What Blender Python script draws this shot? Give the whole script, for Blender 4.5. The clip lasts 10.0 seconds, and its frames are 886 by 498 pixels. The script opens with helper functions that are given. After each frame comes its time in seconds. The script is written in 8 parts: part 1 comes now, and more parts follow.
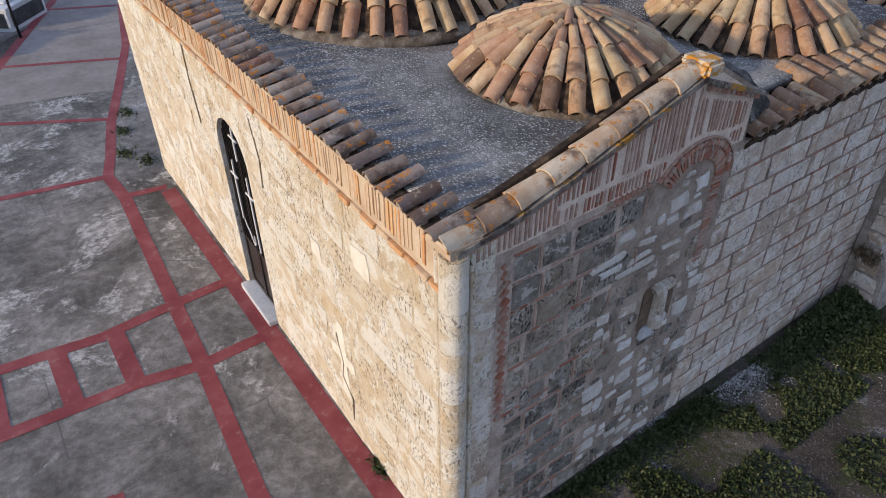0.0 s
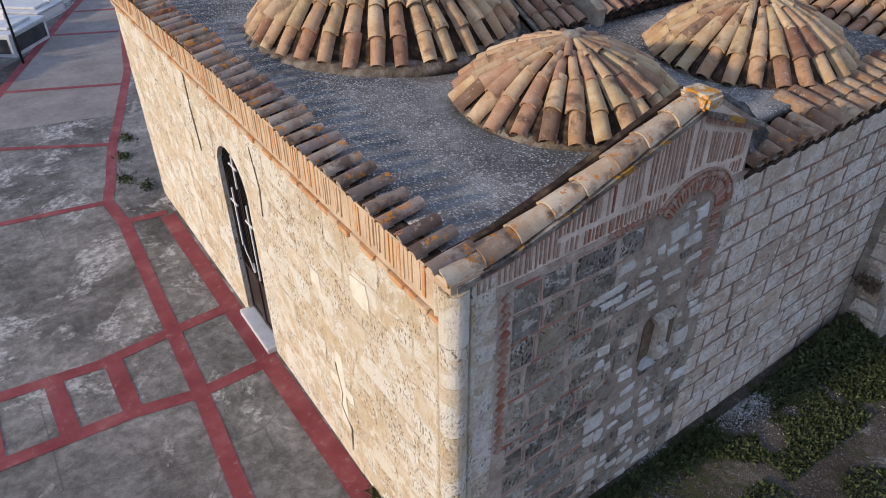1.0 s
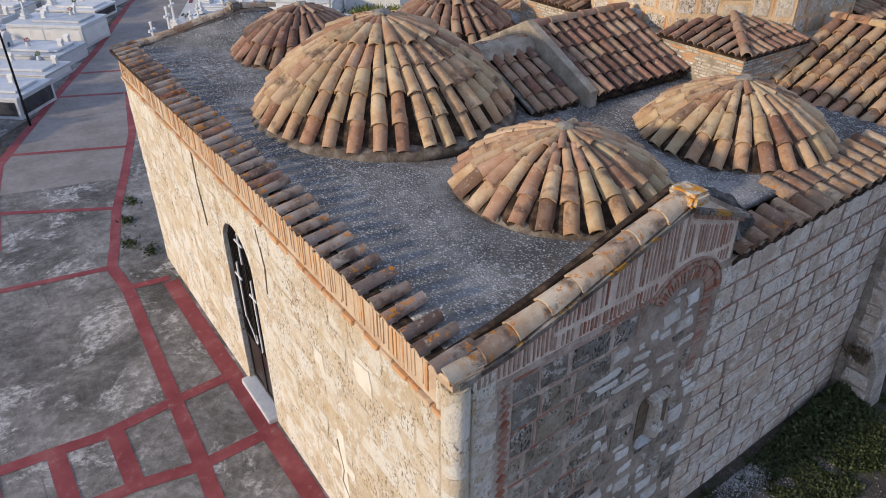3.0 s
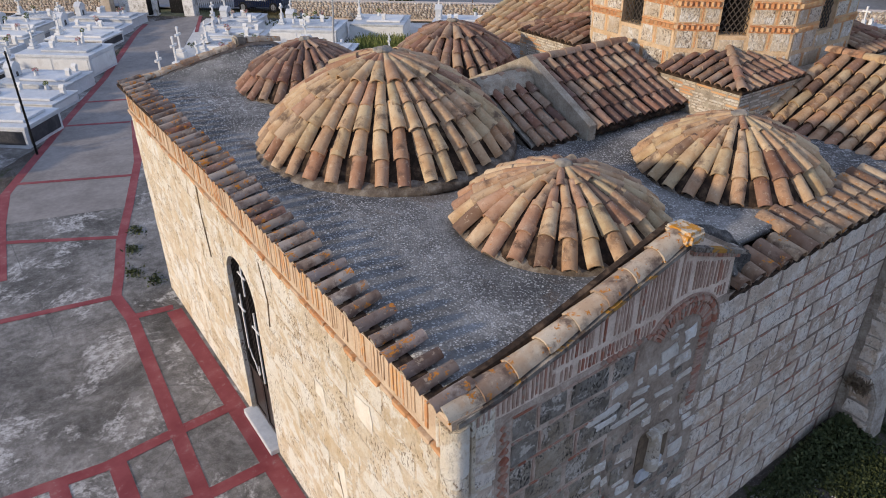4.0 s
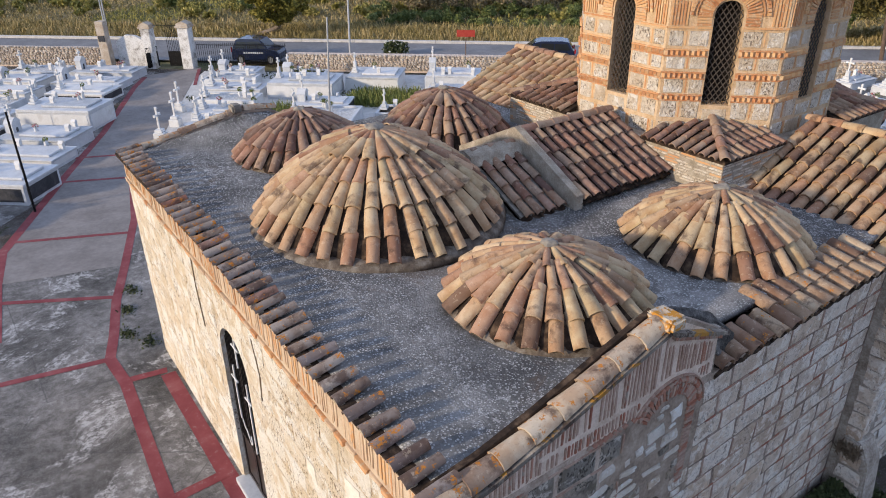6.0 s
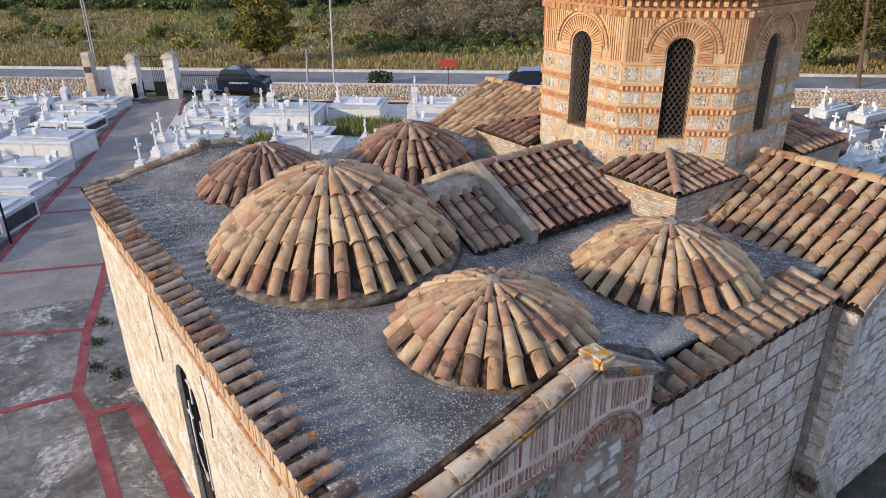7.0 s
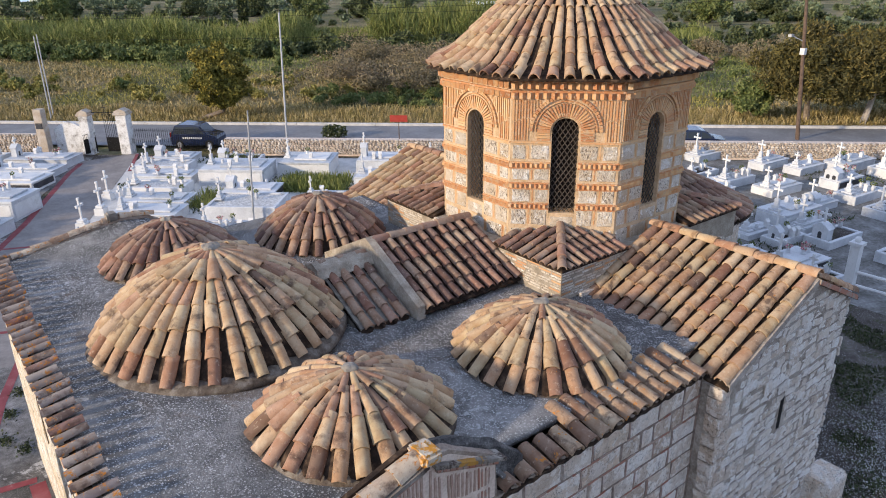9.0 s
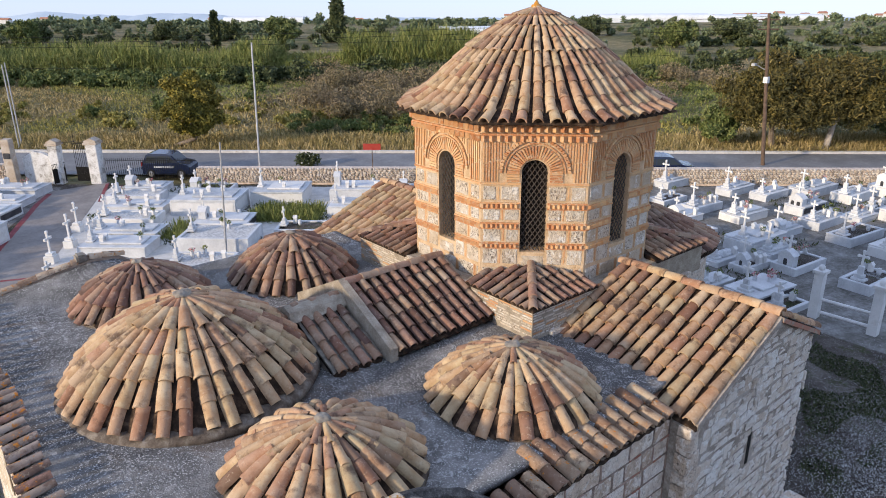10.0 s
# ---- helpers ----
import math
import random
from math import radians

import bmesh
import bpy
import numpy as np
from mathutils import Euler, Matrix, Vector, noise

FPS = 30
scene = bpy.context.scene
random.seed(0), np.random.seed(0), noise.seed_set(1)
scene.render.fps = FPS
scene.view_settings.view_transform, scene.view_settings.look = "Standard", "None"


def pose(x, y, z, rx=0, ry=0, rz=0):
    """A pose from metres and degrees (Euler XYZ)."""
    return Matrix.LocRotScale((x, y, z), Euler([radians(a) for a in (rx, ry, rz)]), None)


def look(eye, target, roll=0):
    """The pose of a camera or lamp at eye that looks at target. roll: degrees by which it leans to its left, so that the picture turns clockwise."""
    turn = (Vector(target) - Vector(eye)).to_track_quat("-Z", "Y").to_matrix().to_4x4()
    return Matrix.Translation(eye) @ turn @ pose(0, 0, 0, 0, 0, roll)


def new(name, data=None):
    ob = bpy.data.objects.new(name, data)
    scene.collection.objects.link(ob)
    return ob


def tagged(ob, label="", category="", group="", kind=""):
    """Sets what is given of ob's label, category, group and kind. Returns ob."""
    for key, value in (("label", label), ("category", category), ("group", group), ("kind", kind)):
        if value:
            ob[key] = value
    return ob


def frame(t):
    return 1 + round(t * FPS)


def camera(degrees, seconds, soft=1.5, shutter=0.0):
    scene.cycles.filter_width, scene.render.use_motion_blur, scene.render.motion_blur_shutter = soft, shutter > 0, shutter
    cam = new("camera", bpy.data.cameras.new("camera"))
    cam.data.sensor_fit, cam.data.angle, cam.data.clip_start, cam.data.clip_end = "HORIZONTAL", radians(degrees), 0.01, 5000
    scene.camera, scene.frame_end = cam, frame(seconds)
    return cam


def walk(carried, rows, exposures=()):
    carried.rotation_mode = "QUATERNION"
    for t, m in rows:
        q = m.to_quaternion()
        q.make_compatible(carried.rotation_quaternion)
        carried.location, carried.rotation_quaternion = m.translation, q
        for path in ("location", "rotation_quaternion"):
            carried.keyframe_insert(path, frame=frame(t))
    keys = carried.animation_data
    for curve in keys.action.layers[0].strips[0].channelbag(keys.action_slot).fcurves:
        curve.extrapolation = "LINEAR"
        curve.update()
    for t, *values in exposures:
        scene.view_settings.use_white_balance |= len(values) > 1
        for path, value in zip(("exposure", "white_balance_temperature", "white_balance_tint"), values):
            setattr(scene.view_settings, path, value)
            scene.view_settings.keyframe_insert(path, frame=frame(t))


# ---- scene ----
cam = camera(64.0, 10.0, soft=1.0)
PATH = [
    (0, (-2.801, -3.931, 8.745), (-1.895, -2.623, 7.532), -0.5),
    (0.5, (-2.773, -3.883, 8.748), (-1.857, -2.562, 7.558), -0.5),
    (1, (-2.763, -3.862, 8.817), (-1.835, -2.527, 7.653), -0.4),
    (1.5, (-2.759, -3.86, 9.07), (-1.819, -2.508, 7.934), -0.5),
    (2, (-2.765, -3.849, 9.319), (-1.814, -2.484, 8.209), -0.5),
    (2.5, (-2.783, -3.85, 9.393), (-1.82, -2.471, 8.311), -0.4),
    (2.7, (-2.797, -3.812, 9.395), (-1.827, -2.433, 8.319), -0.3),
    (3.8, (-2.797, -3.856, 9.548), (-1.809, -2.444, 8.533), -0.4),
    (4, (-2.783, -3.859, 9.608), (-1.793, -2.443, 8.601), -0.4),
    (4.5, (-2.761, -3.853, 9.765), (-1.761, -2.425, 8.785), -0.4),
    (5, (-2.741, -3.832, 9.911), (-1.732, -2.393, 8.956), -0.4),
    (5.2, (-2.704, -3.774, 10.014), (-1.691, -2.345, 9.049), -1.0),
    (6.3, (-2.577, -3.937, 10.211), (-1.54, -2.474, 9.324), -0.5),
    (6.5, (-2.473, -4.016, 10.255), (-1.431, -2.55, 9.38), -0.5),
    (7, (-2.1, -4.283, 10.371), (-1.042, -2.813, 9.522), -0.7),
    (7.5, (-1.648, -4.621, 10.524), (-0.57, -3.15, 9.702), -0.7),
    (8, (-1.192, -4.961, 10.692), (-0.096, -3.49, 9.895), -0.7),
    (8.5, (-0.845, -5.211, 10.877), (0.27, -3.741, 10.106), -0.7),
    (9, (-0.728, -5.299, 11.074), (0.405, -3.828, 10.331), -0.6),
    (9.5, (-0.695, -5.318, 11.28), (0.46, -3.851, 10.564), -0.4),
    (10, (-0.668, -5.326, 11.501), (0.533, -3.883, 10.812), -0.4),
]
walk(cam, [(t, look(eye, target, roll)) for t, eye, target, roll in PATH],
     exposures=[(0.0, -0.16), (2.5, -0.2), (5.0, -0.13), (6.5, 0.02), (7.5, 0.08), (8.5, 0.17), (10.0, 0.1)])

# evening light: a low warm sun from the west and a clear sky
SUN_AZ, SUN_EL = radians(275.0), radians(15.0)
world = bpy.data.worlds.new("world")
scene.world = world
world.use_nodes = True
wt = world.node_tree
sky = wt.nodes.new("ShaderNodeTexSky")
sky.sky_type = "NISHITA"
sky.sun_disc = False
sky.sun_elevation, sky.sun_rotation = SUN_EL, SUN_AZ
sky.air_density, sky.dust_density, sky.ozone_density = 0.9, 0.3, 1.5
# thin even haze over the clear sky
haze = wt.nodes.new("ShaderNodeMix")
haze.data_type, haze.blend_type = "RGBA", "ADD"
haze.inputs[0].default_value = 1.0
haze.inputs[7].default_value = (9.2, 11.2, 16.6, 1)
wt.links.new(sky.outputs[0], haze.inputs[6])
wt.nodes["Background"].inputs[1].default_value = 0.05
wt.links.new(haze.outputs[2], wt.nodes["Background"].inputs[0])
# the plain slopes gently, so the sky's horizon is tipped with it
tc, tip = wt.nodes.new("ShaderNodeTexCoord"), wt.nodes.new("ShaderNodeVectorRotate")
tip.inputs["Axis"].default_value, tip.inputs["Angle"].default_value = (0.742, -0.67, 0.0), radians(2.6)
wt.links.new(tc.outputs["Generated"], tip.inputs["Vector"])
wt.links.new(tip.outputs[0], sky.inputs[0])
sun_data = bpy.data.lights.new("sun", "SUN")
sun_data.energy, sun_data.angle, sun_data.color = 4.25, radians(3.0), (1.0, 0.82, 0.61)
sun = new("sun", sun_data)
sun_way = Vector((math.sin(SUN_AZ) * math.cos(SUN_EL), math.cos(SUN_AZ) * math.cos(SUN_EL), math.sin(SUN_EL)))
sun.matrix_world = look(sun_way * 60, (0, 0, 0))

# ---- materials ----
class Mat:
    """A small builder for node materials in object or world space."""

    def __init__(self, name, rough=0.9, metal=0.0):
        self.m = bpy.data.materials.new(name)
        self.m.use_nodes = True
        self.t = self.m.node_tree
        self.b = self.t.nodes["Principled BSDF"]
        self.b.inputs["Roughness"].default_value = rough
        self.b.inputs["Metallic"].default_value = metal
        self.b.inputs["Specular IOR Level"].default_value = 0.25
        g = self.t.nodes.new("ShaderNodeNewGeometry")
        self.pos, self.island = g.outputs["Position"], g.outputs["Random Per Island"]
        oi = self.t.nodes.new("ShaderNodeObjectInfo")
        self.rand = oi.outputs["Random"]
        self.normal = None

    def link(self, a, b):
        self.t.links.new(a, b)

    def shifted(self, amount=37.0):
        """World position moved by the object's random number, so that alike pieces differ."""
        n = self.t.nodes.new("ShaderNodeVectorMath")
        n.operation = "MULTIPLY_ADD"
        c = self.t.nodes.new("ShaderNodeCombineXYZ")
        for i in range(3):
            self.link(self.rand, c.inputs[i])
        self.link(c.outputs[0], n.inputs[0])
        n.inputs[1].default_value = (amount, amount * 1.7, amount * 0.6)
        self.link(self.pos, n.inputs[2])
        return n.outputs[0]

    def scaled(self, v, s):
        n = self.t.nodes.new("ShaderNodeVectorMath")
        n.operation = "MULTIPLY"
        self.link(v, n.inputs[0])
        n.inputs[1].default_value = s
        return n.outputs[0]

    def noise(self, scale, detail=4.0, rough=0.6, v=None, distort=0.0):
        n = self.t.nodes.new("ShaderNodeTexNoise")
        n.inputs["Scale"].default_value, n.inputs["Detail"].default_value = scale, detail
        n.inputs["Roughness"].default_value, n.inputs["Distortion"].default_value = rough, distort
        self.link(v or self.pos, n.inputs["Vector"])
        return self.mask(n.outputs["Fac"], 0.24, 0.76)

    def cells(self, scale, feature="F1", out="Distance", v=None):
        n = self.t.nodes.new("ShaderNodeTexVoronoi")
        n.feature = feature
        n.inputs["Scale"].default_value = scale
        self.link(v or self.pos, n.inputs["Vector"])
        return n.outputs[out]

    def ramp(self, fac, stops, smooth=False):
        n = self.t.nodes.new("ShaderNodeValToRGB")
        e = n.color_ramp.elements
        while len(e) < len(stops):
            e.new(0.5)
        for el, (p, c) in zip(e, stops):
            el.position = p
            el.color = (*c, 1) if len(c) == 3 else c
        n.color_ramp.interpolation = "EASE" if smooth else "LINEAR"
        self.link(fac, n.inputs[0])
        return n.outputs[0]

    def mask(self, fac, lo, hi):
        n = self.t.nodes.new("ShaderNodeMapRange")
        n.inputs[1].default_value, n.inputs[2].default_value = lo, hi
        self.link(fac, n.inputs[0])
        return n.outputs[0]

    def times(self, a, b):
        n = self.t.nodes.new("ShaderNodeMath")
        n.operation = "MULTIPLY"
        self.link(a, n.inputs[0])
        if isinstance(b, (int, float)):
            n.inputs[1].default_value = b
        else:
            self.link(b, n.inputs[1])
        return n.outputs[0]

    def mix(self, fac, a, b, kind="MIX"):
        n = self.t.nodes.new("ShaderNodeMix")
        n.data_type, n.blend_type = "RGBA", kind
        for s, i in ((fac, 0), (a, 6), (b, 7)):
            if isinstance(s, (int, float)):
                n.inputs[i].default_value = s
            elif isinstance(s, tuple):
                n.inputs[i].default_value = (*s, 1)
            else:
                self.link(s, n.inputs[i])
        return n.outputs[2]

    def colour(self, c):
        if isinstance(c, tuple):
            self.b.inputs["Base Color"].default_value = (*c, 1)
        else:
            self.link(c, self.b.inputs["Base Color"])
        return self

    def bump(self, height, strength=0.5, distance=0.01):
        n = self.t.nodes.new("ShaderNodeBump")
        n.inputs["Strength"].default_value, n.inputs["Distance"].default_value = strength, distance
        self.link(height, n.inputs["Height"])
        if self.normal:
            self.link(self.normal, n.inputs["Normal"])
        self.normal = n.outputs[0]
        self.link(self.normal, self.b.inputs["Normal"])
        return self


def tile_material(name, tones, lichen=0.8, dark=0.66, fine=1.0):
    """Old clay: a tone for each tile, soft brown blotches, dark crust, pale bloom and spots of lichen."""
    m = Mat(name, 0.88)
    v = m.shifted()
    c = m.ramp(m.rand, tones)
    c = m.mix(m.times(m.mask(m.noise(3.2, 5, 0.6, v, 0.2), 0.35, 0.75), 0.8), c, m.mix(0.9, c, (0.72, 0.56, 0.45), "MULTIPLY"))
    c = m.mix(m.times(m.mask(m.noise(3.4 * fine, 5, 0.62, v, 0.2), dark + 0.06, dark + 0.3), 0.8), c, (0.085, 0.052, 0.04))
    c = m.mix(m.times(m.mask(m.noise(30, 6, 0.75, v), 0.6, 0.76), 0.3), c, (0.14, 0.095, 0.07))
    c = m.mix(m.times(m.mask(m.noise(14, 4, 0.65, v), 0.66, 0.8), 0.3), c, (0.6, 0.5, 0.37))
    c = m.mix(m.times(m.mask(m.noise(8.5, 4, 0.6, v), lichen, lichen + 0.04), m.mask(m.noise(40, 3, 0.6, v), 0.3, 0.6)), c, (0.46, 0.17, 0.02))
    m.colour(c)
    m.bump(m.noise(60, 5, 0.7, v), 0.4, 0.006).bump(m.noise(8, 4, 0.6, v), 0.5, 0.014)
    return m.m


BUFF = [(0.0, (0.397, 0.25, 0.155)), (0.1, (0.568, 0.422, 0.259)), (0.24, (0.469, 0.322, 0.198)), (0.34, (0.361, 0.197, 0.125)), (0.44, (0.541, 0.403, 0.246)),
        (0.54, (0.424, 0.322, 0.19)), (0.64, (0.587, 0.439, 0.284)), (0.74, (0.226, 0.125, 0.0862)), (0.83, (0.451, 0.278, 0.181)), (0.92, (0.505, 0.359, 0.224)), (1.0, (0.153, 0.0938, 0.069))]
MIXED = [(0.0, (0.293, 0.169, 0.119)), (0.2, (0.393, 0.287, 0.196)), (0.35, (0.226, 0.126, 0.0939)), (0.5, (0.352, 0.211, 0.153)), (0.65, (0.368, 0.278, 0.201)),
         (0.8, (0.142, 0.0844, 0.0683)), (0.9, (0.302, 0.194, 0.145)), (1.0, (0.109, 0.0674, 0.058))]
m_tile = tile_material("dome_tile", BUFF, 0.9, 0.52)
m_tile_arm = tile_material("arm_tile", MIXED, 0.88, 0.56)
m_tile_eave = tile_material("eave_tile", [(0.0, (0.219, 0.181, 0.155)), (0.2, (0.346, 0.296, 0.256)), (0.36, (0.173, 0.135, 0.116)), (0.5, (0.306, 0.261, 0.233)), (0.62, (0.239, 0.114, 0.0854)), (0.74, (0.286, 0.242, 0.217)), (0.86, (0.133, 0.101, 0.0936)), (1.0, (0.252, 0.215, 0.202))], 0.64, 0.42, 1.5)
m_tile_rake = tile_material("rake_tile", [(0.0, (0.42, 0.335, 0.24)), (0.3, (0.56, 0.465, 0.35)), (0.6, (0.307, 0.221, 0.16)), (1.0, (0.5, 0.4, 0.29))], 0.66, 0.46, 1.2)
m_tile_dark = tile_material("dark_arm_tile", [(0.0, (0.186, 0.133, 0.106)), (0.3, (0.307, 0.231, 0.176)), (0.6, (0.223, 0.146, 0.114)), (1.0, (0.353, 0.266, 0.202))], 0.86, 0.5)
m_tile_strip = tile_material("strip_tile", [(0.0, (0.292, 0.189, 0.123)), (0.2, (0.43, 0.323, 0.213)), (0.38, (0.206, 0.126, 0.0886)), (0.55, (0.464, 0.361, 0.246)), (0.72, (0.163, 0.105, 0.0779)), (0.85, (0.378, 0.252, 0.168)), (1.0, (0.43, 0.336, 0.23))], 0.74, 0.52, 1.4)
# clay darkened to near black to deepen the shade between cover tiles
m_pan = Mat("gap_shade_pan_tile", 0.95)
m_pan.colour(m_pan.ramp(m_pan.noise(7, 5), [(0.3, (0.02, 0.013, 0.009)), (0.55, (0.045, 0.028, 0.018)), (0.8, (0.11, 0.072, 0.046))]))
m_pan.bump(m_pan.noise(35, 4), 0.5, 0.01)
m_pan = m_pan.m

m_cement = Mat("pebbled_cement", 0.92)
a = m_cement.noise(0.7, 6, 0.65, distort=0.3)
c = m_cement.ramp(a, [(0.3, (0.09, 0.088, 0.085)), (0.5, (0.163, 0.158, 0.151)), (0.7, (0.25, 0.241, 0.228))])
c = m_cement.mix(m_cement.times(m_cement.mask(m_cement.noise(2.6, 6, 0.7), 0.5, 0.68), 0.6), c, (0.1, 0.096, 0.093))
few = m_cement.mask(m_cement.noise(0.55, 6, 0.7, distort=0.4), 0.2, 0.5)
for size, cut in ((19, 0.26), (34, 0.3)):
    peb = m_cement.mask(m_cement.cells(size), cut + 0.07, cut - 0.03)
    pick = m_cement.mask(m_cement.cells(size, out="Color"), 0.3, 0.42)
    pale = m_cement.ramp(m_cement.cells(size, out="Color"), [(0.0, (0.26, 0.25, 0.24)), (0.5, (0.4, 0.395, 0.385)), (1.0, (0.58, 0.57, 0.55))])
    c = m_cement.mix(m_cement.times(m_cement.times(peb, few), pick), c, pale)
big = m_cement.times(m_cement.mask(m_cement.noise(9, 5, 0.7, distort=0.6), 0.6, 0.68), m_cement.mask(m_cement.noise(0.45, 4, 0.6), 0.45, 0.66))
c = m_cement.mix(m_cement.times(big, 0.75), c, (0.5, 0.49, 0.475))
rust = m_cement.times(m_cement.mask(m_cement.noise(1.1, 6, 0.72, distort=0.5), 0.62, 0.78), 0.5)
c = m_cement.mix(rust, c, (0.13, 0.09, 0.062))
m_cement.colour(c).bump(m_cement.cells(24), 0.6, 0.012).bump(m_cement.noise(45, 4), 0.7, 0.014)
m_cement = m_cement.m

m_fillet = Mat("mortar_fillet", 0.95)
m_fillet.colour(m_fillet.ramp(m_fillet.noise(4, 6, 0.65), [(0.3, (0.16, 0.145, 0.125)), (0.6, (0.27, 0.24, 0.2)), (0.8, (0.36, 0.32, 0.26))]))
m_fillet.bump(m_fillet.noise(30, 5), 0.5, 0.015)
m_fillet = m_fillet.m
m_stained = Mat("rust_stained_cement", 0.95)
m_stained.colour(m_stained.ramp(m_stained.noise(5, 6, 0.7), [(0.2, (0.07, 0.053, 0.042)), (0.5, (0.14, 0.112, 0.087)), (0.8, (0.26, 0.228, 0.19))]))
m_stained.bump(m_stained.noise(30, 5), 0.6, 0.015)
m_stained = m_stained.m
m_cornice = Mat("lichened_cornice", 0.95)
c = m_cornice.ramp(m_cornice.noise(4, 6, 0.65), [(0.3, (0.13, 0.115, 0.1)), (0.6, (0.25, 0.22, 0.185)), (0.8, (0.36, 0.32, 0.27))])
c = m_cornice.mix(m_cornice.mask(m_cornice.noise(3.5, 6, 0.72), 0.5, 0.66), c, (0.07, 0.05, 0.04))
c = m_cornice.mix(m_cornice.times(m_cornice.mask(m_cornice.noise(2.2, 6, 0.7, distort=0.4), 0.6, 0.68), 0.85), c, (0.45, 0.22, 0.03))
m_cornice.colour(c).bump(m_cornice.noise(30, 5), 0.5, 0.015)
m_cornice = m_cornice.m


def stone_material(name, tones, dirt, dirty, patch, patchy, pits, pit_colour, pitted, shade=(0.84, 0.78, 0.71), fleck=0.75, patch_scale=3.5, warm=(1.0, 1.0, 1.0), stain=0.0):
    """Weathered stone: tone by block, stains, pale patches, and short upright pits."""
    m = Mat(name, 0.92)
    v = m.shifted(11.0)
    c = m.ramp(m.rand, tones)
    c = m.mix(m.mask(m.noise(3, 6, 0.7, v), 0.3, 0.7), c, m.mix(0.9, c, shade, "MULTIPLY"))
    c = m.mix(m.times(m.mask(m.noise(1.3, 7, 0.72, distort=0.5), dirty, dirty + 0.18), 0.7), c, dirt)
    c = m.mix(m.times(m.mask(m.noise(7.0, 6, 0.75, v, 0.6), dirty - 0.02, dirty + 0.12), 0.75), c, m.mix(0.5, dirt, c))
    c = m.mix(m.times(m.mask(m.noise(patch_scale, 8, 0.74, v, 0.4), patchy, patchy + 0.06), 0.85), c, patch)
    grit = m.noise(30, 5, 0.7, m.scaled(v, (1.0, 1.0, 0.55)))
    area = m.mask(m.noise(1.6, 5, 0.65, v), 0.42, 0.62)
    broad = m.mask(m.noise(0.75, 5, 0.6, distort=0.4), 0.3, 0.75)
    c = m.mix(m.times(broad, 0.55), c, m.mix(0.8, c, shade, "MULTIPLY"))
    c = m.mix(m.times(m.times(m.mask(grit, pitted, pitted - 0.08), pits), area), c, pit_colour)
    c = m.mix(m.times(m.mask(m.noise(13, 7, 0.78, v, 0.3), 0.68, 0.76), fleck), c, m.mix(0.35, pit_colour, c))
    c = m.mix(m.times(m.mask(m.noise(80, 3, 0.7, v), 0.5, 0.8), 0.35), c, m.mix(0.8, c, (0.55, 0.5, 0.42), "MULTIPLY"))
    if stain:
        c = m.mix(m.times(m.mask(m.noise(2.4, 7, 0.72, v, 0.5), 0.52, 0.64), stain), c, m.mix(1.0, c, (0.52, 0.41, 0.32), "MULTIPLY"))
        c = m.mix(m.times(m.mask(m.noise(9, 7, 0.78, v, 0.4), 0.6, 0.68), stain), c, (0.1, 0.082, 0.066))
    m.colour(m.mix(1.0, c, warm, "MULTIPLY"))
    m.bump(grit, 0.9, 0.022).bump(m.noise(6, 6, 0.7, v), 0.75, 0.045)
    return m.m


m_lime = stone_material("limestone", [(0.0, (0.76, 0.68, 0.56)), (0.4, (0.82, 0.75, 0.64)), (0.7, (0.78, 0.69, 0.56)), (1.0, (0.84, 0.79, 0.7))],
                        (0.56, 0.43, 0.29), 0.62, (0.88, 0.855, 0.79), 0.5, 0.9, (0.22, 0.155, 0.095), 0.43, (0.88, 0.8, 0.66), 0.4, 1.3)
m_ashlar = stone_material("grey_ashlar", [(0.0, (0.6, 0.51, 0.43)), (0.3, (0.83, 0.785, 0.73)), (0.5, (0.7, 0.625, 0.55)), (0.75, (0.86, 0.84, 0.815)), (1.0, (0.77, 0.67, 0.565))],
                          (0.45, 0.37, 0.31), 0.66, (0.92, 0.91, 0.895), 0.5, 0.85, (0.13, 0.104, 0.085), 0.37, (0.92, 0.86, 0.8), 0.7, warm=(1.0, 0.95, 0.89), stain=0.32)
m_dark_ashlar = stone_material("lichened_ashlar", [(0.0, (0.26, 0.258, 0.25)), (0.3, (0.37, 0.363, 0.35)), (0.5, (0.5, 0.465, 0.41)), (0.7, (0.38, 0.373, 0.36)), (0.85, (0.56, 0.515, 0.45)), (1.0, (0.42, 0.412, 0.4))],
                               (0.1, 0.094, 0.09), 0.55, (0.7, 0.68, 0.66), 0.6, 0.9, (0.03, 0.027, 0.025), 0.44, (0.72, 0.66, 0.58), 0.95, warm=(1.0, 0.955, 0.9), stain=0.1)
m_rubble = stone_material("rubble_stone", [(0.0, (0.58, 0.51, 0.44)), (0.2, (0.88, 0.865, 0.84)), (0.45, (0.78, 0.72, 0.65)), (0.7, (0.9, 0.895, 0.88)), (0.85, (0.64, 0.56, 0.48)), (1.0, (0.86, 0.82, 0.77))],
                          (0.46, 0.39, 0.33), 0.68, (0.92, 0.92, 0.91), 0.54, 0.7, (0.2, 0.165, 0.14), 0.36, (0.93, 0.88, 0.83), 0.6, warm=(1.0, 0.98, 0.95), stain=0.1)
m_whitestone = stone_material("white_limewashed_stone", [(0.0, (0.8, 0.774, 0.731)), (0.5, (0.88, 0.862, 0.827)), (1.0, (0.84, 0.813, 0.769))],
                              (0.5, 0.47, 0.43), 0.66, (0.88, 0.88, 0.87), 0.6, 0.5, (0.3, 0.27, 0.24), 0.34)
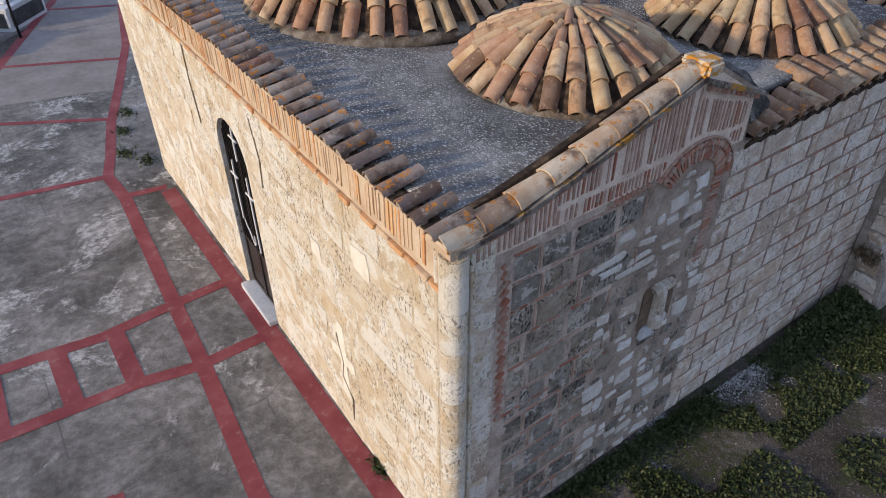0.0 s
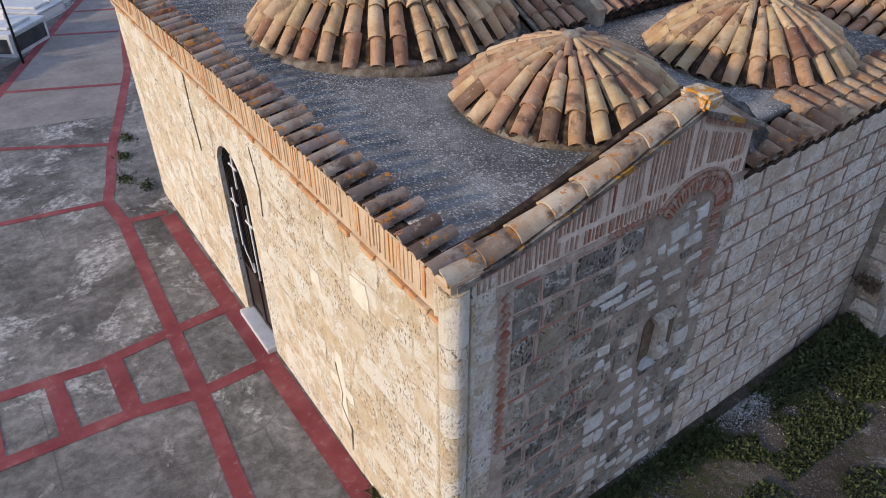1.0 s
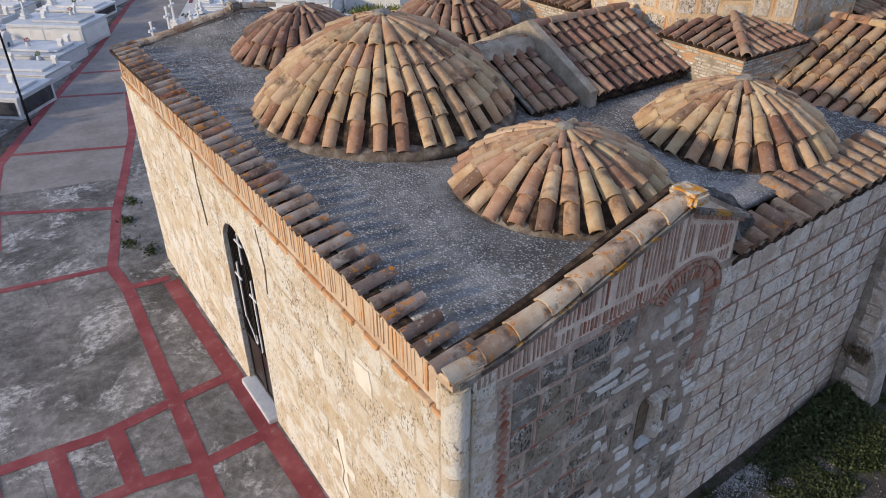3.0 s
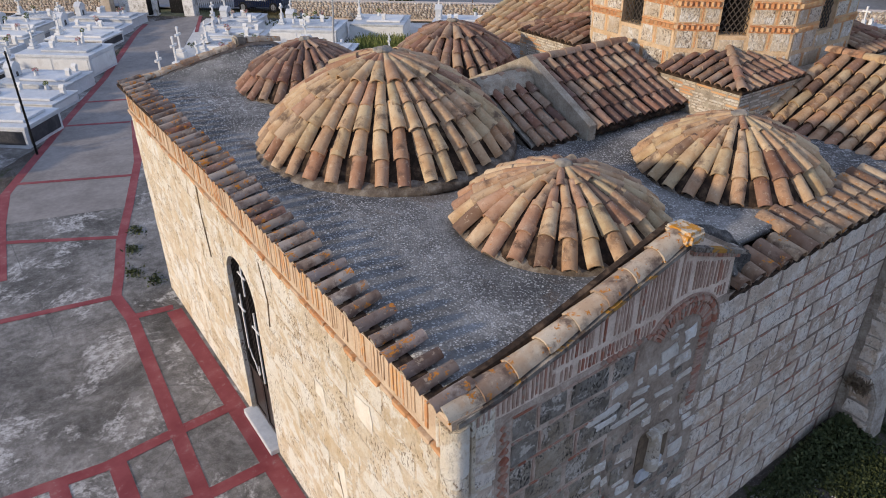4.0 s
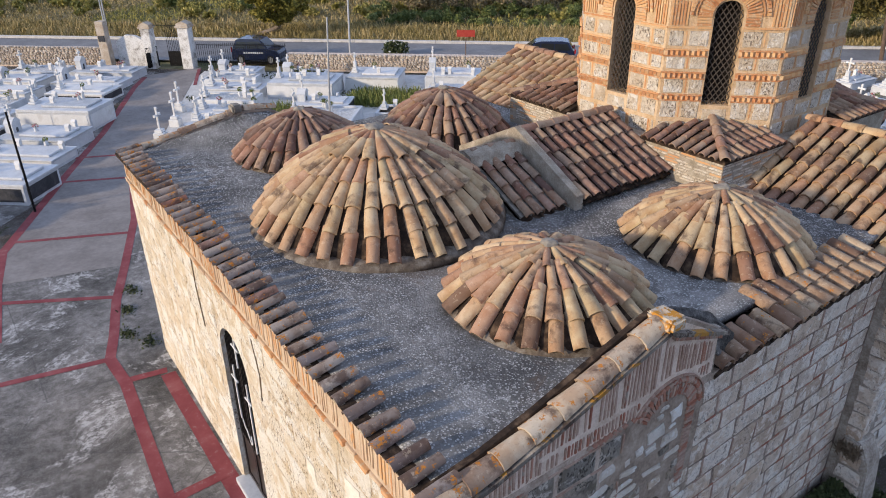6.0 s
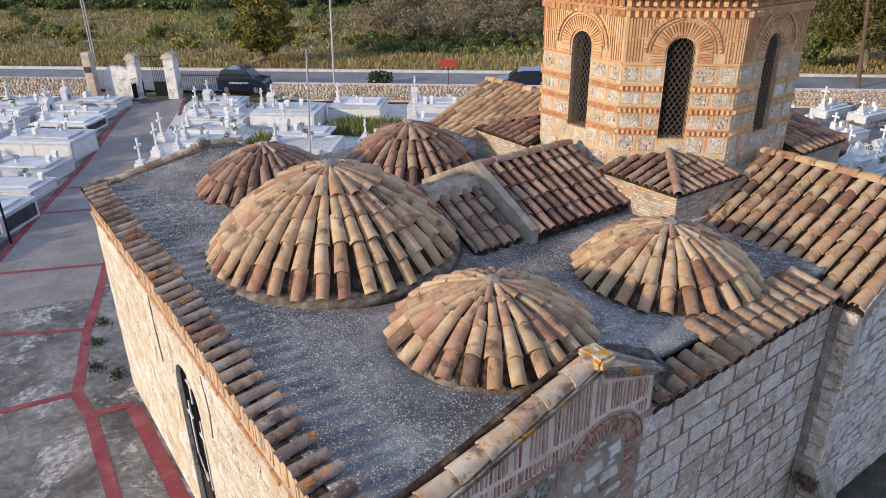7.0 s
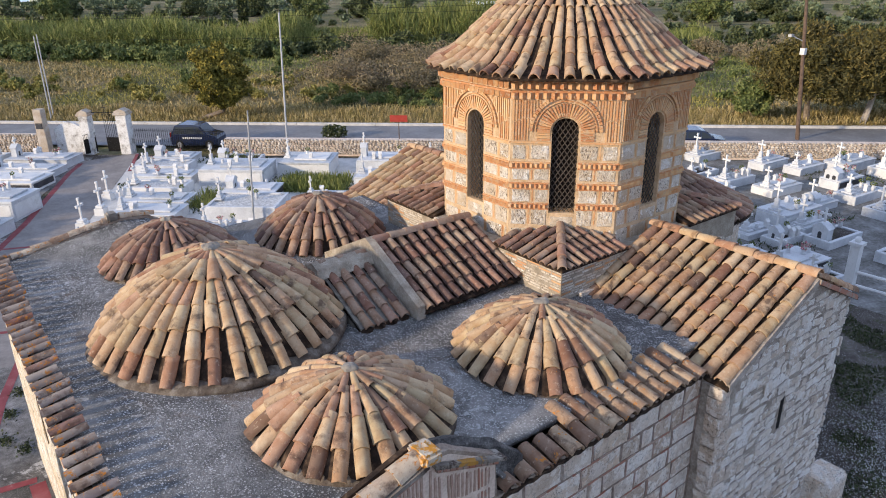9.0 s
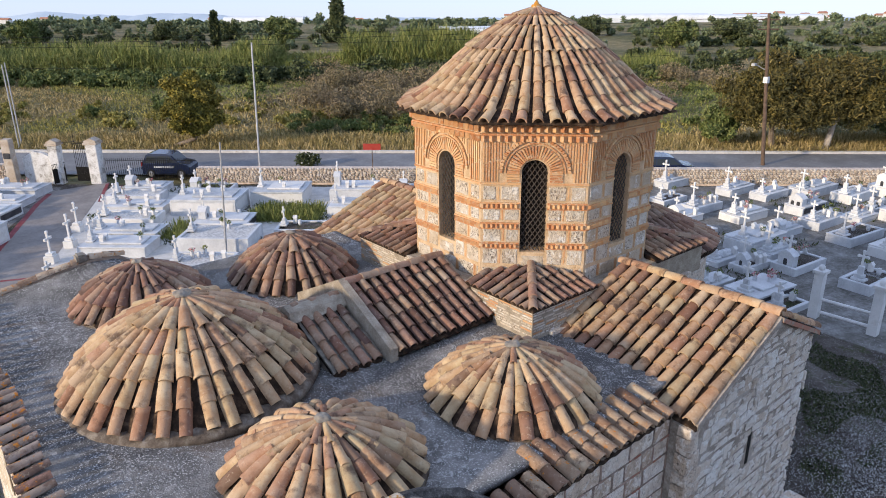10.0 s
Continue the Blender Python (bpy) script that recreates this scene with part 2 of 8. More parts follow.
m_drum = stone_material("drum_stone", [(0.0, (0.68, 0.6, 0.49)), (0.4, (0.78, 0.73, 0.65)), (0.7, (0.66, 0.61, 0.53)), (1.0, (0.8, 0.77, 0.71))],
                        (0.42, 0.34, 0.26), 0.6, (0.84, 0.82, 0.78), 0.6, 0.9, (0.15, 0.115, 0.085), 0.44, (0.82, 0.74, 0.64), 0.95)


def plain(name, stops, scale=3.0, rough=0.9, bump=0.4, bscale=30.0, metal=0.0, dist=0.01):
    m = Mat(name, rough, metal)
    v = m.shifted(9.0)
    m.colour(m.mix(0.35, m.ramp(m.noise(scale, 5, 0.65, v), stops), m.ramp(m.noise(scale * 9, 4, 0.6, v), stops)))
    m.bump(m.noise(bscale, 4, 0.65, v), bump, dist)
    return m.m


m_brick = Mat("brick", 0.92)
v = m_brick.shifted(13.0)
r = m_brick.mix(0.5, m_brick.rand, m_brick.island)
c = m_brick.ramp(r, [(0.2, (0.462, 0.201, 0.0882)), (0.4, (0.572, 0.297, 0.137)), (0.55, (0.638, 0.382, 0.186)), (0.7, (0.517, 0.244, 0.108)), (0.85, (0.682, 0.456, 0.245))])
c = m_brick.mix(m_brick.mask(m_brick.noise(14, 5, 0.7, v), 0.5, 0.75), c, (0.55, 0.403, 0.265))
m_brick.colour(c).bump(m_brick.noise(50, 4, 0.7, v), 0.6, 0.008)
m_brick = m_brick.m
m_palebrick = plain("pale_brick", [(0.2, (0.46, 0.31, 0.2)), (0.5, (0.55, 0.4, 0.27)), (0.8, (0.62, 0.49, 0.35))], 6, bump=0.6)
m_oldbrick = Mat("dark_brick", 0.92)
v = m_oldbrick.shifted(13.0)
r = m_oldbrick.mix(0.5, m_oldbrick.rand, m_oldbrick.island)
c = m_oldbrick.ramp(r, [(0.2, (0.26, 0.09, 0.058)), (0.45, (0.34, 0.145, 0.095)), (0.65, (0.4, 0.21, 0.15)), (0.85, (0.31, 0.17, 0.125))])
c = m_oldbrick.mix(m_oldbrick.mask(m_oldbrick.noise(6, 5, 0.7, v), 0.5, 0.7), c, (0.33, 0.28, 0.23))
m_oldbrick.colour(c).bump(m_oldbrick.noise(50, 4, 0.7, v), 0.6, 0.008)
m_oldbrick = m_oldbrick.m
m_dullbrick = plain("weathered_brick", [(0.2, (0.27, 0.17, 0.13)), (0.5, (0.39, 0.27, 0.21)), (0.8, (0.52, 0.395, 0.32))], 7, bump=0.6)
m_brownbed = plain("brown_mortar_bed", [(0.2, (0.12, 0.082, 0.062)), (0.45, (0.22, 0.16, 0.125)), (0.65, (0.36, 0.285, 0.23)), (0.85, (0.54, 0.45, 0.375))], 2.6, bump=0.7, dist=0.02)
m_tanbed = plain("tan_mortar_bed", [(0.2, (0.27, 0.2, 0.155)), (0.5, (0.47, 0.375, 0.305)), (0.8, (0.66, 0.56, 0.475))], 3.2, bump=0.7, dist=0.02)
m_palemortar = plain("pale_lime_mortar", [(0.2, (0.24, 0.2, 0.15)), (0.5, (0.38, 0.325, 0.255)), (0.8, (0.54, 0.48, 0.39))], 4, bump=0.8, dist=0.025)
m_crust = plain("black_crusted_cement", [(0.25, (0.035, 0.033, 0.032)), (0.55, (0.1, 0.095, 0.09)), (0.8, (0.26, 0.245, 0.23))], 5, bump=0.9, dist=0.03)
m_mortar = plain("warm_mortar", [(0.3, (0.42, 0.3, 0.21)), (0.55, (0.52, 0.4, 0.28)), (0.75, (0.58, 0.47, 0.35))], 3.5, bump=0.6)
m_drum_mortar = plain("brick_dust_mortar", [(0.3, (0.47, 0.32, 0.18)), (0.5, (0.59, 0.42, 0.26)), (0.75, (0.68, 0.53, 0.36))], 5, bump=0.7, dist=0.02)
m_rubblemortar = plain("pale_rubble_mortar", [(0.2, (0.2, 0.16, 0.125)), (0.5, (0.39, 0.335, 0.28)), (0.8, (0.62, 0.565, 0.5))], 3.0, bump=0.8, dist=0.03)
m_greymortar = plain("grey_mortar", [(0.2, (0.17, 0.125, 0.095)), (0.5, (0.33, 0.262, 0.208)), (0.8, (0.5, 0.415, 0.34))], 2.5, bump=0.7, dist=0.02)
m_marble = plain("white_marble", [(0.2, (0.43, 0.444, 0.466)), (0.55, (0.55, 0.566, 0.585)), (0.85, (0.654, 0.663, 0.673))], 1.8, 0.45, 0.1)
m_greymarble = plain("grey_marble", [(0.3, (0.34, 0.36, 0.38)), (0.55, (0.46, 0.48, 0.5)), (0.75, (0.58, 0.59, 0.6))], 1.8, 0.5, 0.15)
m_blackmarble = plain("dark_marble", [(0.3, (0.03, 0.032, 0.036)), (0.6, (0.06, 0.06, 0.066)), (0.8, (0.1, 0.1, 0.1))], 3, 0.35, 0.1)
m_plaster = plain("pale_plaster", [(0.2, (0.614, 0.549, 0.456)), (0.5, (0.716, 0.660, 0.567)), (0.8, (0.772, 0.735, 0.660))], 7, bump=0.6, dist=0.015)
# brown painted as shade inside cracks and niche; also colours the dry plant
m_crack = plain("crack_shadow", [(0.3, (0.1, 0.07, 0.05)), (0.7, (0.2, 0.15, 0.1))], 8)
m_joint = plain("brown_joint", [(0.2, (0.09, 0.06, 0.046)), (0.4, (0.2, 0.145, 0.112)), (0.54, (0.4, 0.315, 0.25)), (0.85, (0.58, 0.485, 0.4))], 2.2, bump=0.7, dist=0.02)
m_pinkmortar = plain("pinkish_mortar", [(0.2, (0.45, 0.34, 0.265)), (0.5, (0.64, 0.52, 0.425)), (0.8, (0.78, 0.66, 0.56))], 4, bump=0.6)
m_white = plain("white_paint", [(0.2, (0.576, 0.576, 0.567)), (0.6, (0.684, 0.684, 0.677)), (0.9, (0.477, 0.459, 0.432))], 1.5, 0.7, 0.3)
m_iron = plain("black_iron", [(0.3, (0.012, 0.012, 0.013)), (0.7, (0.025, 0.024, 0.023))], 6, 0.45, 0.2, metal=0.6)
m_lattice = plain("weathered_lattice", [(0.3, (0.05, 0.042, 0.036)), (0.7, (0.09, 0.075, 0.062))], 6, 0.7, 0.3)
m_panel = plain("dark_metal_panel", [(0.3, (0.022, 0.018, 0.017)), (0.7, (0.045, 0.035, 0.032))], 2, 0.4, 0.1)
m_wood = plain("weathered_pole", [(0.3, (0.08, 0.055, 0.04)), (0.7, (0.16, 0.11, 0.08))], 4, 0.9, 0.5)
m_steel = plain("galvanised_steel", [(0.3, (0.35, 0.36, 0.37)), (0.7, (0.5, 0.5, 0.5))], 4, 0.5, 0.1, metal=0.5)
m_cemground = plain("pale_grave_cement", [(0.2, (0.075, 0.07, 0.06)), (0.5, (0.16, 0.155, 0.145)), (0.8, (0.3, 0.3, 0.295))], 0.9)
m_oldplaster = plain("stained_white_plaster", [(0.22, (0.16, 0.14, 0.12)), (0.36, (0.45, 0.43, 0.4)), (0.5, (0.66, 0.65, 0.63)), (0.85, (0.74, 0.735, 0.725))], 1.6, 0.85, 0.5)
m_kerb = plain("kerb_concrete", [(0.3, (0.45, 0.44, 0.42)), (0.7, (0.62, 0.6, 0.57))], 2)
# near-black colour painted as unlit depth in the drum and window openings
m_void = plain("unlit_interior", [(0.3, (0.01, 0.01, 0.01)), (0.7, (0.02, 0.018, 0.016))], 2)
m_post = plain("concrete_post", [(0.3, (0.36, 0.28, 0.21)), (0.6, (0.47, 0.4, 0.32)), (0.8, (0.55, 0.5, 0.44))], 2.5, bump=0.6)

# paving: worn grey concrete with pale lime stains
m_pave = Mat("worn_concrete", 0.9)
a = m_pave.noise(0.5, 9, 0.74, distort=0.35)
c = m_pave.ramp(a, [(0.2, (0.084, 0.081, 0.077)), (0.4, (0.152, 0.145, 0.139)), (0.56, (0.235, 0.224, 0.216)), (0.8, (0.345, 0.332, 0.32))])
c = m_pave.mix(m_pave.mask(m_pave.noise(5, 8, 0.78), 0.4, 0.66), m_pave.mix(0.8, c, (0.55, 0.54, 0.52), "MULTIPLY"), c)
c = m_pave.mix(m_pave.times(m_pave.mask(m_pave.noise(45, 5, 0.8), 0.55, 0.75), 0.5), c, (0.08, 0.075, 0.07))
c = m_pave.mix(m_pave.times(m_pave.mask(m_pave.noise(70, 3, 0.7), 0.66, 0.78), 0.4), c, (0.5, 0.49, 0.47))
lime = m_pave.times(m_pave.mask(m_pave.noise(0.4, 9, 0.76, distort=0.5), 0.57, 0.66), m_pave.mask(m_pave.noise(7, 8, 0.82), 0.4, 0.58))
c = m_pave.mix(m_pave.times(lime, 0.85), c, (0.5, 0.49, 0.48))
crk = m_pave.mask(m_pave.cells(0.45, "DISTANCE_TO_EDGE", v=m_pave.mix(0.12, m_pave.pos, m_pave.noise(3, 4))), 0.006, 0.0)
c = m_pave.mix(m_pave.times(crk, 0.6), c, (0.07, 0.07, 0.07))
m_pave.colour(c).bump(m_pave.noise(12, 6, 0.7), 0.4, 0.01).bump(m_pave.noise(90, 3), 0.25, 0.004)
m_pave = m_pave.m
m_red = Mat("red_paint", 0.75)
c = m_red.ramp(m_red.noise(1.5, 5, 0.6), [(0.2, (0.19, 0.04, 0.046)), (0.55, (0.235, 0.058, 0.064)), (0.85, (0.28, 0.095, 0.095))])
c = m_red.mix(m_red.times(m_red.mask(m_red.noise(6, 7, 0.75), 0.66, 0.8), 0.5), c, (0.28, 0.2, 0.19))
m_red.colour(c).bump(m_red.noise(40, 4), 0.3, 0.005)
m_red = m_red.m
m_path = plain("smooth_path_concrete", [(0.2, (0.18, 0.162, 0.152)), (0.5, (0.235, 0.214, 0.202)), (0.8, (0.3, 0.275, 0.258))], 0.8, 0.9, 0.25, 40)
m_asphalt = plain("asphalt", [(0.3, (0.16, 0.16, 0.165)), (0.6, (0.21, 0.21, 0.215)), (0.8, (0.26, 0.26, 0.26))], 0.5, 0.9, 0.3, 60)
m_gravel = plain("white_gravel", [(0.3, (0.3, 0.3, 0.3)), (0.5, (0.5, 0.5, 0.5)), (0.7, (0.68, 0.68, 0.67))], 9, 0.9, 0.6, 40, dist=0.02)

m_ground = Mat("dry_grass_ground", 0.95)
c = m_ground.ramp(m_ground.noise(0.035, 8, 0.7), [(0.2, (0.085, 0.1, 0.042)), (0.4, (0.15, 0.145, 0.065)), (0.55, (0.3, 0.245, 0.13)), (0.68, (0.13, 0.13, 0.06)), (0.85, (0.36, 0.3, 0.18))])
c = m_ground.mix(m_ground.mask(m_ground.noise(0.9, 6, 0.7), 0.35, 0.7), m_ground.mix(0.6, c, (0.45, 0.45, 0.4), "MULTIPLY"), c)
m_ground.colour(c).bump(m_ground.noise(2.5, 6, 0.7), 0.8, 0.25)
m_ground = m_ground.m
m_yard = Mat("yard_soil", 0.95)
c = m_yard.ramp(m_yard.noise(0.6, 9, 0.76), [(0.2, (0.032, 0.026, 0.022)), (0.5, (0.08, 0.067, 0.058)), (0.8, (0.165, 0.146, 0.13))])
grit = m_yard.mask(m_yard.noise(26, 5, 0.75), 0.44, 0.58)
c = m_yard.mix(m_yard.times(m_yard.mask(m_yard.noise(0.42, 7, 0.72, distort=0.7), 0.72, 0.82), grit), c, (0.4, 0.41, 0.425))
c = m_yard.mix(m_yard.times(m_yard.mask(m_yard.noise(48, 3, 0.7), 0.72, 0.8), 0.8), c, (0.5, 0.49, 0.48))
c = m_yard.mix(m_yard.times(m_yard.mask(m_yard.noise(0.7, 6, 0.7, distort=0.5), 0.56, 0.66), m_yard.mask(m_yard.noise(9, 5, 0.7), 0.35, 0.6)), c, (0.055, 0.065, 0.025))
m_yard.colour(c).bump(m_yard.noise(14, 6, 0.75), 0.9, 0.05)
m_yard = m_yard.m


def leaf_material(name, stops, rough=0.7):
    m = Mat(name, rough)
    m.colour(m.mix(m.mask(m.noise(0.35, 3), 0.3, 0.7), m.ramp(m.island, stops), m.mix(0.5, m.ramp(m.island, stops), (0.7, 0.75, 0.5), "MULTIPLY")))
    m.b.inputs["Subsurface Weight"].default_value = 0.0
    return m.m


m_leaf = leaf_material("olive_leaf", [(0.0, (0.075, 0.106, 0.037)), (0.5, (0.138, 0.169, 0.056)), (1.0, (0.237, 0.250, 0.094))])
m_leaf_dark = leaf_material("dark_leaf", [(0.0, (0.04, 0.055, 0.026)), (0.6, (0.08, 0.1, 0.042)), (1.0, (0.15, 0.16, 0.07))])
m_leaf_gold = leaf_material("yellowing_leaf", [(0.0, (0.07, 0.066, 0.016)), (0.4, (0.16, 0.145, 0.03)), (0.8, (0.28, 0.23, 0.045)), (1.0, (0.36, 0.28, 0.06))])
m_leaf_olive = leaf_material("drooping_olive_leaf", [(0.0, (0.04, 0.038, 0.014)), (0.5, (0.1, 0.086, 0.028)), (0.85, (0.155, 0.125, 0.04)), (1.0, (0.22, 0.165, 0.055))])
m_reed = leaf_material("reed_leaf", [(0.0, (0.1, 0.13, 0.036)), (0.6, (0.2, 0.225, 0.066)), (1.0, (0.34, 0.325, 0.115))])
m_meadow = leaf_material("meadow_grass", [(0.0, (0.16, 0.155, 0.04)), (0.5, (0.28, 0.25, 0.07)), (1.0, (0.42, 0.345, 0.115))])
m_dry = leaf_material("dry_grass", [(0.0, (0.17, 0.145, 0.05)), (0.4, (0.3, 0.225, 0.095)), (0.8, (0.42, 0.32, 0.155)), (1.0, (0.52, 0.41, 0.22))])
m_brush = leaf_material("brown_scrub", [(0.0, (0.12, 0.1, 0.065)), (0.5, (0.22, 0.175, 0.108)), (1.0, (0.31, 0.245, 0.15))])
m_grass = leaf_material("green_grass", [(0.0, (0.03, 0.042, 0.018)), (0.6, (0.055, 0.07, 0.028)), (1.0, (0.1, 0.11, 0.05))])
# paler, bluer greens put a little distance haze into the leaf colour
m_far = leaf_material("haze_paled_far_leaf", [(0.0, (0.098, 0.130, 0.078)), (0.6, (0.156, 0.195, 0.111)), (1.0, (0.247, 0.260, 0.156))])
m_bark_pale = plain("pale_bark", [(0.3, (0.36, 0.31, 0.26)), (0.7, (0.55, 0.5, 0.44))], 4, 0.95, 0.7)
m_bark = plain("bark", [(0.3, (0.12, 0.09, 0.065)), (0.7, (0.28, 0.23, 0.18))], 5, 0.95, 0.8)

# ---- mesh helpers ----
RNG = random.Random(11)


def link_mesh(name, me, mats, parent=None, label="", m=None):
    ob = new(name, me)
    for mat in mats if isinstance(mats, (list, tuple)) else [mats]:
        if len(me.materials) < (len(mats) if isinstance(mats, (list, tuple)) else 1):
            me.materials.append(mat)
    if m is not None:
        ob.matrix_basis = m
    ob.parent = parent
    if label:
        ob["label"] = label
    return ob


def part(name, bm, mats, parent=None, label="", m=None, smooth=False):
    """Links a bmesh as one mesh object under a thing or part."""
    me = bpy.data.meshes.new(name)
    bm.normal_update()
    bm.to_mesh(me)
    bm.free()
    if smooth:
        me.shade_smooth()
    return link_mesh(name, me, mats, parent, label, m)


def thing(name, label, category, m=None, group="", kind=""):
    ob = new(name)
    ob.empty_display_size = 0.2
    if m is not None:
        ob.matrix_basis = m
    return tagged(ob, label, category, group, kind)


def box(bm, x0, x1, y0, y1, z0, z1, m=None):
    vs = [bm.verts.new(Vector(p) if m is None else m @ Vector(p)) for p in
          ((x0, y0, z0), (x1, y0, z0), (x1, y1, z0), (x0, y1, z0), (x0, y0, z1), (x1, y0, z1), (x1, y1, z1), (x0, y1, z1))]
    for f in ((0, 3, 2, 1), (4, 5, 6, 7), (0, 1, 5, 4), (1, 2, 6, 5), (2, 3, 7, 6), (3, 0, 4, 7)):
        bm.faces.new([vs[i] for i in f])
    return vs


def boxes(*args, bevel=0.0):
    bm = bmesh.new()
    for a in args:
        box(bm, *a)
    if bevel:
        bmesh.ops.bevel(bm, geom=bm.edges[:], offset=bevel, segments=2, affect="EDGES", profile=0.7)
    return bm


def prism(bm, pts, off):
    """A closed prism: a flat outline of points, pushed by off."""
    off = Vector(off)
    lo = [bm.verts.new(Vector(p)) for p in pts]
    hi = [bm.verts.new(Vector(p) + off) for p in pts]
    bm.faces.new(lo[::-1])
    bm.faces.new(hi)
    n = len(pts)
    for i in range(n):
        bm.faces.new((lo[i], lo[(i + 1) % n], hi[(i + 1) % n], hi[i]))
    bmesh.ops.recalc_face_normals(bm, faces=bm.faces[:])


def rod(bm, a, b, r0, r1=None, n=8):
    a, b = Vector(a), Vector(b)
    q = (b - a).to_track_quat("Z", "Y")
    r1 = r0 if r1 is None else r1
    lo = [bm.verts.new(a + q @ Vector((r0 * math.cos(2 * math.pi * i / n), r0 * math.sin(2 * math.pi * i / n), 0))) for i in range(n)]
    hi = [bm.verts.new(b + q @ Vector((r1 * math.cos(2 * math.pi * i / n), r1 * math.sin(2 * math.pi * i / n), 0))) for i in range(n)]
    for i in range(n):
        bm.faces.new((lo[i], lo[(i + 1) % n], hi[(i + 1) % n], hi[i]))
    bm.faces.new(lo[::-1])
    bm.faces.new(hi)


def frame_of(x, y, z, at):
    """A pose from three axes and a place."""
    m = Matrix((x, y, z)).transposed().to_4x4()
    m.translation = at
    return m


def stone_mesh(name, mat, seed, rough=0.06, chamfer=0.09):
    """A unit block, 1 x 1 on its face and 1 deep behind it, with an uneven chamfered face. x across, y into the wall, z up."""
    rg = random.Random(seed)
    bm = bmesh.new()
    j = lambda a: rg.uniform(-a, a)
    ring = [(-0.5, -0.5), (0, -0.5), (0.5, -0.5), (0.5, 0), (0.5, 0.5), (0, 0.5), (-0.5, 0.5), (-0.5, 0)]
    back = [bm.verts.new((x, 1.0, z)) for x, z in ring]
    mid = [bm.verts.new((x + j(rough * 0.5) - x * 0.03, 0.16, z + j(rough * 0.5) - z * 0.03)) for x, z in ring]
    top = [bm.verts.new((x * (1 - 2 * chamfer) + j(rough), 0.02 + j(0.05), z * (1 - 2 * chamfer) + j(rough))) for x, z in ring]
    c = bm.verts.new((j(0.1), j(0.04), j(0.1)))
    for i in range(8):
        k = (i + 1) % 8
        bm.faces.new((back[i], back[k], mid[k], mid[i]))
        bm.faces.new((mid[i], mid[k], top[k], top[i]))
        bm.faces.new((top[i], top[k], c))
    bmesh.ops.recalc_face_normals(bm, faces=bm.faces[:])
    me = bpy.data.meshes.new(name)
    bm.to_mesh(me)
    bm.free()
    me.materials.append(mat)
    return me


def stones(name, mat, n=5, rough=0.06, chamfer=0.09):
    return [stone_mesh(name, mat, 100 + i, rough, chamfer) for i in range(n)]


def lay(parent, meshes, name, at, u, n, w, h, d, rg=RNG, spin=0.0):
    """One piece with its face centre at a point of a wall: u along the wall, n out of it."""
    up = Vector((0, 0, 1))
    m = frame_of(u, -n, up, at) @ Matrix.Rotation(spin, 4, "Y") @ Matrix.Diagonal((w, d, h, 1))
    ob = new(name, rg.choice(meshes))
    ob.matrix_basis = m
    ob.parent = parent
    return ob


def courses(parent, meshes, name, origin, u, n, length, z0, rows, wid, joint, skip=lambda s, z, w, h: False, proud=0.012, depth=0.1, start=0.0, rg=RNG, upright=None):
    """Courses of blocks on a wall face. rows: heights from z0 up; wid: least and greatest block length."""
    z = z0
    for h in rows:
        s = start
        while s < length - 0.06:
            w = rg.uniform(*wid) * (rg.uniform(0.5, 1.0) if s == start else 1.0)
            a, b = max(s, start), min(s + w, length)
            s += w
            if length - s < 0.18:
                b, s = length, length
            if b - a < 0.08 or skip((a + b) / 2, z + h / 2, b - a, h):
                continue
            at = origin + u * ((a + b) / 2) + n * (proud + rg.uniform(-0.006, 0.008)) + Vector((0, 0, z + h / 2))
            lay(parent, meshes, name, at, u, n, b - a - joint, h - joint, depth, rg)
            if upright and rg.random() < 0.6:
                lay(parent, upright, "brick", origin + u * b + n * 0.02 + Vector((0, 0, z + h / 2)), u, n, 0.028, h - joint - 0.03, 0.06, rg, rg.uniform(-0.05, 0.05))
        z += h


def tile_mesh(name, mat, seed, w0=0.115, w1=0.09, length=0.5, rise=0.95, n=7):
    """A half-round cover tile: its wide lower end at the origin, running up along +y, open side down."""
    rg = random.Random(seed)
    bm = bmesh.new()
    rings = []
    sag = rg.uniform(-0.006, 0.006)
    for k, y in enumerate((0.0, 0.03, length * 0.5, length)):
        f = y / length
        w = w0 + (w1 - w0) * f
        outer, inner = [], []
        for i in range(n):
            a = math.pi * i / (n - 1)
            jr = 1 + rg.uniform(-0.03, 0.03)
            x, z = math.cos(a) * w * jr, math.sin(a) * w * rise * jr
            outer.append(bm.verts.new((x + sag * math.sin(math.pi * f), y + rg.uniform(-0.004, 0.004), z)))
            inner.append(bm.verts.new((x * 0.84 + sag * math.sin(math.pi * f), y, max(z - 0.018, -0.002))))
        rings.append((outer, inner))
    for (o0, i0), (o1, i1) in zip(rings, rings[1:]):
        for i in range(n - 1):
            bm.faces.new((o0[i], o0[i + 1], o1[i + 1], o1[i]))
            bm.faces.new((i0[i + 1], i0[i], i1[i], i1[i + 1]))
        bm.faces.new((i0[0], o0[0], o1[0], i1[0]))
        bm.faces.new((o0[-1], i0[-1], i1[-1], o1[-1]))
    for (o, i_), rev in ((rings[0], False), (rings[-1], True)):
        for i in range(n - 1):
            f = (o[i + 1], o[i], i_[i], i_[i + 1])
            bm.faces.new(f[::-1] if rev else f)
    bmesh.ops.recalc_face_normals(bm, faces=bm.faces[:])
    me = bpy.data.meshes.new(name)
    bm.to_mesh(me)
    bm.free()
    me.shade_smooth()
    me.set_sharp_from_angle(angle=radians(50))
    me.materials.append(mat)
    return me


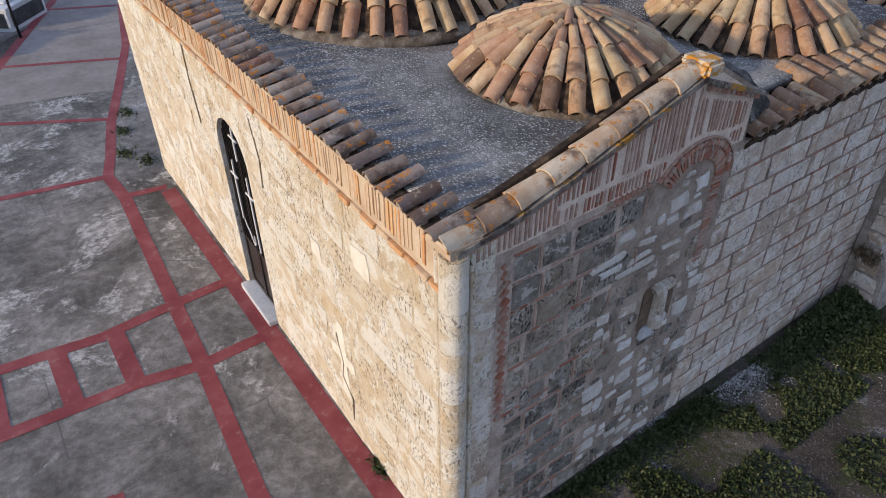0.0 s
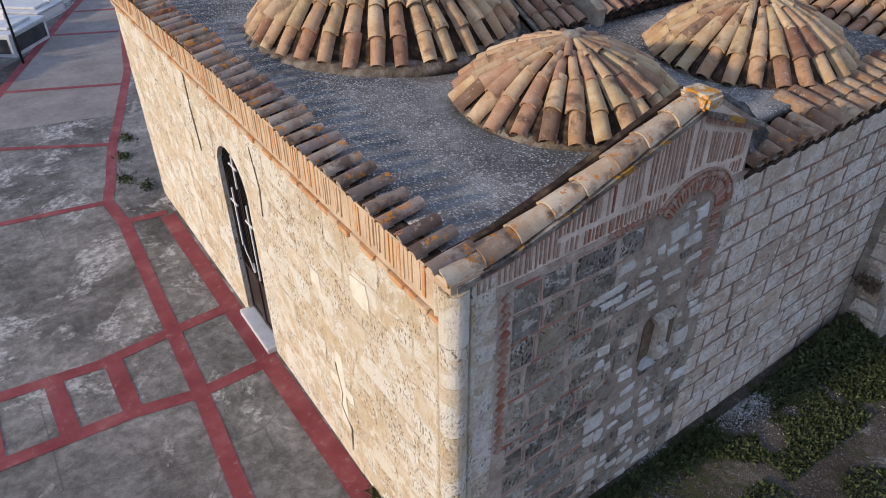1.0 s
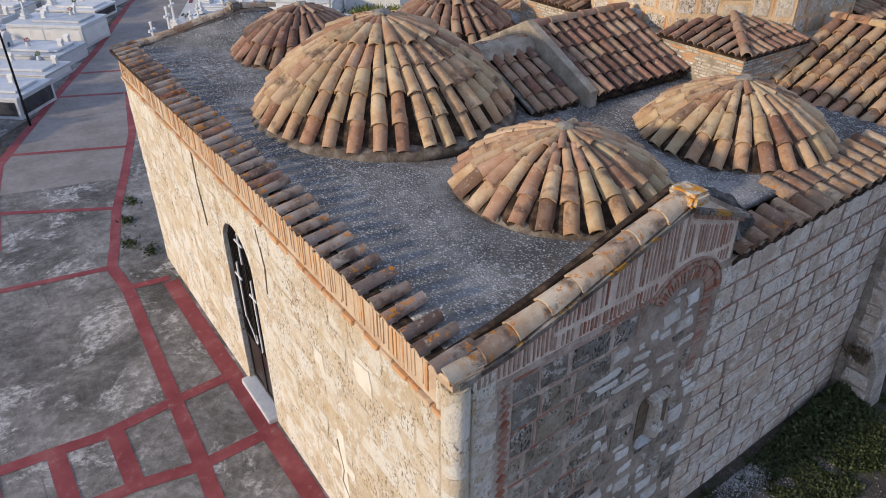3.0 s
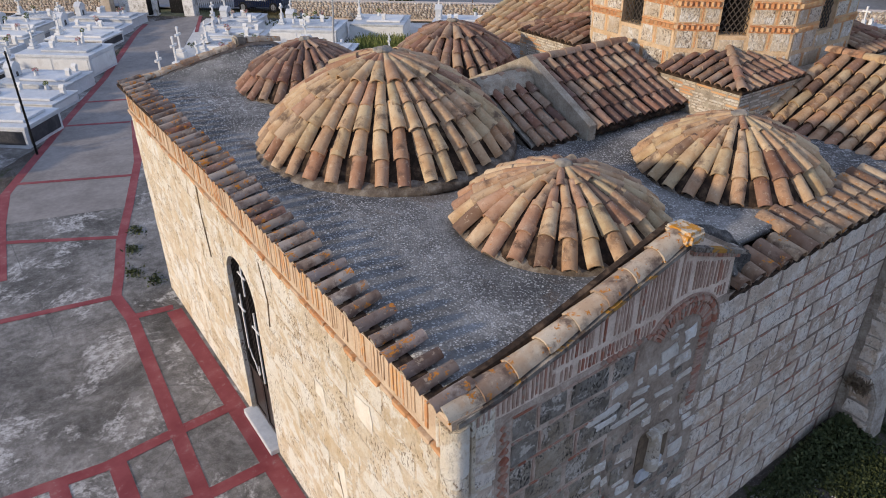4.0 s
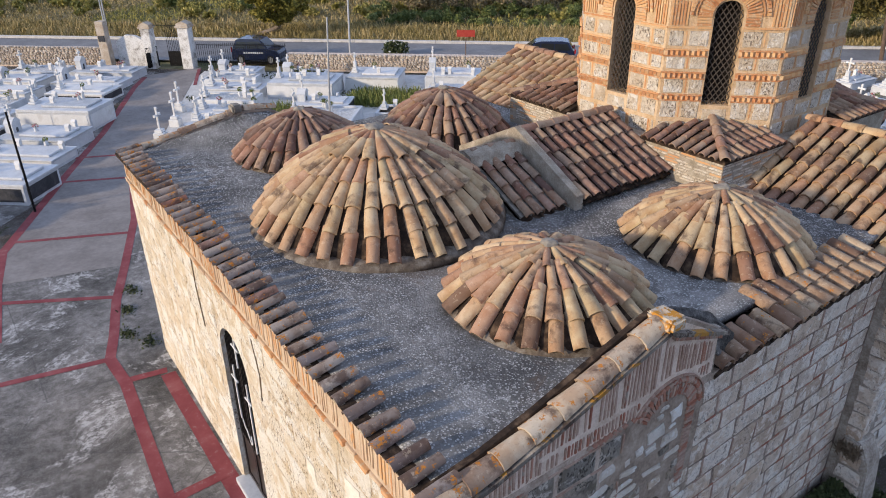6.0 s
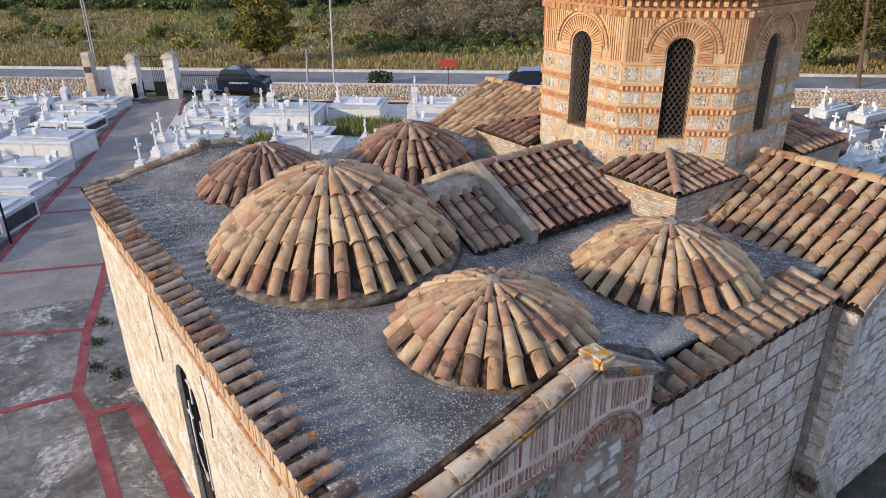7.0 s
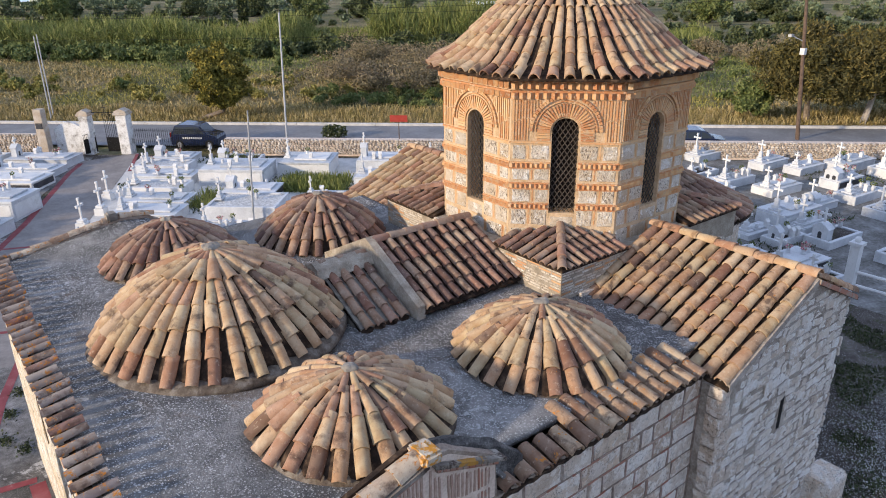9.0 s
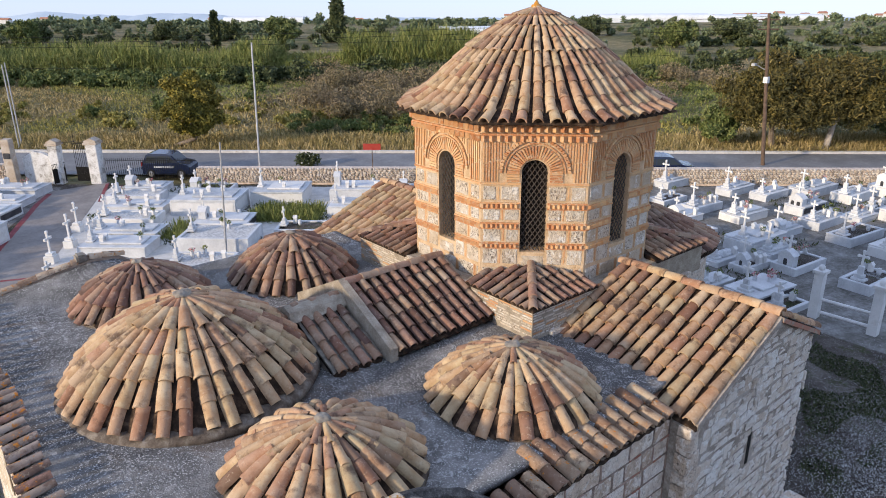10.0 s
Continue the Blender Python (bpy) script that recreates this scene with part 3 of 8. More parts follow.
def tile_set(mat, **kw):
    return [tile_mesh("roof_tile", mat, 40 + i, **kw) for i in range(6)]


def put_tile(parent, meshes, at, along, normal, sx=1.0, sy=1.0, tilt=3.0, rg=RNG, wob=2.0):
    y = along.normalized()
    x = y.cross(normal).normalized()
    z = x.cross(y)
    m = frame_of(x, y, z, at) @ Matrix.Rotation(radians(-tilt + rg.uniform(-1.2, 1.2)), 4, "X") @ Matrix.Rotation(radians(rg.uniform(-wob, wob)), 4, "Z")
    m = m @ Matrix.Rotation(radians(rg.uniform(-4, 4)), 4, "Y") @ Matrix.Diagonal((sx * rg.uniform(0.94, 1.06), sy, sx, 1))
    ob = new("roof_tile", rg.choice(meshes))
    ob.matrix_basis = m
    ob.parent = parent
    return ob


def tile_slope(parent, meshes, low, across, up, width, length, pitch, expo, keep=None, rg=RNG, lift=0.035):
    """Columns of cover tiles on a plane slope: low is the lower corner, across runs along the eave, up along the slope."""
    normal = across.cross(up).normalized()
    if normal.z < 0:
        normal = -normal
    cols = max(1, round(width / pitch))
    for c in range(cols):
        s = (c + 0.5) * width / cols + rg.uniform(-0.012, 0.012)
        rows = max(1, math.ceil((length - 0.12) / expo))
        for r in range(rows):
            d = r * expo + rg.uniform(-0.02, 0.02) - 0.04
            if keep and not keep(s, d + 0.2):
                continue
            ly = min(1.0, max(0.35, (length - d + 0.05) / 0.5))
            put_tile(parent, meshes, low + across * s + up * d + normal * lift, up, normal, 1.0, ly, rg=rg)


def pan_sheet(parent, low, across, up, width, length, pitch, name="pan_tiles"):
    """The channel tiles under the covers, as one waved sheet."""
    normal = across.cross(up).normalized()
    if normal.z < 0:
        normal = -normal
    cols = max(1, round(width / pitch))
    bm = bmesh.new()
    rows = []
    for d in (-0.06, length):
        row = []
        for i in range(cols * 4 + 1):
            dip = 0.03 * math.cos(2 * math.pi * i / 4)
            row.append(bm.verts.new(low + across * (i / 4 * width / cols) + up * d + normal * (0.0 - dip)))
        rows.append(row)
    under = [[bm.verts.new(v.co - normal * 0.06) for v in row] for row in rows]
    k = len(rows[0])
    for i in range(k - 1):
        bm.faces.new((rows[0][i], rows[0][i + 1], rows[1][i + 1], rows[1][i]))
        bm.faces.new((under[0][i + 1], under[0][i], under[1][i], under[1][i + 1]))
        bm.faces.new((rows[0][i + 1], rows[0][i], under[0][i], under[0][i + 1]))
        bm.faces.new((rows[1][i], rows[1][i + 1], under[1][i + 1], under[1][i]))
    bm.faces.new((rows[0][0], rows[1][0], under[1][0], under[0][0]))
    bm.faces.new((rows[1][-1], rows[0][-1], under[0][-1], under[1][-1]))
    bmesh.ops.recalc_face_normals(bm, faces=bm.faces[:])
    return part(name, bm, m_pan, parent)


def leaf_mesh(name, pts, size, mat, rg, flat=0.0, tall=1.0, slim=1.0):
    """Many small leaf quads round points (an n x 3 array), as one mesh."""
    n = len(pts)
    a = rg.normal(size=(n, 3))
    a[:, 2] *= 1 - flat
    a /= np.linalg.norm(a, axis=1)[:, None] + 1e-9
    b = rg.normal(size=(n, 3))
    b[:, 2] += tall - 1
    b -= a * (a * b).sum(1)[:, None]
    b /= np.linalg.norm(b, axis=1)[:, None] + 1e-9
    s = (np.asarray(size) * rg.uniform(0.6, 1.3, n))[:, None]
    w, l = a * s * 0.5 * slim, b * s * tall
    verts = np.stack([pts - w, pts + w, pts + w * 0.4 + l, pts - w * 0.4 + l], 1).reshape(-1, 3)
    me = bpy.data.meshes.new(name)
    me.vertices.add(4 * n)
    me.vertices.foreach_set("co", verts.astype(np.float32).ravel())
    me.loops.add(4 * n)
    me.loops.foreach_set("vertex_index", np.arange(4 * n, dtype=np.int32))
    me.polygons.add(n)
    me.polygons.foreach_set("loop_start", np.arange(0, 4 * n, 4, dtype=np.int32))
    me.update()
    me.materials.append(mat)
    return me


def clump_points(rg, centres, radii, per, squash=0.8):
    """Points in the shells of many overlapping clumps."""
    out = []
    for c, r in zip(centres, radii):
        v = rg.normal(size=(per, 3))
        v /= np.linalg.norm(v, axis=1)[:, None]
        v *= (r * rg.uniform(0.45, 1.05, per) ** 0.6)[:, None]
        v[:, 2] *= squash
        out.append(np.asarray(c) + v)
    return np.concatenate(out)

# ---- the church ----
X, Y, Z = Vector((1, 0, 0)), Vector((0, 1, 0)), Vector((0, 0, 1))
church = thing("church", "old Byzantine stone church with tiled domes", "church")
NORTH = 12.05          # length of the west front
WEST_U = Vector((0.012, 1, 0)).normalized()      # along the west front
SOUTH_U = Vector((1, 0.018, 0)).normalized()     # along the south wall
WEST_N, SOUTH_N = Vector((-1, 0.012, 0)).normalized(), Vector((0.018, -1, 0)).normalized()
DOOR0, DOOR1, DOOR_SPRING = 5.42, 6.68, 3.12
DOOR_R, DOOR_C = (DOOR1 - DOOR0) / 2, (DOOR0 + DOOR1) / 2


def arch_outline(c, r, z0, spring, n=14):
    pts = [(c - r, z0)] + [(c - r * math.cos(math.pi * i / n), spring + r * math.sin(math.pi * i / n)) for i in range(n + 1)] + [(c + r, z0)]
    return pts


def wall_with_arch(name, origin, u, n, s0, s1, z0, z1, c, r, a0, spring, thick, mat, parent):
    """A wall slab with one arched opening through it."""
    bm = bmesh.new()
    P = lambda s, z, d: bm.verts.new(origin + u * s + Z * z - n * d)
    k = 14
    for d in (0.0, thick):
        L = [(c - r, a0)] + [(c - r * math.cos(math.pi * i / k), spring + r * math.sin(math.pi * i / k)) for i in range(k + 1)] + [(c + r, a0)]
        # left and right strips, the piece below, and the spandrels above
        faces = [[(s0, z0), (c - r, z0), (c - r, spring), (c - r, z1), (s0, z1)], [(c + r, z0), (s1, z0), (s1, z1), (c + r, z1), (c + r, spring)]]
        if a0 > z0:
            faces.append([(c - r, z0), (c + r, z0), (c + r, a0), (c - r, a0)])
        for i in range(k):
            a, b = L[i + 1], L[i + 2]
            faces.append([a, b, (b[0], z1), (a[0], z1)])
        for f in faces:
            vs = [P(s, z, d) for s, z in f]
            bm.faces.new(vs if d == 0 else vs[::-1])
    L = arch_outline(c, r, a0, spring, k)
    for a, b in zip(L, L[1:] + L[:1]):
        bm.faces.new([P(*a, 0), P(*a, thick), P(*b, thick), P(*b, 0)])
    for a, b in (((s0, z0), (s0, z1)), ((s0, z1), (s1, z1)), ((s1, z1), (s1, z0)), ((s1, z0), (s0, z0))):
        bm.faces.new([P(*a, 0), P(*b, 0), P(*b, thick), P(*a, thick)])
    bmesh.ops.remove_doubles(bm, verts=bm.verts[:], dist=1e-4)
    bmesh.ops.recalc_face_normals(bm, faces=bm.faces[:])
    return part(name, bm, mat, parent)


O = Vector((0, 0, 0))
west_wall = wall_with_arch("west_wall", O, WEST_U, WEST_N, 0.0, NORTH, -0.3, 5.08, DOOR_C, DOOR_R, 0.0, DOOR_SPRING, 0.5, m_lime, church)
west_wall["label"] = "cream limestone wall with worn plaster"

# south wall: the west bay carries a raised gable; the rest is lower
bm = bmesh.new()


def S(s, z, d=0.0):
    return O + SOUTH_U * s + Z * z - SOUTH_N * d


RAKE = [(0.0, 5.06), (0.6, 5.14), (1.4, 5.34), (2.3, 5.62), (3.1, 5.86), (3.45, 5.84), (4.2, 5.4), (4.25, 4.76)]
prism(bm, [S(s, z, 0.0) for s, z in [(0.0, -0.3), (9.3, -0.3), (9.3, 4.66), (4.25, 4.7)] + RAKE[::-1]], -SOUTH_N * 0.16)
south_wall = part("south_wall", bm, m_greymortar, church, "grey ashlar wall with brick joints")
# closing walls out of sight: north side of the narthex block
bm = bmesh.new()
NR = [(0.15, 5.06), (1.4, 5.3), (2.9, 5.6), (3.5, 5.55), (4.3, 5.1), (4.35, 4.7), (9.3, 4.66)]
prism(bm, [Vector((0.15, NORTH, -0.3))] + [Vector((x, NORTH, z)) for x, z in NR] + [Vector((9.3, NORTH, -0.3))], (0, -0.16, 0))
north_wall = part("north_wall", bm, m_greymortar, church)

# ---- pieces shared by the walls ----
lime_blocks = stones("stone", m_lime, 5, 0.03, 0.04)
ashlar_blocks = stones("stone", m_ashlar, 6, 0.05, 0.06)
dark_blocks = stones("stone", m_dark_ashlar, 5, 0.05, 0.06)
rubble_blocks = stones("stone", m_rubble, 7, 0.14, 0.16)
flat_blocks = stones("stone", m_rubble, 8, 0.2, 0.07)
white_blocks = stones("stone", m_whitestone, 8, 0.2, 0.16)
drum_blocks = stones("stone", m_drum, 5, 0.06, 0.08)
brick_bits = stones("brick", m_brick, 4, 0.05, 0.06)
pale_bits = stones("brick", m_palebrick, 4, 0.06, 0.08)
old_brick_bits = stones("brick", m_oldbrick, 4, 0.06, 0.08)
dull_bits = stones("brick", m_dullbrick, 4, 0.06, 0.08)
quoin_blocks = stones("stone", m_ashlar, 6, 0.12, 0.12)


def in_door(s, z, w, h):
    if z - h / 2 > DOOR_SPRING + DOOR_R + 0.05:
        return False
    if z > DOOR_SPRING:
        half = math.sqrt(max(0.0, (DOOR_R + 0.04) ** 2 - max(0.0, z - h / 2 - DOOR_SPRING) ** 2))
    else:
        half = DOOR_R + 0.02
    return abs(s - DOOR_C) < half + w / 2


rg = random.Random(5)
courses(west_wall, lime_blocks, "stone", O, WEST_U, WEST_N, NORTH, 0.0, [0.42, 0.4, 0.44, 0.38, 0.42, 0.4, 0.36, 0.42, 0.4, 0.38, 0.44],
        (0.5, 1.05), 0.01, in_door, 0.006, 0.06, 0.08, rg)

# irregular patches of pale plaster left on the stone
def plaster_patch(pts2, seed, name="plaster_patch", label="pale plaster patch"):
    """A worn plate with a ragged outline, given by its corners on the west front."""
    bm = bmesh.new()
    pts = []
    for (a, za), (b, zb) in zip(pts2, pts2[1:] + pts2[:1]):
        n = max(1, round(math.hypot(b - a, zb - za) / 0.09))
        for k in range(n):
            q = Vector((a + (b - a) * k / n, za + (zb - za) * k / n, seed * 3.1))
            e = noise.noise_vector(q * 6) * 0.035
            pts.append(O + WEST_U * (q.x + e.x) + Z * (q.y + e.y) + WEST_N * 0.015)
    prism(bm, pts, -WEST_N * 0.03)
    part(name, bm, m_plaster, west_wall, label)


def cross_outline(s, z0, z1, arm, za, t):
    return [(s - t, z0), (s + t, z0), (s + t, za - t), (s + arm, za - t), (s + arm, za + t), (s + t, za + t), (s + t, z1), (s - t, z1), (s - t, za + t), (s - arm, za + t), (s - arm, za - t), (s - t, za - t)]


plaster_patch([(1.58, 3.56), (1.96, 3.6), (2.0, 3.9), (1.62, 3.96)], 1, "inset_stone", "smooth pale stone set in the wall")
plaster_patch(cross_outline(2.62, 0.74, 2.16, 0.34, 1.52, 0.1), 2, "relief_cross", "worn pale cross inlaid in the wall")
plaster_patch(cross_outline(8.78, 1.0, 2.3, 0.36, 1.6, 0.09), 3, "relief_cross", "worn pale cross inlaid in the wall")
plaster_patch([(2.9, 3.02), (3.2, 3.05), (3.18, 3.3), (2.95, 3.28)], 4)
bm = bmesh.new()
for s0, z0, s1, z1 in ((7.6, 4.5, 7.62, 3.9), (7.62, 3.9, 7.5, 3.1), (4.85, 4.3, 4.7, 3.7), (4.7, 3.7, 4.78, 3.2), (2.75, 1.9, 2.62, 1.4), (2.62, 1.4, 2.7, 1.1), (2.7, 1.1, 2.45, 0.8), (2.45, 0.8, 2.5, 0.3)):
    c0, c1 = O + WEST_U * s0 + Z * z0, O + WEST_U * s1 + Z * z1
    rod(bm, c0 + WEST_N * 0.012, c1 + WEST_N * 0.012, 0.014, 0.01, 5)
part("wall_crack", bm, m_crack, west_wall, "dark crack")["kind"] = "stuff"

# string course of bricks, the frieze of upright bricks, and the cornice under the eaves
s = 0.0
while s < NORTH - 0.1:
    w = rg.uniform(0.2, 0.3)
    lay(west_wall, brick_bits if rg.random() < 0.5 else pale_bits, "brick", O + WEST_U * (s + w / 2) + WEST_N * rg.uniform(0.045, 0.07) + Z * (4.55 + rg.uniform(-0.008, 0.008)), WEST_U, WEST_N, w - 0.012, 0.06, 0.1, rg)
    s += w
bm = bmesh.new()
m = frame_of(WEST_U, -WEST_N, Z, O)
box(bm, 0.0, NORTH, -0.018, 0.05, 4.585, 5.08, m)
part("frieze_band", bm, m_mortar, west_wall, "warm mortar band set with upright bricks")
s = 0.08
while s < NORTH - 0.08:
    w = rg.uniform(0.028, 0.05)
    if rg.random() < 0.8:
        h = rg.uniform(0.34, 0.44)
        lay(west_wall, brick_bits if rg.random() < 0.4 else pale_bits, "brick", O + WEST_U * s + WEST_N * (0.022 + rg.uniform(0, 0.014)) + Z * (4.84 + rg.uniform(-0.03, 0.03)), WEST_U, WEST_N, w, h, 0.05, rg, rg.uniform(-0.03, 0.03))
    s += w + rg.uniform(0.02, 0.05)
bm = bmesh.new()
box(bm, -0.06, NORTH, -0.07, 0.3, 5.08, 5.13, m)
part("cornice", bm, m_mortar, west_wall)

# engaged corner shaft between the two fronts
shaft = part("corner_shaft", boxes((0.03, 0.12, 0.0, 0.09, -0.1, 5.0)), m_lime, church, "rounded limestone corner shaft")
z = -0.1
while z < 4.98:
    h = min(rg.uniform(0.5, 0.8), 5.0 - z)
    bm = bmesh.new()
    rod(bm, (0.045, 0.015, z + 0.004), (0.045 + rg.uniform(-0.004, 0.004), 0.015, z + h - 0.004), 0.14, 0.139, 24)
    part("shaft_drum", bm, m_lime, shaft)
    z += h
for x, y in ((0.235, -0.012), (-0.008, 0.2)):
    bm = bmesh.new()
    rod(bm, (x, y, -0.1), (x, y, 5.0), 0.03, 0.03, 10)
    part("bead", bm, m_lime, shaft, "thin stone bead")
bm = bmesh.new()
box(bm, -0.06, 0.3, -0.08, 0.3, 5.0, 5.1)
part("corner_cap", bm, m_mortar, church)

# ---- west door ----
bm = bmesh.new()
P = lambda s, z, d: O + WEST_U * s + Z * z - WEST_N * d
L = arch_outline(DOOR_C, DOOR_R - 0.004, 0.12, DOOR_SPRING, 18)
prism(bm, [P(s, z, 0.1) for s, z in L], -WEST_N * 0.04)
door = part("door", bm, m_panel, church, "black metal double door with arched grille and white crosses")
bm = bmesh.new()
for i in range(15):
    s = DOOR0 + 0.06 + i * (DOOR1 - DOOR0 - 0.12) / 14
    top = DOOR_SPRING + math.sqrt(max(0.0, DOOR_R ** 2 - (s - DOOR_C) ** 2)) - 0.03
    rod(bm, P(s, 1.25, 0.075), P(s, top, 0.075), 0.011, n=6)
part("grille", bm, m_iron, door, "black iron bars")
for a, b in ((DOOR0 + 0.03, DOOR_C - 0.008), (DOOR_C + 0.008, DOOR1 - 0.03)):
    bm = bmesh.new()
    for z0, z1 in ((0.16, 0.24), (1.17, 1.27), (2.98, 3.06)):
        prism(bm, [P(a, z0, 0.08), P(b, z0, 0.08), P(b, z1, 0.08), P(a, z1, 0.08)], -WEST_N * 0.03)
    for s0, s1 in ((a, a + 0.06), (b - 0.06, b)):
        prism(bm, [P(s0, 0.16, 0.076), P(s1, 0.16, 0.076), P(s1, 3.06, 0.076), P(s0, 3.06, 0.076)], -WEST_N * 0.03)
    part("leaf_frame", bm, m_panel, door)


def cross_strokes(s, z0, z1, arm, zarm):
    bm = bmesh.new()
    rod(bm, P(s, z0, 0.055), P(s, z1, 0.055), 0.018, n=6)
    rod(bm, P(s - arm, zarm, 0.05), P(s + arm, zarm, 0.05), 0.018, n=6)
    return bm


part("cross", cross_strokes(DOOR_C, 3.02, 3.62, 0.16, 3.42), m_white, door, "thin white metal cross")
part("cross", cross_strokes(DOOR_C + 0.3, 1.75, 2.9, 0.15, 2.62), m_white, door, "thin white metal cross")
part("cross", cross_strokes(DOOR_C - 0.3, 1.35, 2.85, 0.15, 2.5), m_white, door, "thin white metal cross")
bm = bmesh.new()
pts = [(0.27, 1.75), (0.2, 1.62), (0.1, 1.56), (0.02, 1.42), (-0.04, 1.36), (-0.1, 1.42), (-0.08, 1.58)]
for (a, b), (c_, d_) in zip(pts, pts[1:]):
    rod(bm, P(DOOR_C + a, b, 0.06), P(DOOR_C + c_, d_, 0.06), 0.013, n=6)
part("scroll", bm, m_white, door, "bent white metal scroll")
bm = bmesh.new()
prism(bm, [P(DOOR0 - 0.02, 0.0, -0.16), P(DOOR1 + 0.06, 0.0, -0.16), P(DOOR1 + 0.06, 0.12, -0.16), P(DOOR0 - 0.02, 0.12, -0.16)], -WEST_N * 0.5)
bmesh.ops.bevel(bm, geom=bm.edges[:], offset=0.012, segments=2, affect="EDGES")
part("threshold", bm, m_marble, church, "white marble door step")

# ---- south wall stones ----
rg = random.Random(8)
ARCH_C, ARCH_R, ARCH_Z = 3.38, 0.44, 4.3
ARCH_BASE, FRIEZE_Z = 4.42, 4.75
NICHE0, NICHE1, NICHE_Z0, NICHE_Z1 = 2.93, 3.52, 2.42, 3.2


def rake_z(s):
    for (a, za), (b, zb) in zip(RAKE, RAKE[1:]):
        if a <= s <= b:
            return za + (zb - za) * (s - a) / max(b - a, 1e-6)
    return 4.66


def south_skip(s, z, w, h):
    if z + h / 2 > (FRIEZE_Z + 0.02 if s < 4.25 else 4.7):
        return True
    if s < 4.25 and math.hypot(s - ARCH_C, max(0, z - ARCH_Z)) < ARCH_R + 0.28 + w * 0.3 and z > 3.35 and abs(s - ARCH_C) < ARCH_R + 0.1 + w * 0.4:
        return True
    if abs(s - 3.22) < 0.34 + w / 2 and NICHE_Z0 - h / 2 < z < NICHE_Z1 + h / 2:
        return True
    if abs(s - 0.64) < 0.06 + w / 2 and 2.3 < z < 4.7:
        return True
    return 2.25 < s < 4.1 and z < 4.3


bm = bmesh.new()
prism(bm, [S(4.3, -0.1, -0.004), S(9.2, -0.1, -0.004), S(9.2, 4.64, -0.004), S(4.3, 4.66, -0.004)], -SOUTH_N * 0.1)
part("joint_bed", bm, m_brownbed, south_wall, "brown mortar joints")
bm = bmesh.new()
prism(bm, [S(0.3, -0.1, -0.004), S(2.2, -0.1, -0.004), S(2.3, FRIEZE_Z - 0.01, -0.004), S(0.3, FRIEZE_Z - 0.01, -0.004)], -SOUTH_N * 0.1)
part("joint_bed", bm, m_tanbed, south_wall, "tan mortar joints")
bm = bmesh.new()
prism(bm, [S(s, z, -0.006) for s, z in [(0.25, FRIEZE_Z), (4.2, FRIEZE_Z)] + [(a, za - 0.06) for a, za in RAKE[6:0:-1]] + [(0.25, 5.03)]], -SOUTH_N * 0.1)
part("frieze_band", bm, m_pinkmortar, south_wall, "pinkish mortar band set with upright bricks")
south_rows = [0.36, 0.34, 0.38, 0.33, 0.37, 0.35, 0.36, 0.34, 0.37, 0.36, 0.35, 0.36, 0.36]
bay_rows = [0.36, 0.36, 0.36, 0.36, 0.37, 0.39, 0.43, 0.45, 0.43, 0.41, 0.37, 0.36]
courses(south_wall, dark_blocks, "stone", O, SOUTH_U, SOUTH_N, 2.6, 0.0, bay_rows, (0.42, 0.72), 0.048, south_skip, 0.012, 0.1, 0.72, rg, dull_bits)
courses(south_wall, ashlar_blocks, "stone", O, SOUTH_U, SOUTH_N, 0.56, 0.0, south_rows, (0.4, 0.5), 0.02, south_skip, 0.012, 0.1, 0.2, rg)
courses(south_wall, ashlar_blocks, "stone", O, SOUTH_U, SOUTH_N, 8.9, 0.0, south_rows, (0.3, 0.95), 0.036, south_skip, 0.018, 0.1, 4.1, rg, dull_bits)
# flat and upright bricks in the joints
for a, b, gap, rows in ((0.74, 2.6, 0.12, bay_rows), (4.3, 8.85, 0.45, south_rows)):
    for z in np.cumsum(rows):
        s = a
        while s < b - 0.1:
            w = rg.uniform(0.22, 0.36)
            lim = FRIEZE_Z - 0.03 if s < 4.25 else 4.6
            if rg.random() > gap and z < lim and not south_skip(s + w / 2, z, w, 0.02):
                lay(south_wall, old_brick_bits if rg.random() < 0.6 else dull_bits, "brick", S(s + w / 2, z) + SOUTH_N * 0.02, SOUTH_U, SOUTH_N, w - 0.01, 0.026, 0.06, rg)
            s += w

# rubble fill round the niche, white in places
placed = []
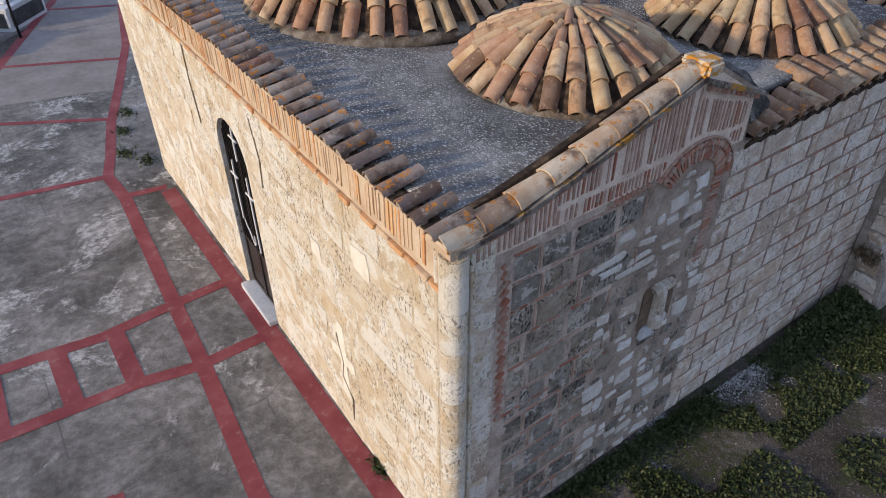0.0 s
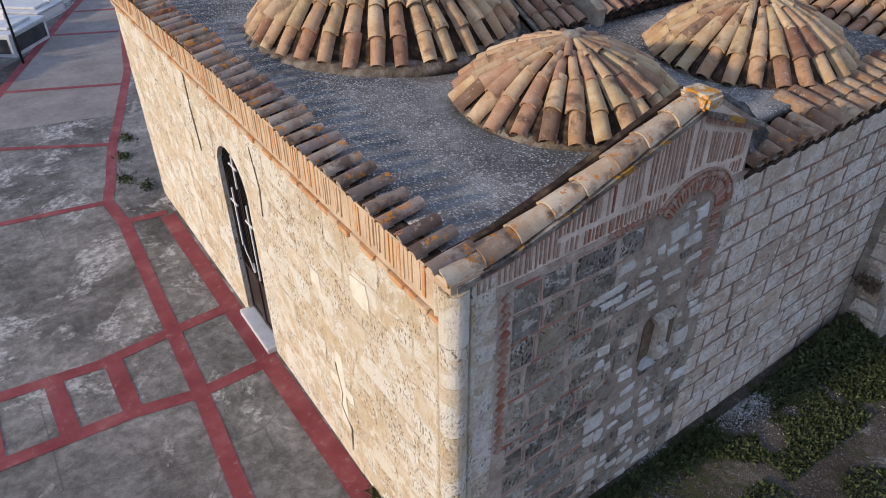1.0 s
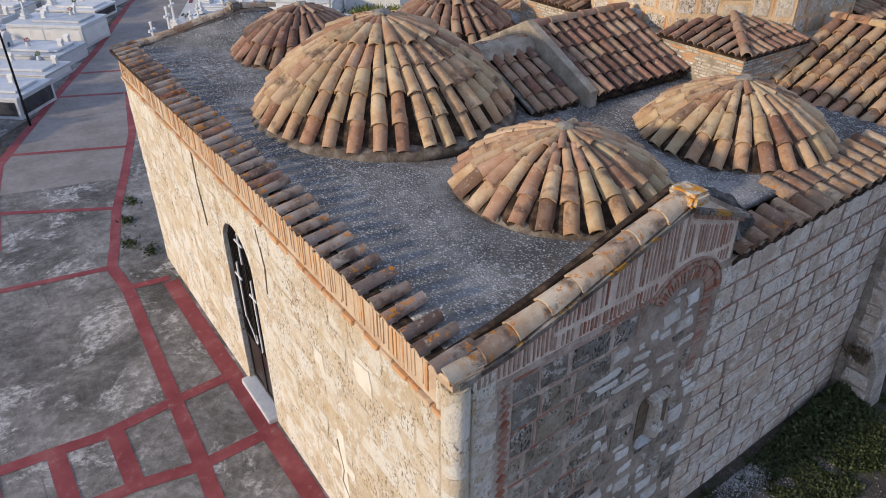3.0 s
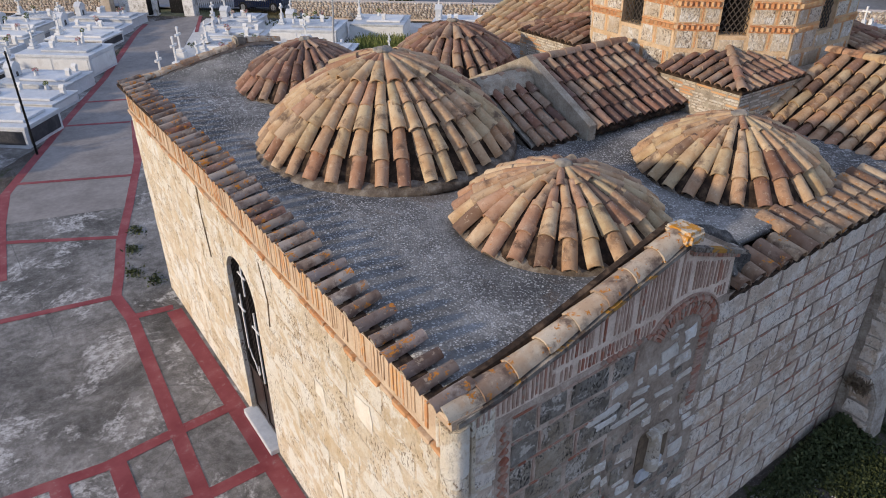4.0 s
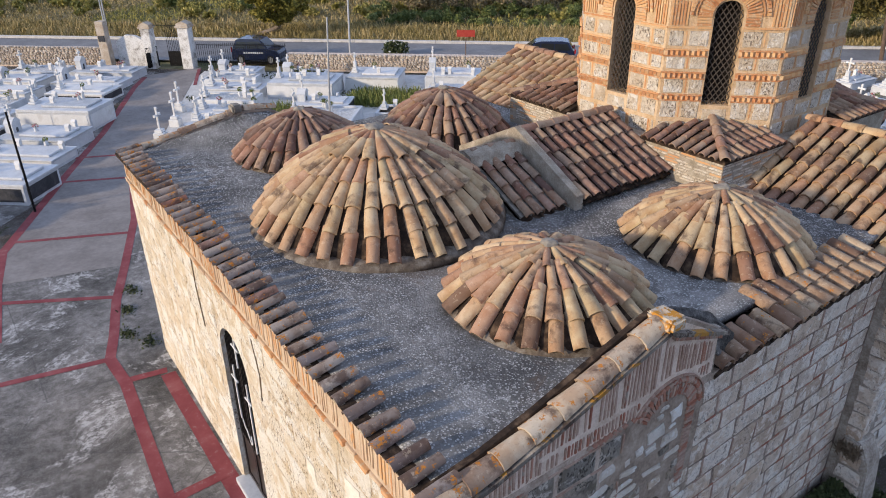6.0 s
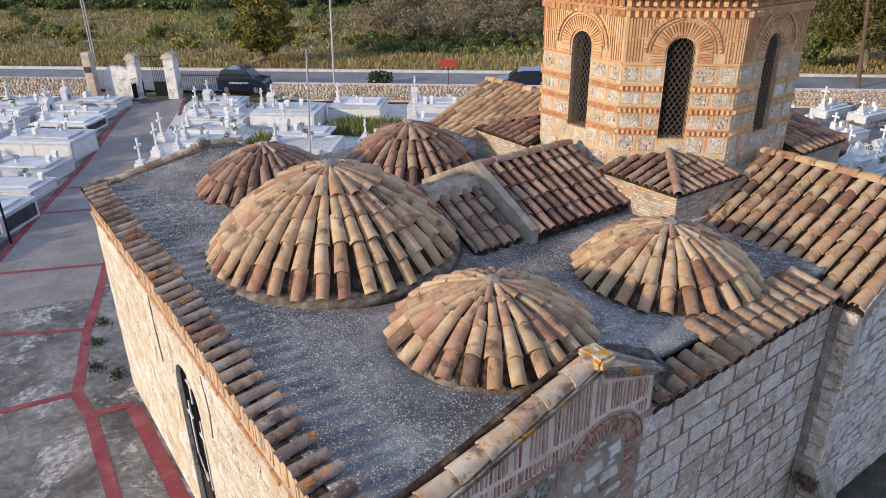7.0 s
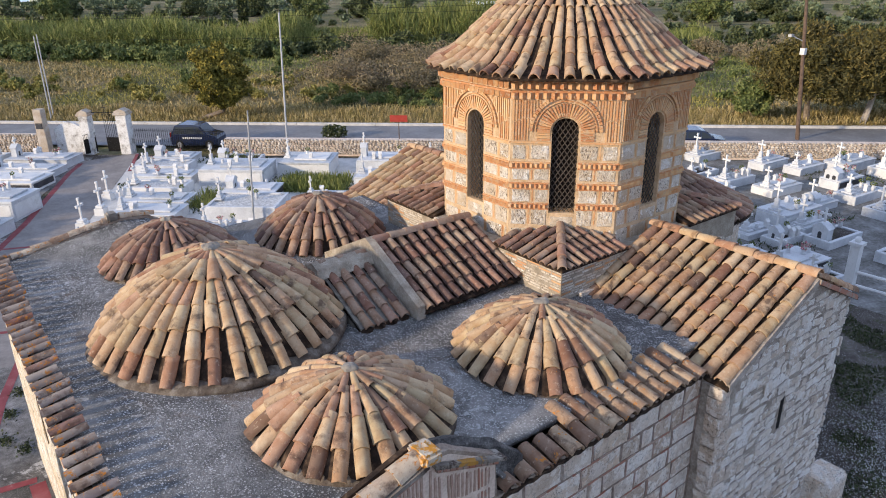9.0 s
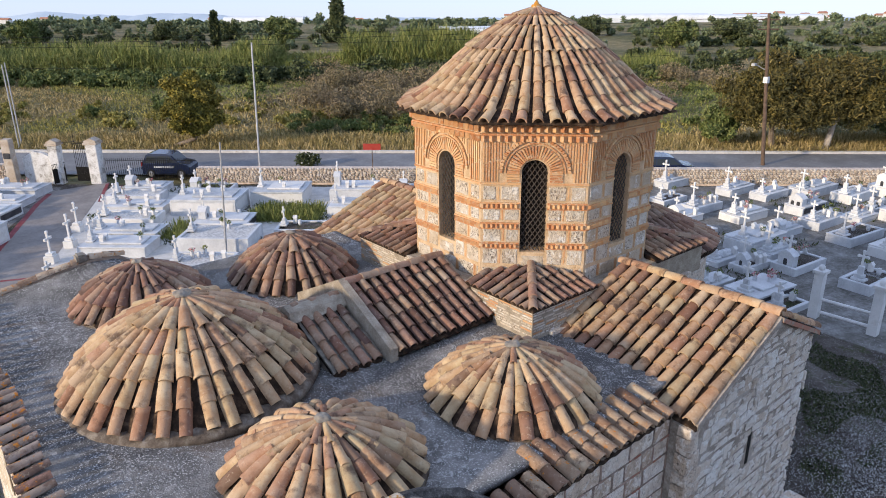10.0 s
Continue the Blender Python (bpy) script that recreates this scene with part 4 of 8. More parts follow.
for k in range(2600):
    s, z = rg.uniform(2.15, 4.0), rg.uniform(0.05, 4.9)
    long = 3.4 < z < 4.02 and s < 3.65 and rg.random() < 0.9
    w, h = (rg.uniform(0.34, 0.8), rg.uniform(0.1, 0.14)) if long else ((rg.uniform(0.22, 0.46), rg.uniform(0.16, 0.3)) if k < 500 else (rg.uniform(0.1, 0.26), rg.uniform(0.08, 0.18)))
    if abs(s - 3.22) < 0.34 + w / 2 and NICHE_Z0 - 0.1 - h / 2 < z < NICHE_Z1 + 0.05 + h / 2:
        continue
    if z > 3.2 and (s > ARCH_C or z > 4.25) and math.hypot(s - ARCH_C, max(0, z - ARCH_Z)) > ARCH_R - w * 0.45:
        continue
    if s < 3.0 and z > 4.2 and z + h > 4.3:
        continue
    if any(abs(s - p) < (w + q) * 0.5 and abs(z - y) < (h + g) * 0.5 for p, y, q, g in placed):
        continue
    placed.append((s, z, w, h))
    white = rg.random() < (0.85 if long else 0.85 if z > 4.0 else 0.42 if (z < 2.5 and 2.2 < s < 3.8) else 0.12)
    lay(south_wall, white_blocks if white else (rubble_blocks if rg.random() < 0.3 else dark_blocks), "stone", S(s, z) + SOUTH_N * rg.uniform(0.012, 0.03), SOUTH_U, SOUTH_N, w * rg.uniform(0.8, 1.0) - 0.01, h * rg.uniform(0.6, 1.05) - 0.01, 0.06, rg, rg.uniform(-0.16, 0.16))

# blind brick arch, flatter than a half circle: a ring of radial bricks and an outer saw-tooth ring, with one long jamb
def on_arch(a, rx, rz):
    """A place on the arch and the turn of a brick that points away from it; a runs over the arch from 0 to pi."""
    return (ARCH_C - rx * math.cos(a), ARCH_BASE + rz * math.sin(a)), math.atan2(math.sin(a) / rz, math.cos(a) / rx) - math.pi / 2


for i in range(25):
    a = 0.42 + (math.pi - 0.42) * (i + 0.5) / 25
    (s, z), turn_ = on_arch(a, 0.5, 0.41)
    lay(south_wall, old_brick_bits if rg.random() < 0.7 else dull_bits, "brick", S(s, z) + SOUTH_N * rg.uniform(0.022, 0.036), SOUTH_U, SOUTH_N, 0.042, 0.17, 0.08, rg, turn_)
for i in range(22):
    a = 0.5 + (math.pi - 0.5) * (i + 0.5) / 22
    (s, z), turn_ = on_arch(a, 0.63, 0.54)
    lay(south_wall, old_brick_bits if rg.random() < 0.5 else dull_bits, "brick", S(s, z) + SOUTH_N * 0.045, SOUTH_U, SOUTH_N, 0.075, 0.07, 0.08, rg, turn_ + 0.78)
    (s, z), turn_ = on_arch(a, 0.71, 0.6)
    lay(south_wall, dull_bits, "brick", S(s, z) + SOUTH_N * 0.035, SOUTH_U, SOUTH_N, 0.09, 0.025, 0.08, rg, turn_)
s = 2.02
while s < 2.86:
    lay(south_wall, old_brick_bits, "brick", S(s, 4.72 + 0.04 * (s - 2.0)) + SOUTH_N * 0.035, SOUTH_U, SOUTH_N, 0.07, 0.065, 0.08, rg, rg.choice((0.7, 0.85)))
    s += 0.08
z = 3.16
while z < ARCH_BASE:
    lay(south_wall, old_brick_bits if rg.random() < 0.3 else dull_bits, "brick", S(ARCH_C + 0.5, z) + SOUTH_N * 0.025, SOUTH_U, SOUTH_N, 0.17, 0.036, 0.08, rg, rg.uniform(-0.04, 0.04))
    z += 0.058
z = 2.4
while z < 4.64:
    lay(south_wall, old_brick_bits, "brick", S(0.64, z) + SOUTH_N * rg.uniform(0.02, 0.045), SOUTH_U, SOUTH_N, 0.075, 0.11, 0.1, rg, rg.choice((0.75, 0.55, 0.9)))
    z += 0.115
s = 0.66
while s < 2.3:
    lay(south_wall, old_brick_bits, "brick", S(s + 0.11, 2.36) + SOUTH_N * 0.016, SOUTH_U, SOUTH_N, 0.2, 0.035, 0.08, rg)
    s += 0.22
# upright bricks under the raking cornice: one row at the corner, two further on
s = 0.3
while s < 4.18:
    w = rg.uniform(0.024, 0.036)
    top = rake_z(s) - 0.14 if s < 3.2 else 5.58 - (s - 3.23) * 0.36
    q = (s - ARCH_C) / 0.74
    over = ARCH_BASE + 0.63 * math.sqrt(1 - q * q) + 0.02 if abs(q) < 1 else 0.0
    for z0, z1 in ([(4.77, top)] if s < 1.25 else [(4.77, 4.95), (5.0, top)]):
        z0 = max(z0, over)
        if z1 - z0 > 0.07 and rg.random() < 0.86:
            mats_ = old_brick_bits if (1.5 < s < 2.3 and z1 < 5 and rg.random() < 0.8) or rg.random() < 0.25 else dull_bits
            lay(south_wall, mats_, "brick", S(s, (z0 + z1) / 2) + SOUTH_N * rg.uniform(0.012, 0.024), SOUTH_U, SOUTH_N, w, (z1 - z0) * rg.uniform(0.88, 1), 0.06, rg, rg.uniform(-0.03, 0.03))
    s += w + rg.uniform(0.022, 0.038)

# double-light niche: flat dark plates paint the recess's shade, with a small column
bm = bmesh.new()
for c0 in (3.06, 3.4):
    L = arch_outline(c0, 0.13, NICHE_Z0, 2.98, 8)
    prism(bm, [S(s, z, -0.016) for s, z in L], -SOUTH_N * 0.03)
part("niche_recess", bm, m_crack, south_wall, "flat brown plate painted as the recess's shade")
bm = bmesh.new()
rod(bm, S(3.22, NICHE_Z0, -0.03), S(3.22, 3.0, -0.03), 0.115, 0.095, 16)
prism(bm, [S(3.08, 3.0, -0.1), S(3.38, 3.0, -0.1), S(3.42, 3.1, -0.1), S(3.04, 3.1, -0.1)], -SOUTH_N * 0.1)
part("mullion_column", bm, m_drum, south_wall, "small buff stone column")
bm = bmesh.new()
prism(bm, [S(2.98, 2.26, -0.06), S(3.2, 2.26, -0.06), S(3.22, 2.42, -0.06), S(3.02, 2.44, -0.06)], -SOUTH_N * 0.1)
prism(bm, [S(3.26, 2.36, -0.05), S(3.42, 2.38, -0.05), S(3.44, 2.5, -0.05), S(3.28, 2.5, -0.05)], -SOUTH_N * 0.1)
part("niche_sill", bm, m_marble, south_wall, "broken white marble sill")

# raking cornice: a thin grey slab, a brick edge, then big tiles end to end and a lichened end block
bm = bmesh.new()
prism(bm, [S(a, za - 0.06, -0.1) for a, za in RAKE[:5]] + [S(a, za, -0.1) for a, za in RAKE[4::-1]], -SOUTH_N * 0.24)
part("raking_cornice", bm, m_cornice, church, "grey cement raking cornice with orange lichen")
bm = bmesh.new()
for (a, za), (b, zb) in zip(RAKE[:4], RAKE[1:5]):
    n = round((b - a) / 0.24)
    for i in range(n):
        f0, f1 = i / n, (i + 1) / n - 0.02
        prism(bm, [S(a + (b - a) * f, za + (zb - za) * f + dz, -0.07) for f, dz in ((f0, -0.11), (f1, -0.11), (f1, -0.065), (f0, -0.065))], -SOUTH_N * 0.1)
for i in range(10):
    s = 3.24 + i * 0.098
    prism(bm, [S(s + f * 0.085, 5.7 - (s + f * 0.085 - 3.23) * 0.37 + dz, -0.06) for f, dz in ((0, -0.055), (1, -0.055), (1, 0.0), (0, 0.0))], -SOUTH_N * 0.1)
part("brick_edge", bm, m_oldbrick, church)["kind"] = "stuff"
# thin slab over the falling side of the gable, and the black-crusted cement slope behind it
bm = bmesh.new()
prism(bm, [S(s, z, -0.09) for s, z in ((3.2, 5.72), (4.32, 5.3), (4.32, 5.35), (3.2, 5.78))], -SOUTH_N * 0.3)
part("gable_slab", bm, m_cornice, church, "grey cement edge slab")
bm = bmesh.new()
rows_ = []
for i in range(15):
    s_ = 3.22 + i * 0.115
    top_ = np.interp(s_, [3.2, 3.6, 4.3, 4.85], [5.84, 5.76, 5.42, 4.98])
    rows_.append([bm.verts.new(S(s_, top_ + dz + (0.05 * noise.noise((s_ * 4.0, d_ * 7.0, 1.0)) if dz > -0.2 else 0.0), d_)) for d_, dz in ((0.12, -0.5), (0.13, 0.0), (0.22, 0.05), (0.36, 0.0), (0.52, -0.16), (0.7, -0.5))])
for r0_, r1_ in zip(rows_, rows_[1:]):
    for k in range(5):
        bm.faces.new((r0_[k], r0_[k + 1], r1_[k + 1], r1_[k]))
    bm.faces.new((r0_[5], r0_[0], r1_[0], r1_[5]))
bm.faces.new(rows_[0])
bm.faces.new(rows_[-1][::-1])
bmesh.ops.recalc_face_normals(bm, faces=bm.faces[:])
part("gable_back", bm, m_crust, church, "black crusted cement slope behind the gable")

# ---- the flat roof of pebbled cement ----
def flat_z(x, y):
    z = np.interp(x, [0.3, 1.9, 4.4, 9.0], [5.16, 5.07, 4.93, 4.93])
    edge = np.interp(x, [0, 0.6, 1.4, 2.3, 3.1, 3.45, 4.2, 4.6], [5.0, 5.1, 5.28, 5.54, 5.78, 5.74, 5.25, 4.7])
    edge_n = np.interp(x, [0, 1.4, 2.9, 3.5, 4.3, 4.6], [5.06, 5.28, 5.56, 5.5, 5.05, 4.7])
    z = max(z, edge - 1.3 * max(0, y - 0.15), edge_n - 0.42 * max(0, NORTH - 0.2 - y))
    return z + 0.012 * noise.noise((x * 1.3, y * 1.3, 0.0))


bm = bmesh.new()
xs, ys = np.arange(0.12, 9.4, 0.16), np.arange(0.12, NORTH, 0.16)
gridv = [[bm.verts.new((x, y, flat_z(x, y))) for y in ys] for x in xs]
for i in range(len(xs) - 1):
    for j in range(len(ys) - 1):
        if xs[i] > 4.3 and not (0.55 < ys[j] < NORTH - 0.5):
            continue
        bm.faces.new((gridv[i][j], gridv[i + 1][j], gridv[i + 1][j + 1], gridv[i][j + 1]))
bmesh.ops.delete(bm, geom=[v for v in bm.verts if not v.link_faces], context="VERTS")
ext = bmesh.ops.extrude_face_region(bm, geom=bm.faces[:])
bmesh.ops.translate(bm, verts=[v for v in ext["geom"] if isinstance(v, bmesh.types.BMVert)], vec=(0, 0, -0.12))
bmesh.ops.recalc_face_normals(bm, faces=bm.faces[:])
flat_roof = part("flat_roof", bm, m_cement, church, "dark grey cement roof set with pale pebbles", smooth=True)

dome_tiles = tile_set(m_tile, w0=0.116, w1=0.09)
arm_tiles = tile_set(m_tile_arm, w0=0.094, w1=0.077)
eave_tiles = tile_set(m_tile_eave, w0=0.087, w1=0.075)

# eave row of tiles along the west front
rg = random.Random(3)
# the bed shares the near-black pan colour, so the eave gaps go dark
eaves = part("eaves_bed", boxes((0.0, 0.36, 0.1, NORTH, 5.1, 5.15)), m_pan, church, "mortar bed with a row of cover tiles")
s = 0.12
while s < NORTH:
    x = 0.012 * s
    put_tile(eaves, eave_tiles, Vector((x - 0.13 + rg.uniform(-0.02, 0.02), s, 5.165 + rg.uniform(-0.008, 0.008))), Vector((1, 0, 0.16)), Z, 1.0, rg.uniform(0.88, 1.0), 0.0, rg, 3.5)
    bm = bmesh.new()
    ring_ = [Vector((x - 0.095, s + 0.072 * math.cos(math.pi * i / 6), 5.15 + 0.07 * math.sin(math.pi * i / 6))) for i in range(7)]
    prism(bm, ring_, (0.08, 0, 0.01))
    part("mortar_plug", bm, m_palemortar, eaves, "pale mortar in the tile's mouth")
    s += 0.285 + rg.uniform(-0.02, 0.02)
s = 0.26
while s < NORTH:
    bm = bmesh.new()
    box(bm, 0.012 * s - 0.09, 0.012 * s + 0.2, s - 0.12, s + 0.12, 5.135, 5.15 + rg.uniform(0, 0.01))
    part("channel_tile", bm, m_pan, eaves)
    s += 0.285

# big tiles up the south rake
rg = random.Random(4)
rake = part("rake_bed", boxes((0.02, 0.2, -0.02, 0.2, 5.08, 5.14)), m_fillet, church, "lichened ridge tiles up the gable edge")
strip_tiles = tile_set(m_tile_strip, w0=0.132, w1=0.11)
big_tiles = tile_set(m_tile_rake, w0=0.135, w1=0.11, length=0.52)
dist = [0.0]
for (a, za), (b, zb) in zip(RAKE[:4], RAKE[1:5]):
    dist.append(dist[-1] + math.hypot(b - a, zb - za))


def on_rake(d):
    for k in range(4):
        if d <= dist[k + 1] or k == 3:
            f = (d - dist[k]) / (dist[k + 1] - dist[k])
            (a, za), (b, zb) = RAKE[k], RAKE[k + 1]
            return a + (b - a) * f, za + (zb - za) * f
d = -0.08
while d < dist[-1] - 0.2:
    (a, za), (b, zb) = on_rake(d), on_rake(d + 0.5)
    put_tile(rake, big_tiles, S(a, za + 0.03, 0.06), S(b, zb) - S(a, za), Z, 1.05, 1.0, 2.0, rg, 2)
    d += 0.41
# near-black strip draws the dark line behind the rake tiles
bm = bmesh.new()
prism(bm, [S(a, za - 0.01, 0.16) for a, za in RAKE[:5]] + [S(a, za + 0.12, 0.19) for a, za in RAKE[4::-1]], -SOUTH_N * 0.07)
part("rake_backing", bm, m_pan, rake)
bm = bmesh.new()
box(bm, 3.0, 3.28, -0.08, 0.28, 5.84, 6.0)
bmesh.ops.bevel(bm, geom=bm.edges[:], offset=0.035, segments=2, affect="EDGES")
for v_ in bm.verts:
    v_.co += noise.noise_vector(v_.co * 7) * 0.02
m_lichen = Mat("lichened_stone", 0.95)
c = m_lichen.mix(m_lichen.mask(m_lichen.noise(7, 5, 0.7), 0.4, 0.54), m_lichen.ramp(m_lichen.noise(12, 4), [(0.2, (0.36, 0.3, 0.23)), (0.8, (0.6, 0.53, 0.42))]), (0.48, 0.22, 0.035))
m_lichen.colour(c).bump(m_lichen.noise(30, 4), 0.6, 0.01)
part("finial_block", bm, m_lichen.m, church, "pale stone end block with orange lichen")
bm = bmesh.new()
box(bm, 2.62, 2.86, 11.82, 12.12, 5.58, 5.76)
bmesh.ops.bevel(bm, geom=bm.edges[:], offset=0.035, segments=2, affect="EDGES")
for v_ in bm.verts:
    v_.co += noise.noise_vector(v_.co * 7) * 0.02
part("finial_block", bm, m_fillet, church, "pale stone end block")
# north rake: low tiles
bm = bmesh.new()
for (a, za), (b, zb) in zip(NR[:3], NR[1:4]):
    n = max(1, round((b - a) / 0.4))
    for i in range(n):
        f0, f1 = i / n, (i + 1) / n
        p0, p1 = Vector((a + (b - a) * f0, NORTH - 0.06, za + (zb - za) * f0)), Vector((a + (b - a) * f1, NORTH - 0.06, za + (zb - za) * f1))
        put_tile(rake, big_tiles, p0 + Z * 0.02, p1 - p0, Z, 0.85, 0.95, 2, rg)
bm.free()

# lower tiled strip along the south wall
slope_up = Vector((0, 1, 0.24)).normalized()
for s0_, wide, deep_, rows_of in ((4.3, 1.55, 0.42, 0.4), (5.85, 3.05, 0.84, 0.86)):
    strip = pan_sheet(church, S(s0_, 4.69) - SOUTH_N * 0.02, SOUTH_U, slope_up, wide, deep_, 0.3, "south_eave_roof")
    strip["label"] = "narrow tiled strip above the south wall"
    tile_slope(strip, strip_tiles, S(s0_, 4.73) + SOUTH_N * 0.05, SOUTH_U, slope_up, wide, rows_of, 0.3, 0.38, None, rg)

# ---- domes ----
def cap(R, h, f, bulge=0.62):
    """Radius and height on a dome between a cone and a spherical cap, and its length; f from 0 at the foot to 1 at the top."""
    th = 2 * math.atan(h / R)
    q = R / math.sin(th)
    a = th * (1 - f)
    return bulge * q * math.sin(a) + (1 - bulge) * R * (1 - f), bulge * q * (math.cos(a) - math.cos(th)) + (1 - bulge) * h * f, q * th


def dome(name, cx, cy, z0, R, h, cols, rows, merged, seed, label, mats=dome_tiles, feet=None):
    """Columns of tiles from the foot up; in the last rows, merged of them, two columns run together into one."""
    rg = random.Random(seed)
    bm = bmesh.new()
    rings = []
    steps = 12
    for k in range(steps + 1):
        f = k / steps
        r, z, arc = cap(R, h, f)
        ring = []
        for i in range(cols * 4):
            dip = -0.03 * math.cos(2 * math.pi * i / 4) * min(1, r / R * 2)
            ang = 2 * math.pi * i / (cols * 4)
            rr = max(r + dip - 0.03, 0.02)
            ring.append(bm.verts.new((cx + rr * math.cos(ang), cy + rr * math.sin(ang), z0 + z - 0.02)))
        rings.append(ring)
    n = cols * 4
    for r0, r1 in zip(rings, rings[1:]):
        for i in range(n):
            bm.faces.new((r0[i], r0[(i + 1) % n], r1[(i + 1) % n], r1[i]))
    bm.faces.new(rings[-1])
    foot = [bm.verts.new((v_.co.x, v_.co.y, z0 - 0.35)) for v_ in rings[0]]
    for i in range(n):
        bm.faces.new((foot[i], foot[(i + 1) % n], rings[0][(i + 1) % n], rings[0][i]))
    bm.faces.new(foot[::-1])
    bmesh.ops.recalc_face_normals(bm, faces=bm.faces[:])
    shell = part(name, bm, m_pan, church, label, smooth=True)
    # mortar ring at the foot
    bm = bmesh.new()
    g = 0.0 if R > 1.6 else -0.07
    prof = [(R - 0.14, 0.04), (R + 0.01 + g, 0.0), (R + 0.09 + g, -0.06), (R + 0.13 + g, -0.16), (R - 0.14, -0.2)]
    segs = 60
    ringv = []
    for i in range(segs):
        a = 2 * math.pi * i / segs
        w = 1 + 0.02 * noise.noise((math.cos(a) * 3, math.sin(a) * 3, seed))
        ringv.append([bm.verts.new((cx + r * w * math.cos(a), cy + r * w * math.sin(a), z0 + z)) for r, z in prof])
    for i in range(segs):
        a_, b_ = ringv[i], ringv[(i + 1) % segs]
        for k in range(len(prof)):
            k2 = (k + 1) % len(prof)
            bm.faces.new((a_[k], b_[k], b_[k2], a_[k2]))
    bmesh.ops.recalc_face_normals(bm, faces=bm.faces[:])
    part("mortar_ring", bm, m_stained, shell, "cement ring", smooth=True)
    # cover tiles, row by row
    off = rg.uniform(0, 6)
    for k in range(rows):
        f0 = k / rows * 0.97
        nc = cols if k < rows - merged else cols // 2
        r, z, arc = cap(R, h, f0)
        r1, z1, arc = cap(R, h, min(1, f0 + 0.5 / arc))
        expo = arc * 0.97 / rows
        room = 2 * math.pi * (r * 0.6 + r1 * 0.4) / nc
        sx = min(1.06, max(0.5, room / 0.234))
        for i in range(nc):
            ang = off + 2 * math.pi * (i + (0.0 if nc == cols else 0.25)) / nc + rg.uniform(-0.016, 0.016)
            ux = Vector((math.cos(ang), math.sin(ang), 0))
            p0 = Vector((cx, cy, z0 + z)) + ux * r
            p1 = Vector((cx, cy, z0 + z1)) + ux * r1
            up = (p1 - p0).normalized()
            normal = ux * up.z - Z * up.dot(ux)
            p0 = p0 + normal * (0.006 + rg.uniform(-0.012, 0.008)) - up * (0.03 + rg.uniform(-0.035, 0.03))
            put_tile(shell, (feet or mats) if k == 0 else mats, p0, up, normal, sx * rg.uniform(0.95, 1.05), min(1.04, (expo + 0.1) / 0.5), 3.6, rg, 3.0)
    # worn cement cap
    r, z, arc = cap(R, h, 0.965)
    bm = bmesh.new()
    bmesh.ops.create_uvsphere(bm, u_segments=20, v_segments=10, radius=1.0, matrix=Matrix.Translation((cx, cy, z0 + h + 0.0)) @ Matrix.Diagonal((r + 0.07, r + 0.07, 0.05, 1)))
    for v_ in bm.verts:
        v_.co += noise.noise_vector(v_.co * 9) * 0.035
    part("crown", bm, m_fillet, shell, "worn cement crown")
    return shell


foot_tiles = tile_set(m_tile, w0=0.098, w1=0.104)
brown_feet = tile_set(m_tile_arm, w0=0.09, w1=0.094)
brown_tiles = tile_set(m_tile_arm, w0=0.11, w1=0.088)
dome("dome_roof", 3.02, 6.1, 5.2, 2.1, 1.44, 36, 6, 2, 1, "large tiled dome of buff cover tiles", dome_tiles, foot_tiles)
dome("dome_roof", 3.46, 2.3, 5.12, 1.42, 0.76, 26, 4, 1, 2, "low tiled dome of buff cover tiles", dome_tiles, foot_tiles)
dome("dome_roof", 7.08, 2.15, 4.98, 1.47, 0.87, 26, 4, 1, 3, "low tiled dome of buff cover tiles", dome_tiles, foot_tiles)
dome("dome_roof", 3.42, 9.96, 5.1, 1.45, 0.9, 26, 4, 1, 4, "low tiled dome of buff and brown cover tiles", brown_tiles, brown_feet)
dome("dome_roof", 6.93, 9.6, 4.95, 1.52, 1.02, 28, 5, 2, 5, "tiled dome of brown cover tiles", brown_tiles, brown_feet)

# ---- cross arms ----
CX, CY = 11.72, 6.22


def gable_arm(name, low_s, ridge, along, half, rise, length, label, mats, walls=None, keep=None, pitch=0.26, end=True, seed=0, far=1.0):
    """A pitched roof: ridge is its start, along the ridge's way, half the width from ridge to eave, rise its height."""
    rg = random.Random(seed)
    side = along.cross(Z).normalized()
    shell = None
    for sg in (1, -1):
        low = ridge + (side * sg * half - Z * rise) * (far if sg > 0 else 1.0)
        up = (ridge - low).normalized()
        sl = (ridge - low).length
        sh = pan_sheet(church, low - Z * 0.03, along, up, length, sl, pitch, name)
        sh["label"] = label
        shell = shell or sh
        tile_slope(sh, mats, low, along, up, length, sl, pitch, 0.4, keep, rg)
    d = 0.0
    while d < length - 0.1:
        put_tile(shell, mats, ridge + along * d + Z * 0.05, along, Z, 1.15, min(1, (length - d) / 0.48), 1.5, rg)
        d += 0.41
    return shell


south_roof = gable_arm("south_arm_roof", 0, Vector((11.6, -0.28, 5.84)), Y, 2.58, 1.2, 3.6, "pitched roof of buff and brown cover tiles", dome_tiles, pitch=0.27, seed=21, far=0.74)
west_roof = gable_arm("west_arm_roof", 0, Vector((6.22, 6.08, 5.9)), X, 1.72, 0.8, 2.55, "pitched roof of brown cover tiles", arm_tiles, pitch=0.25, seed=22)
low_roof = gable_arm("west_porch_roof", 0, Vector((5.0, 6.08, 5.7)), X, 1.55, 0.72, 1.05, "small pitched roof of dark cover tiles", arm_tiles, pitch=0.27, seed=23)
north_roof = gable_arm("north_arm_roof", 0, Vector((11.72, 9.2, 5.84)), Y, 2.58, 1.15, 3.3, "pitched roof of buff cover tiles", dome_tiles, pitch=0.27, seed=24)
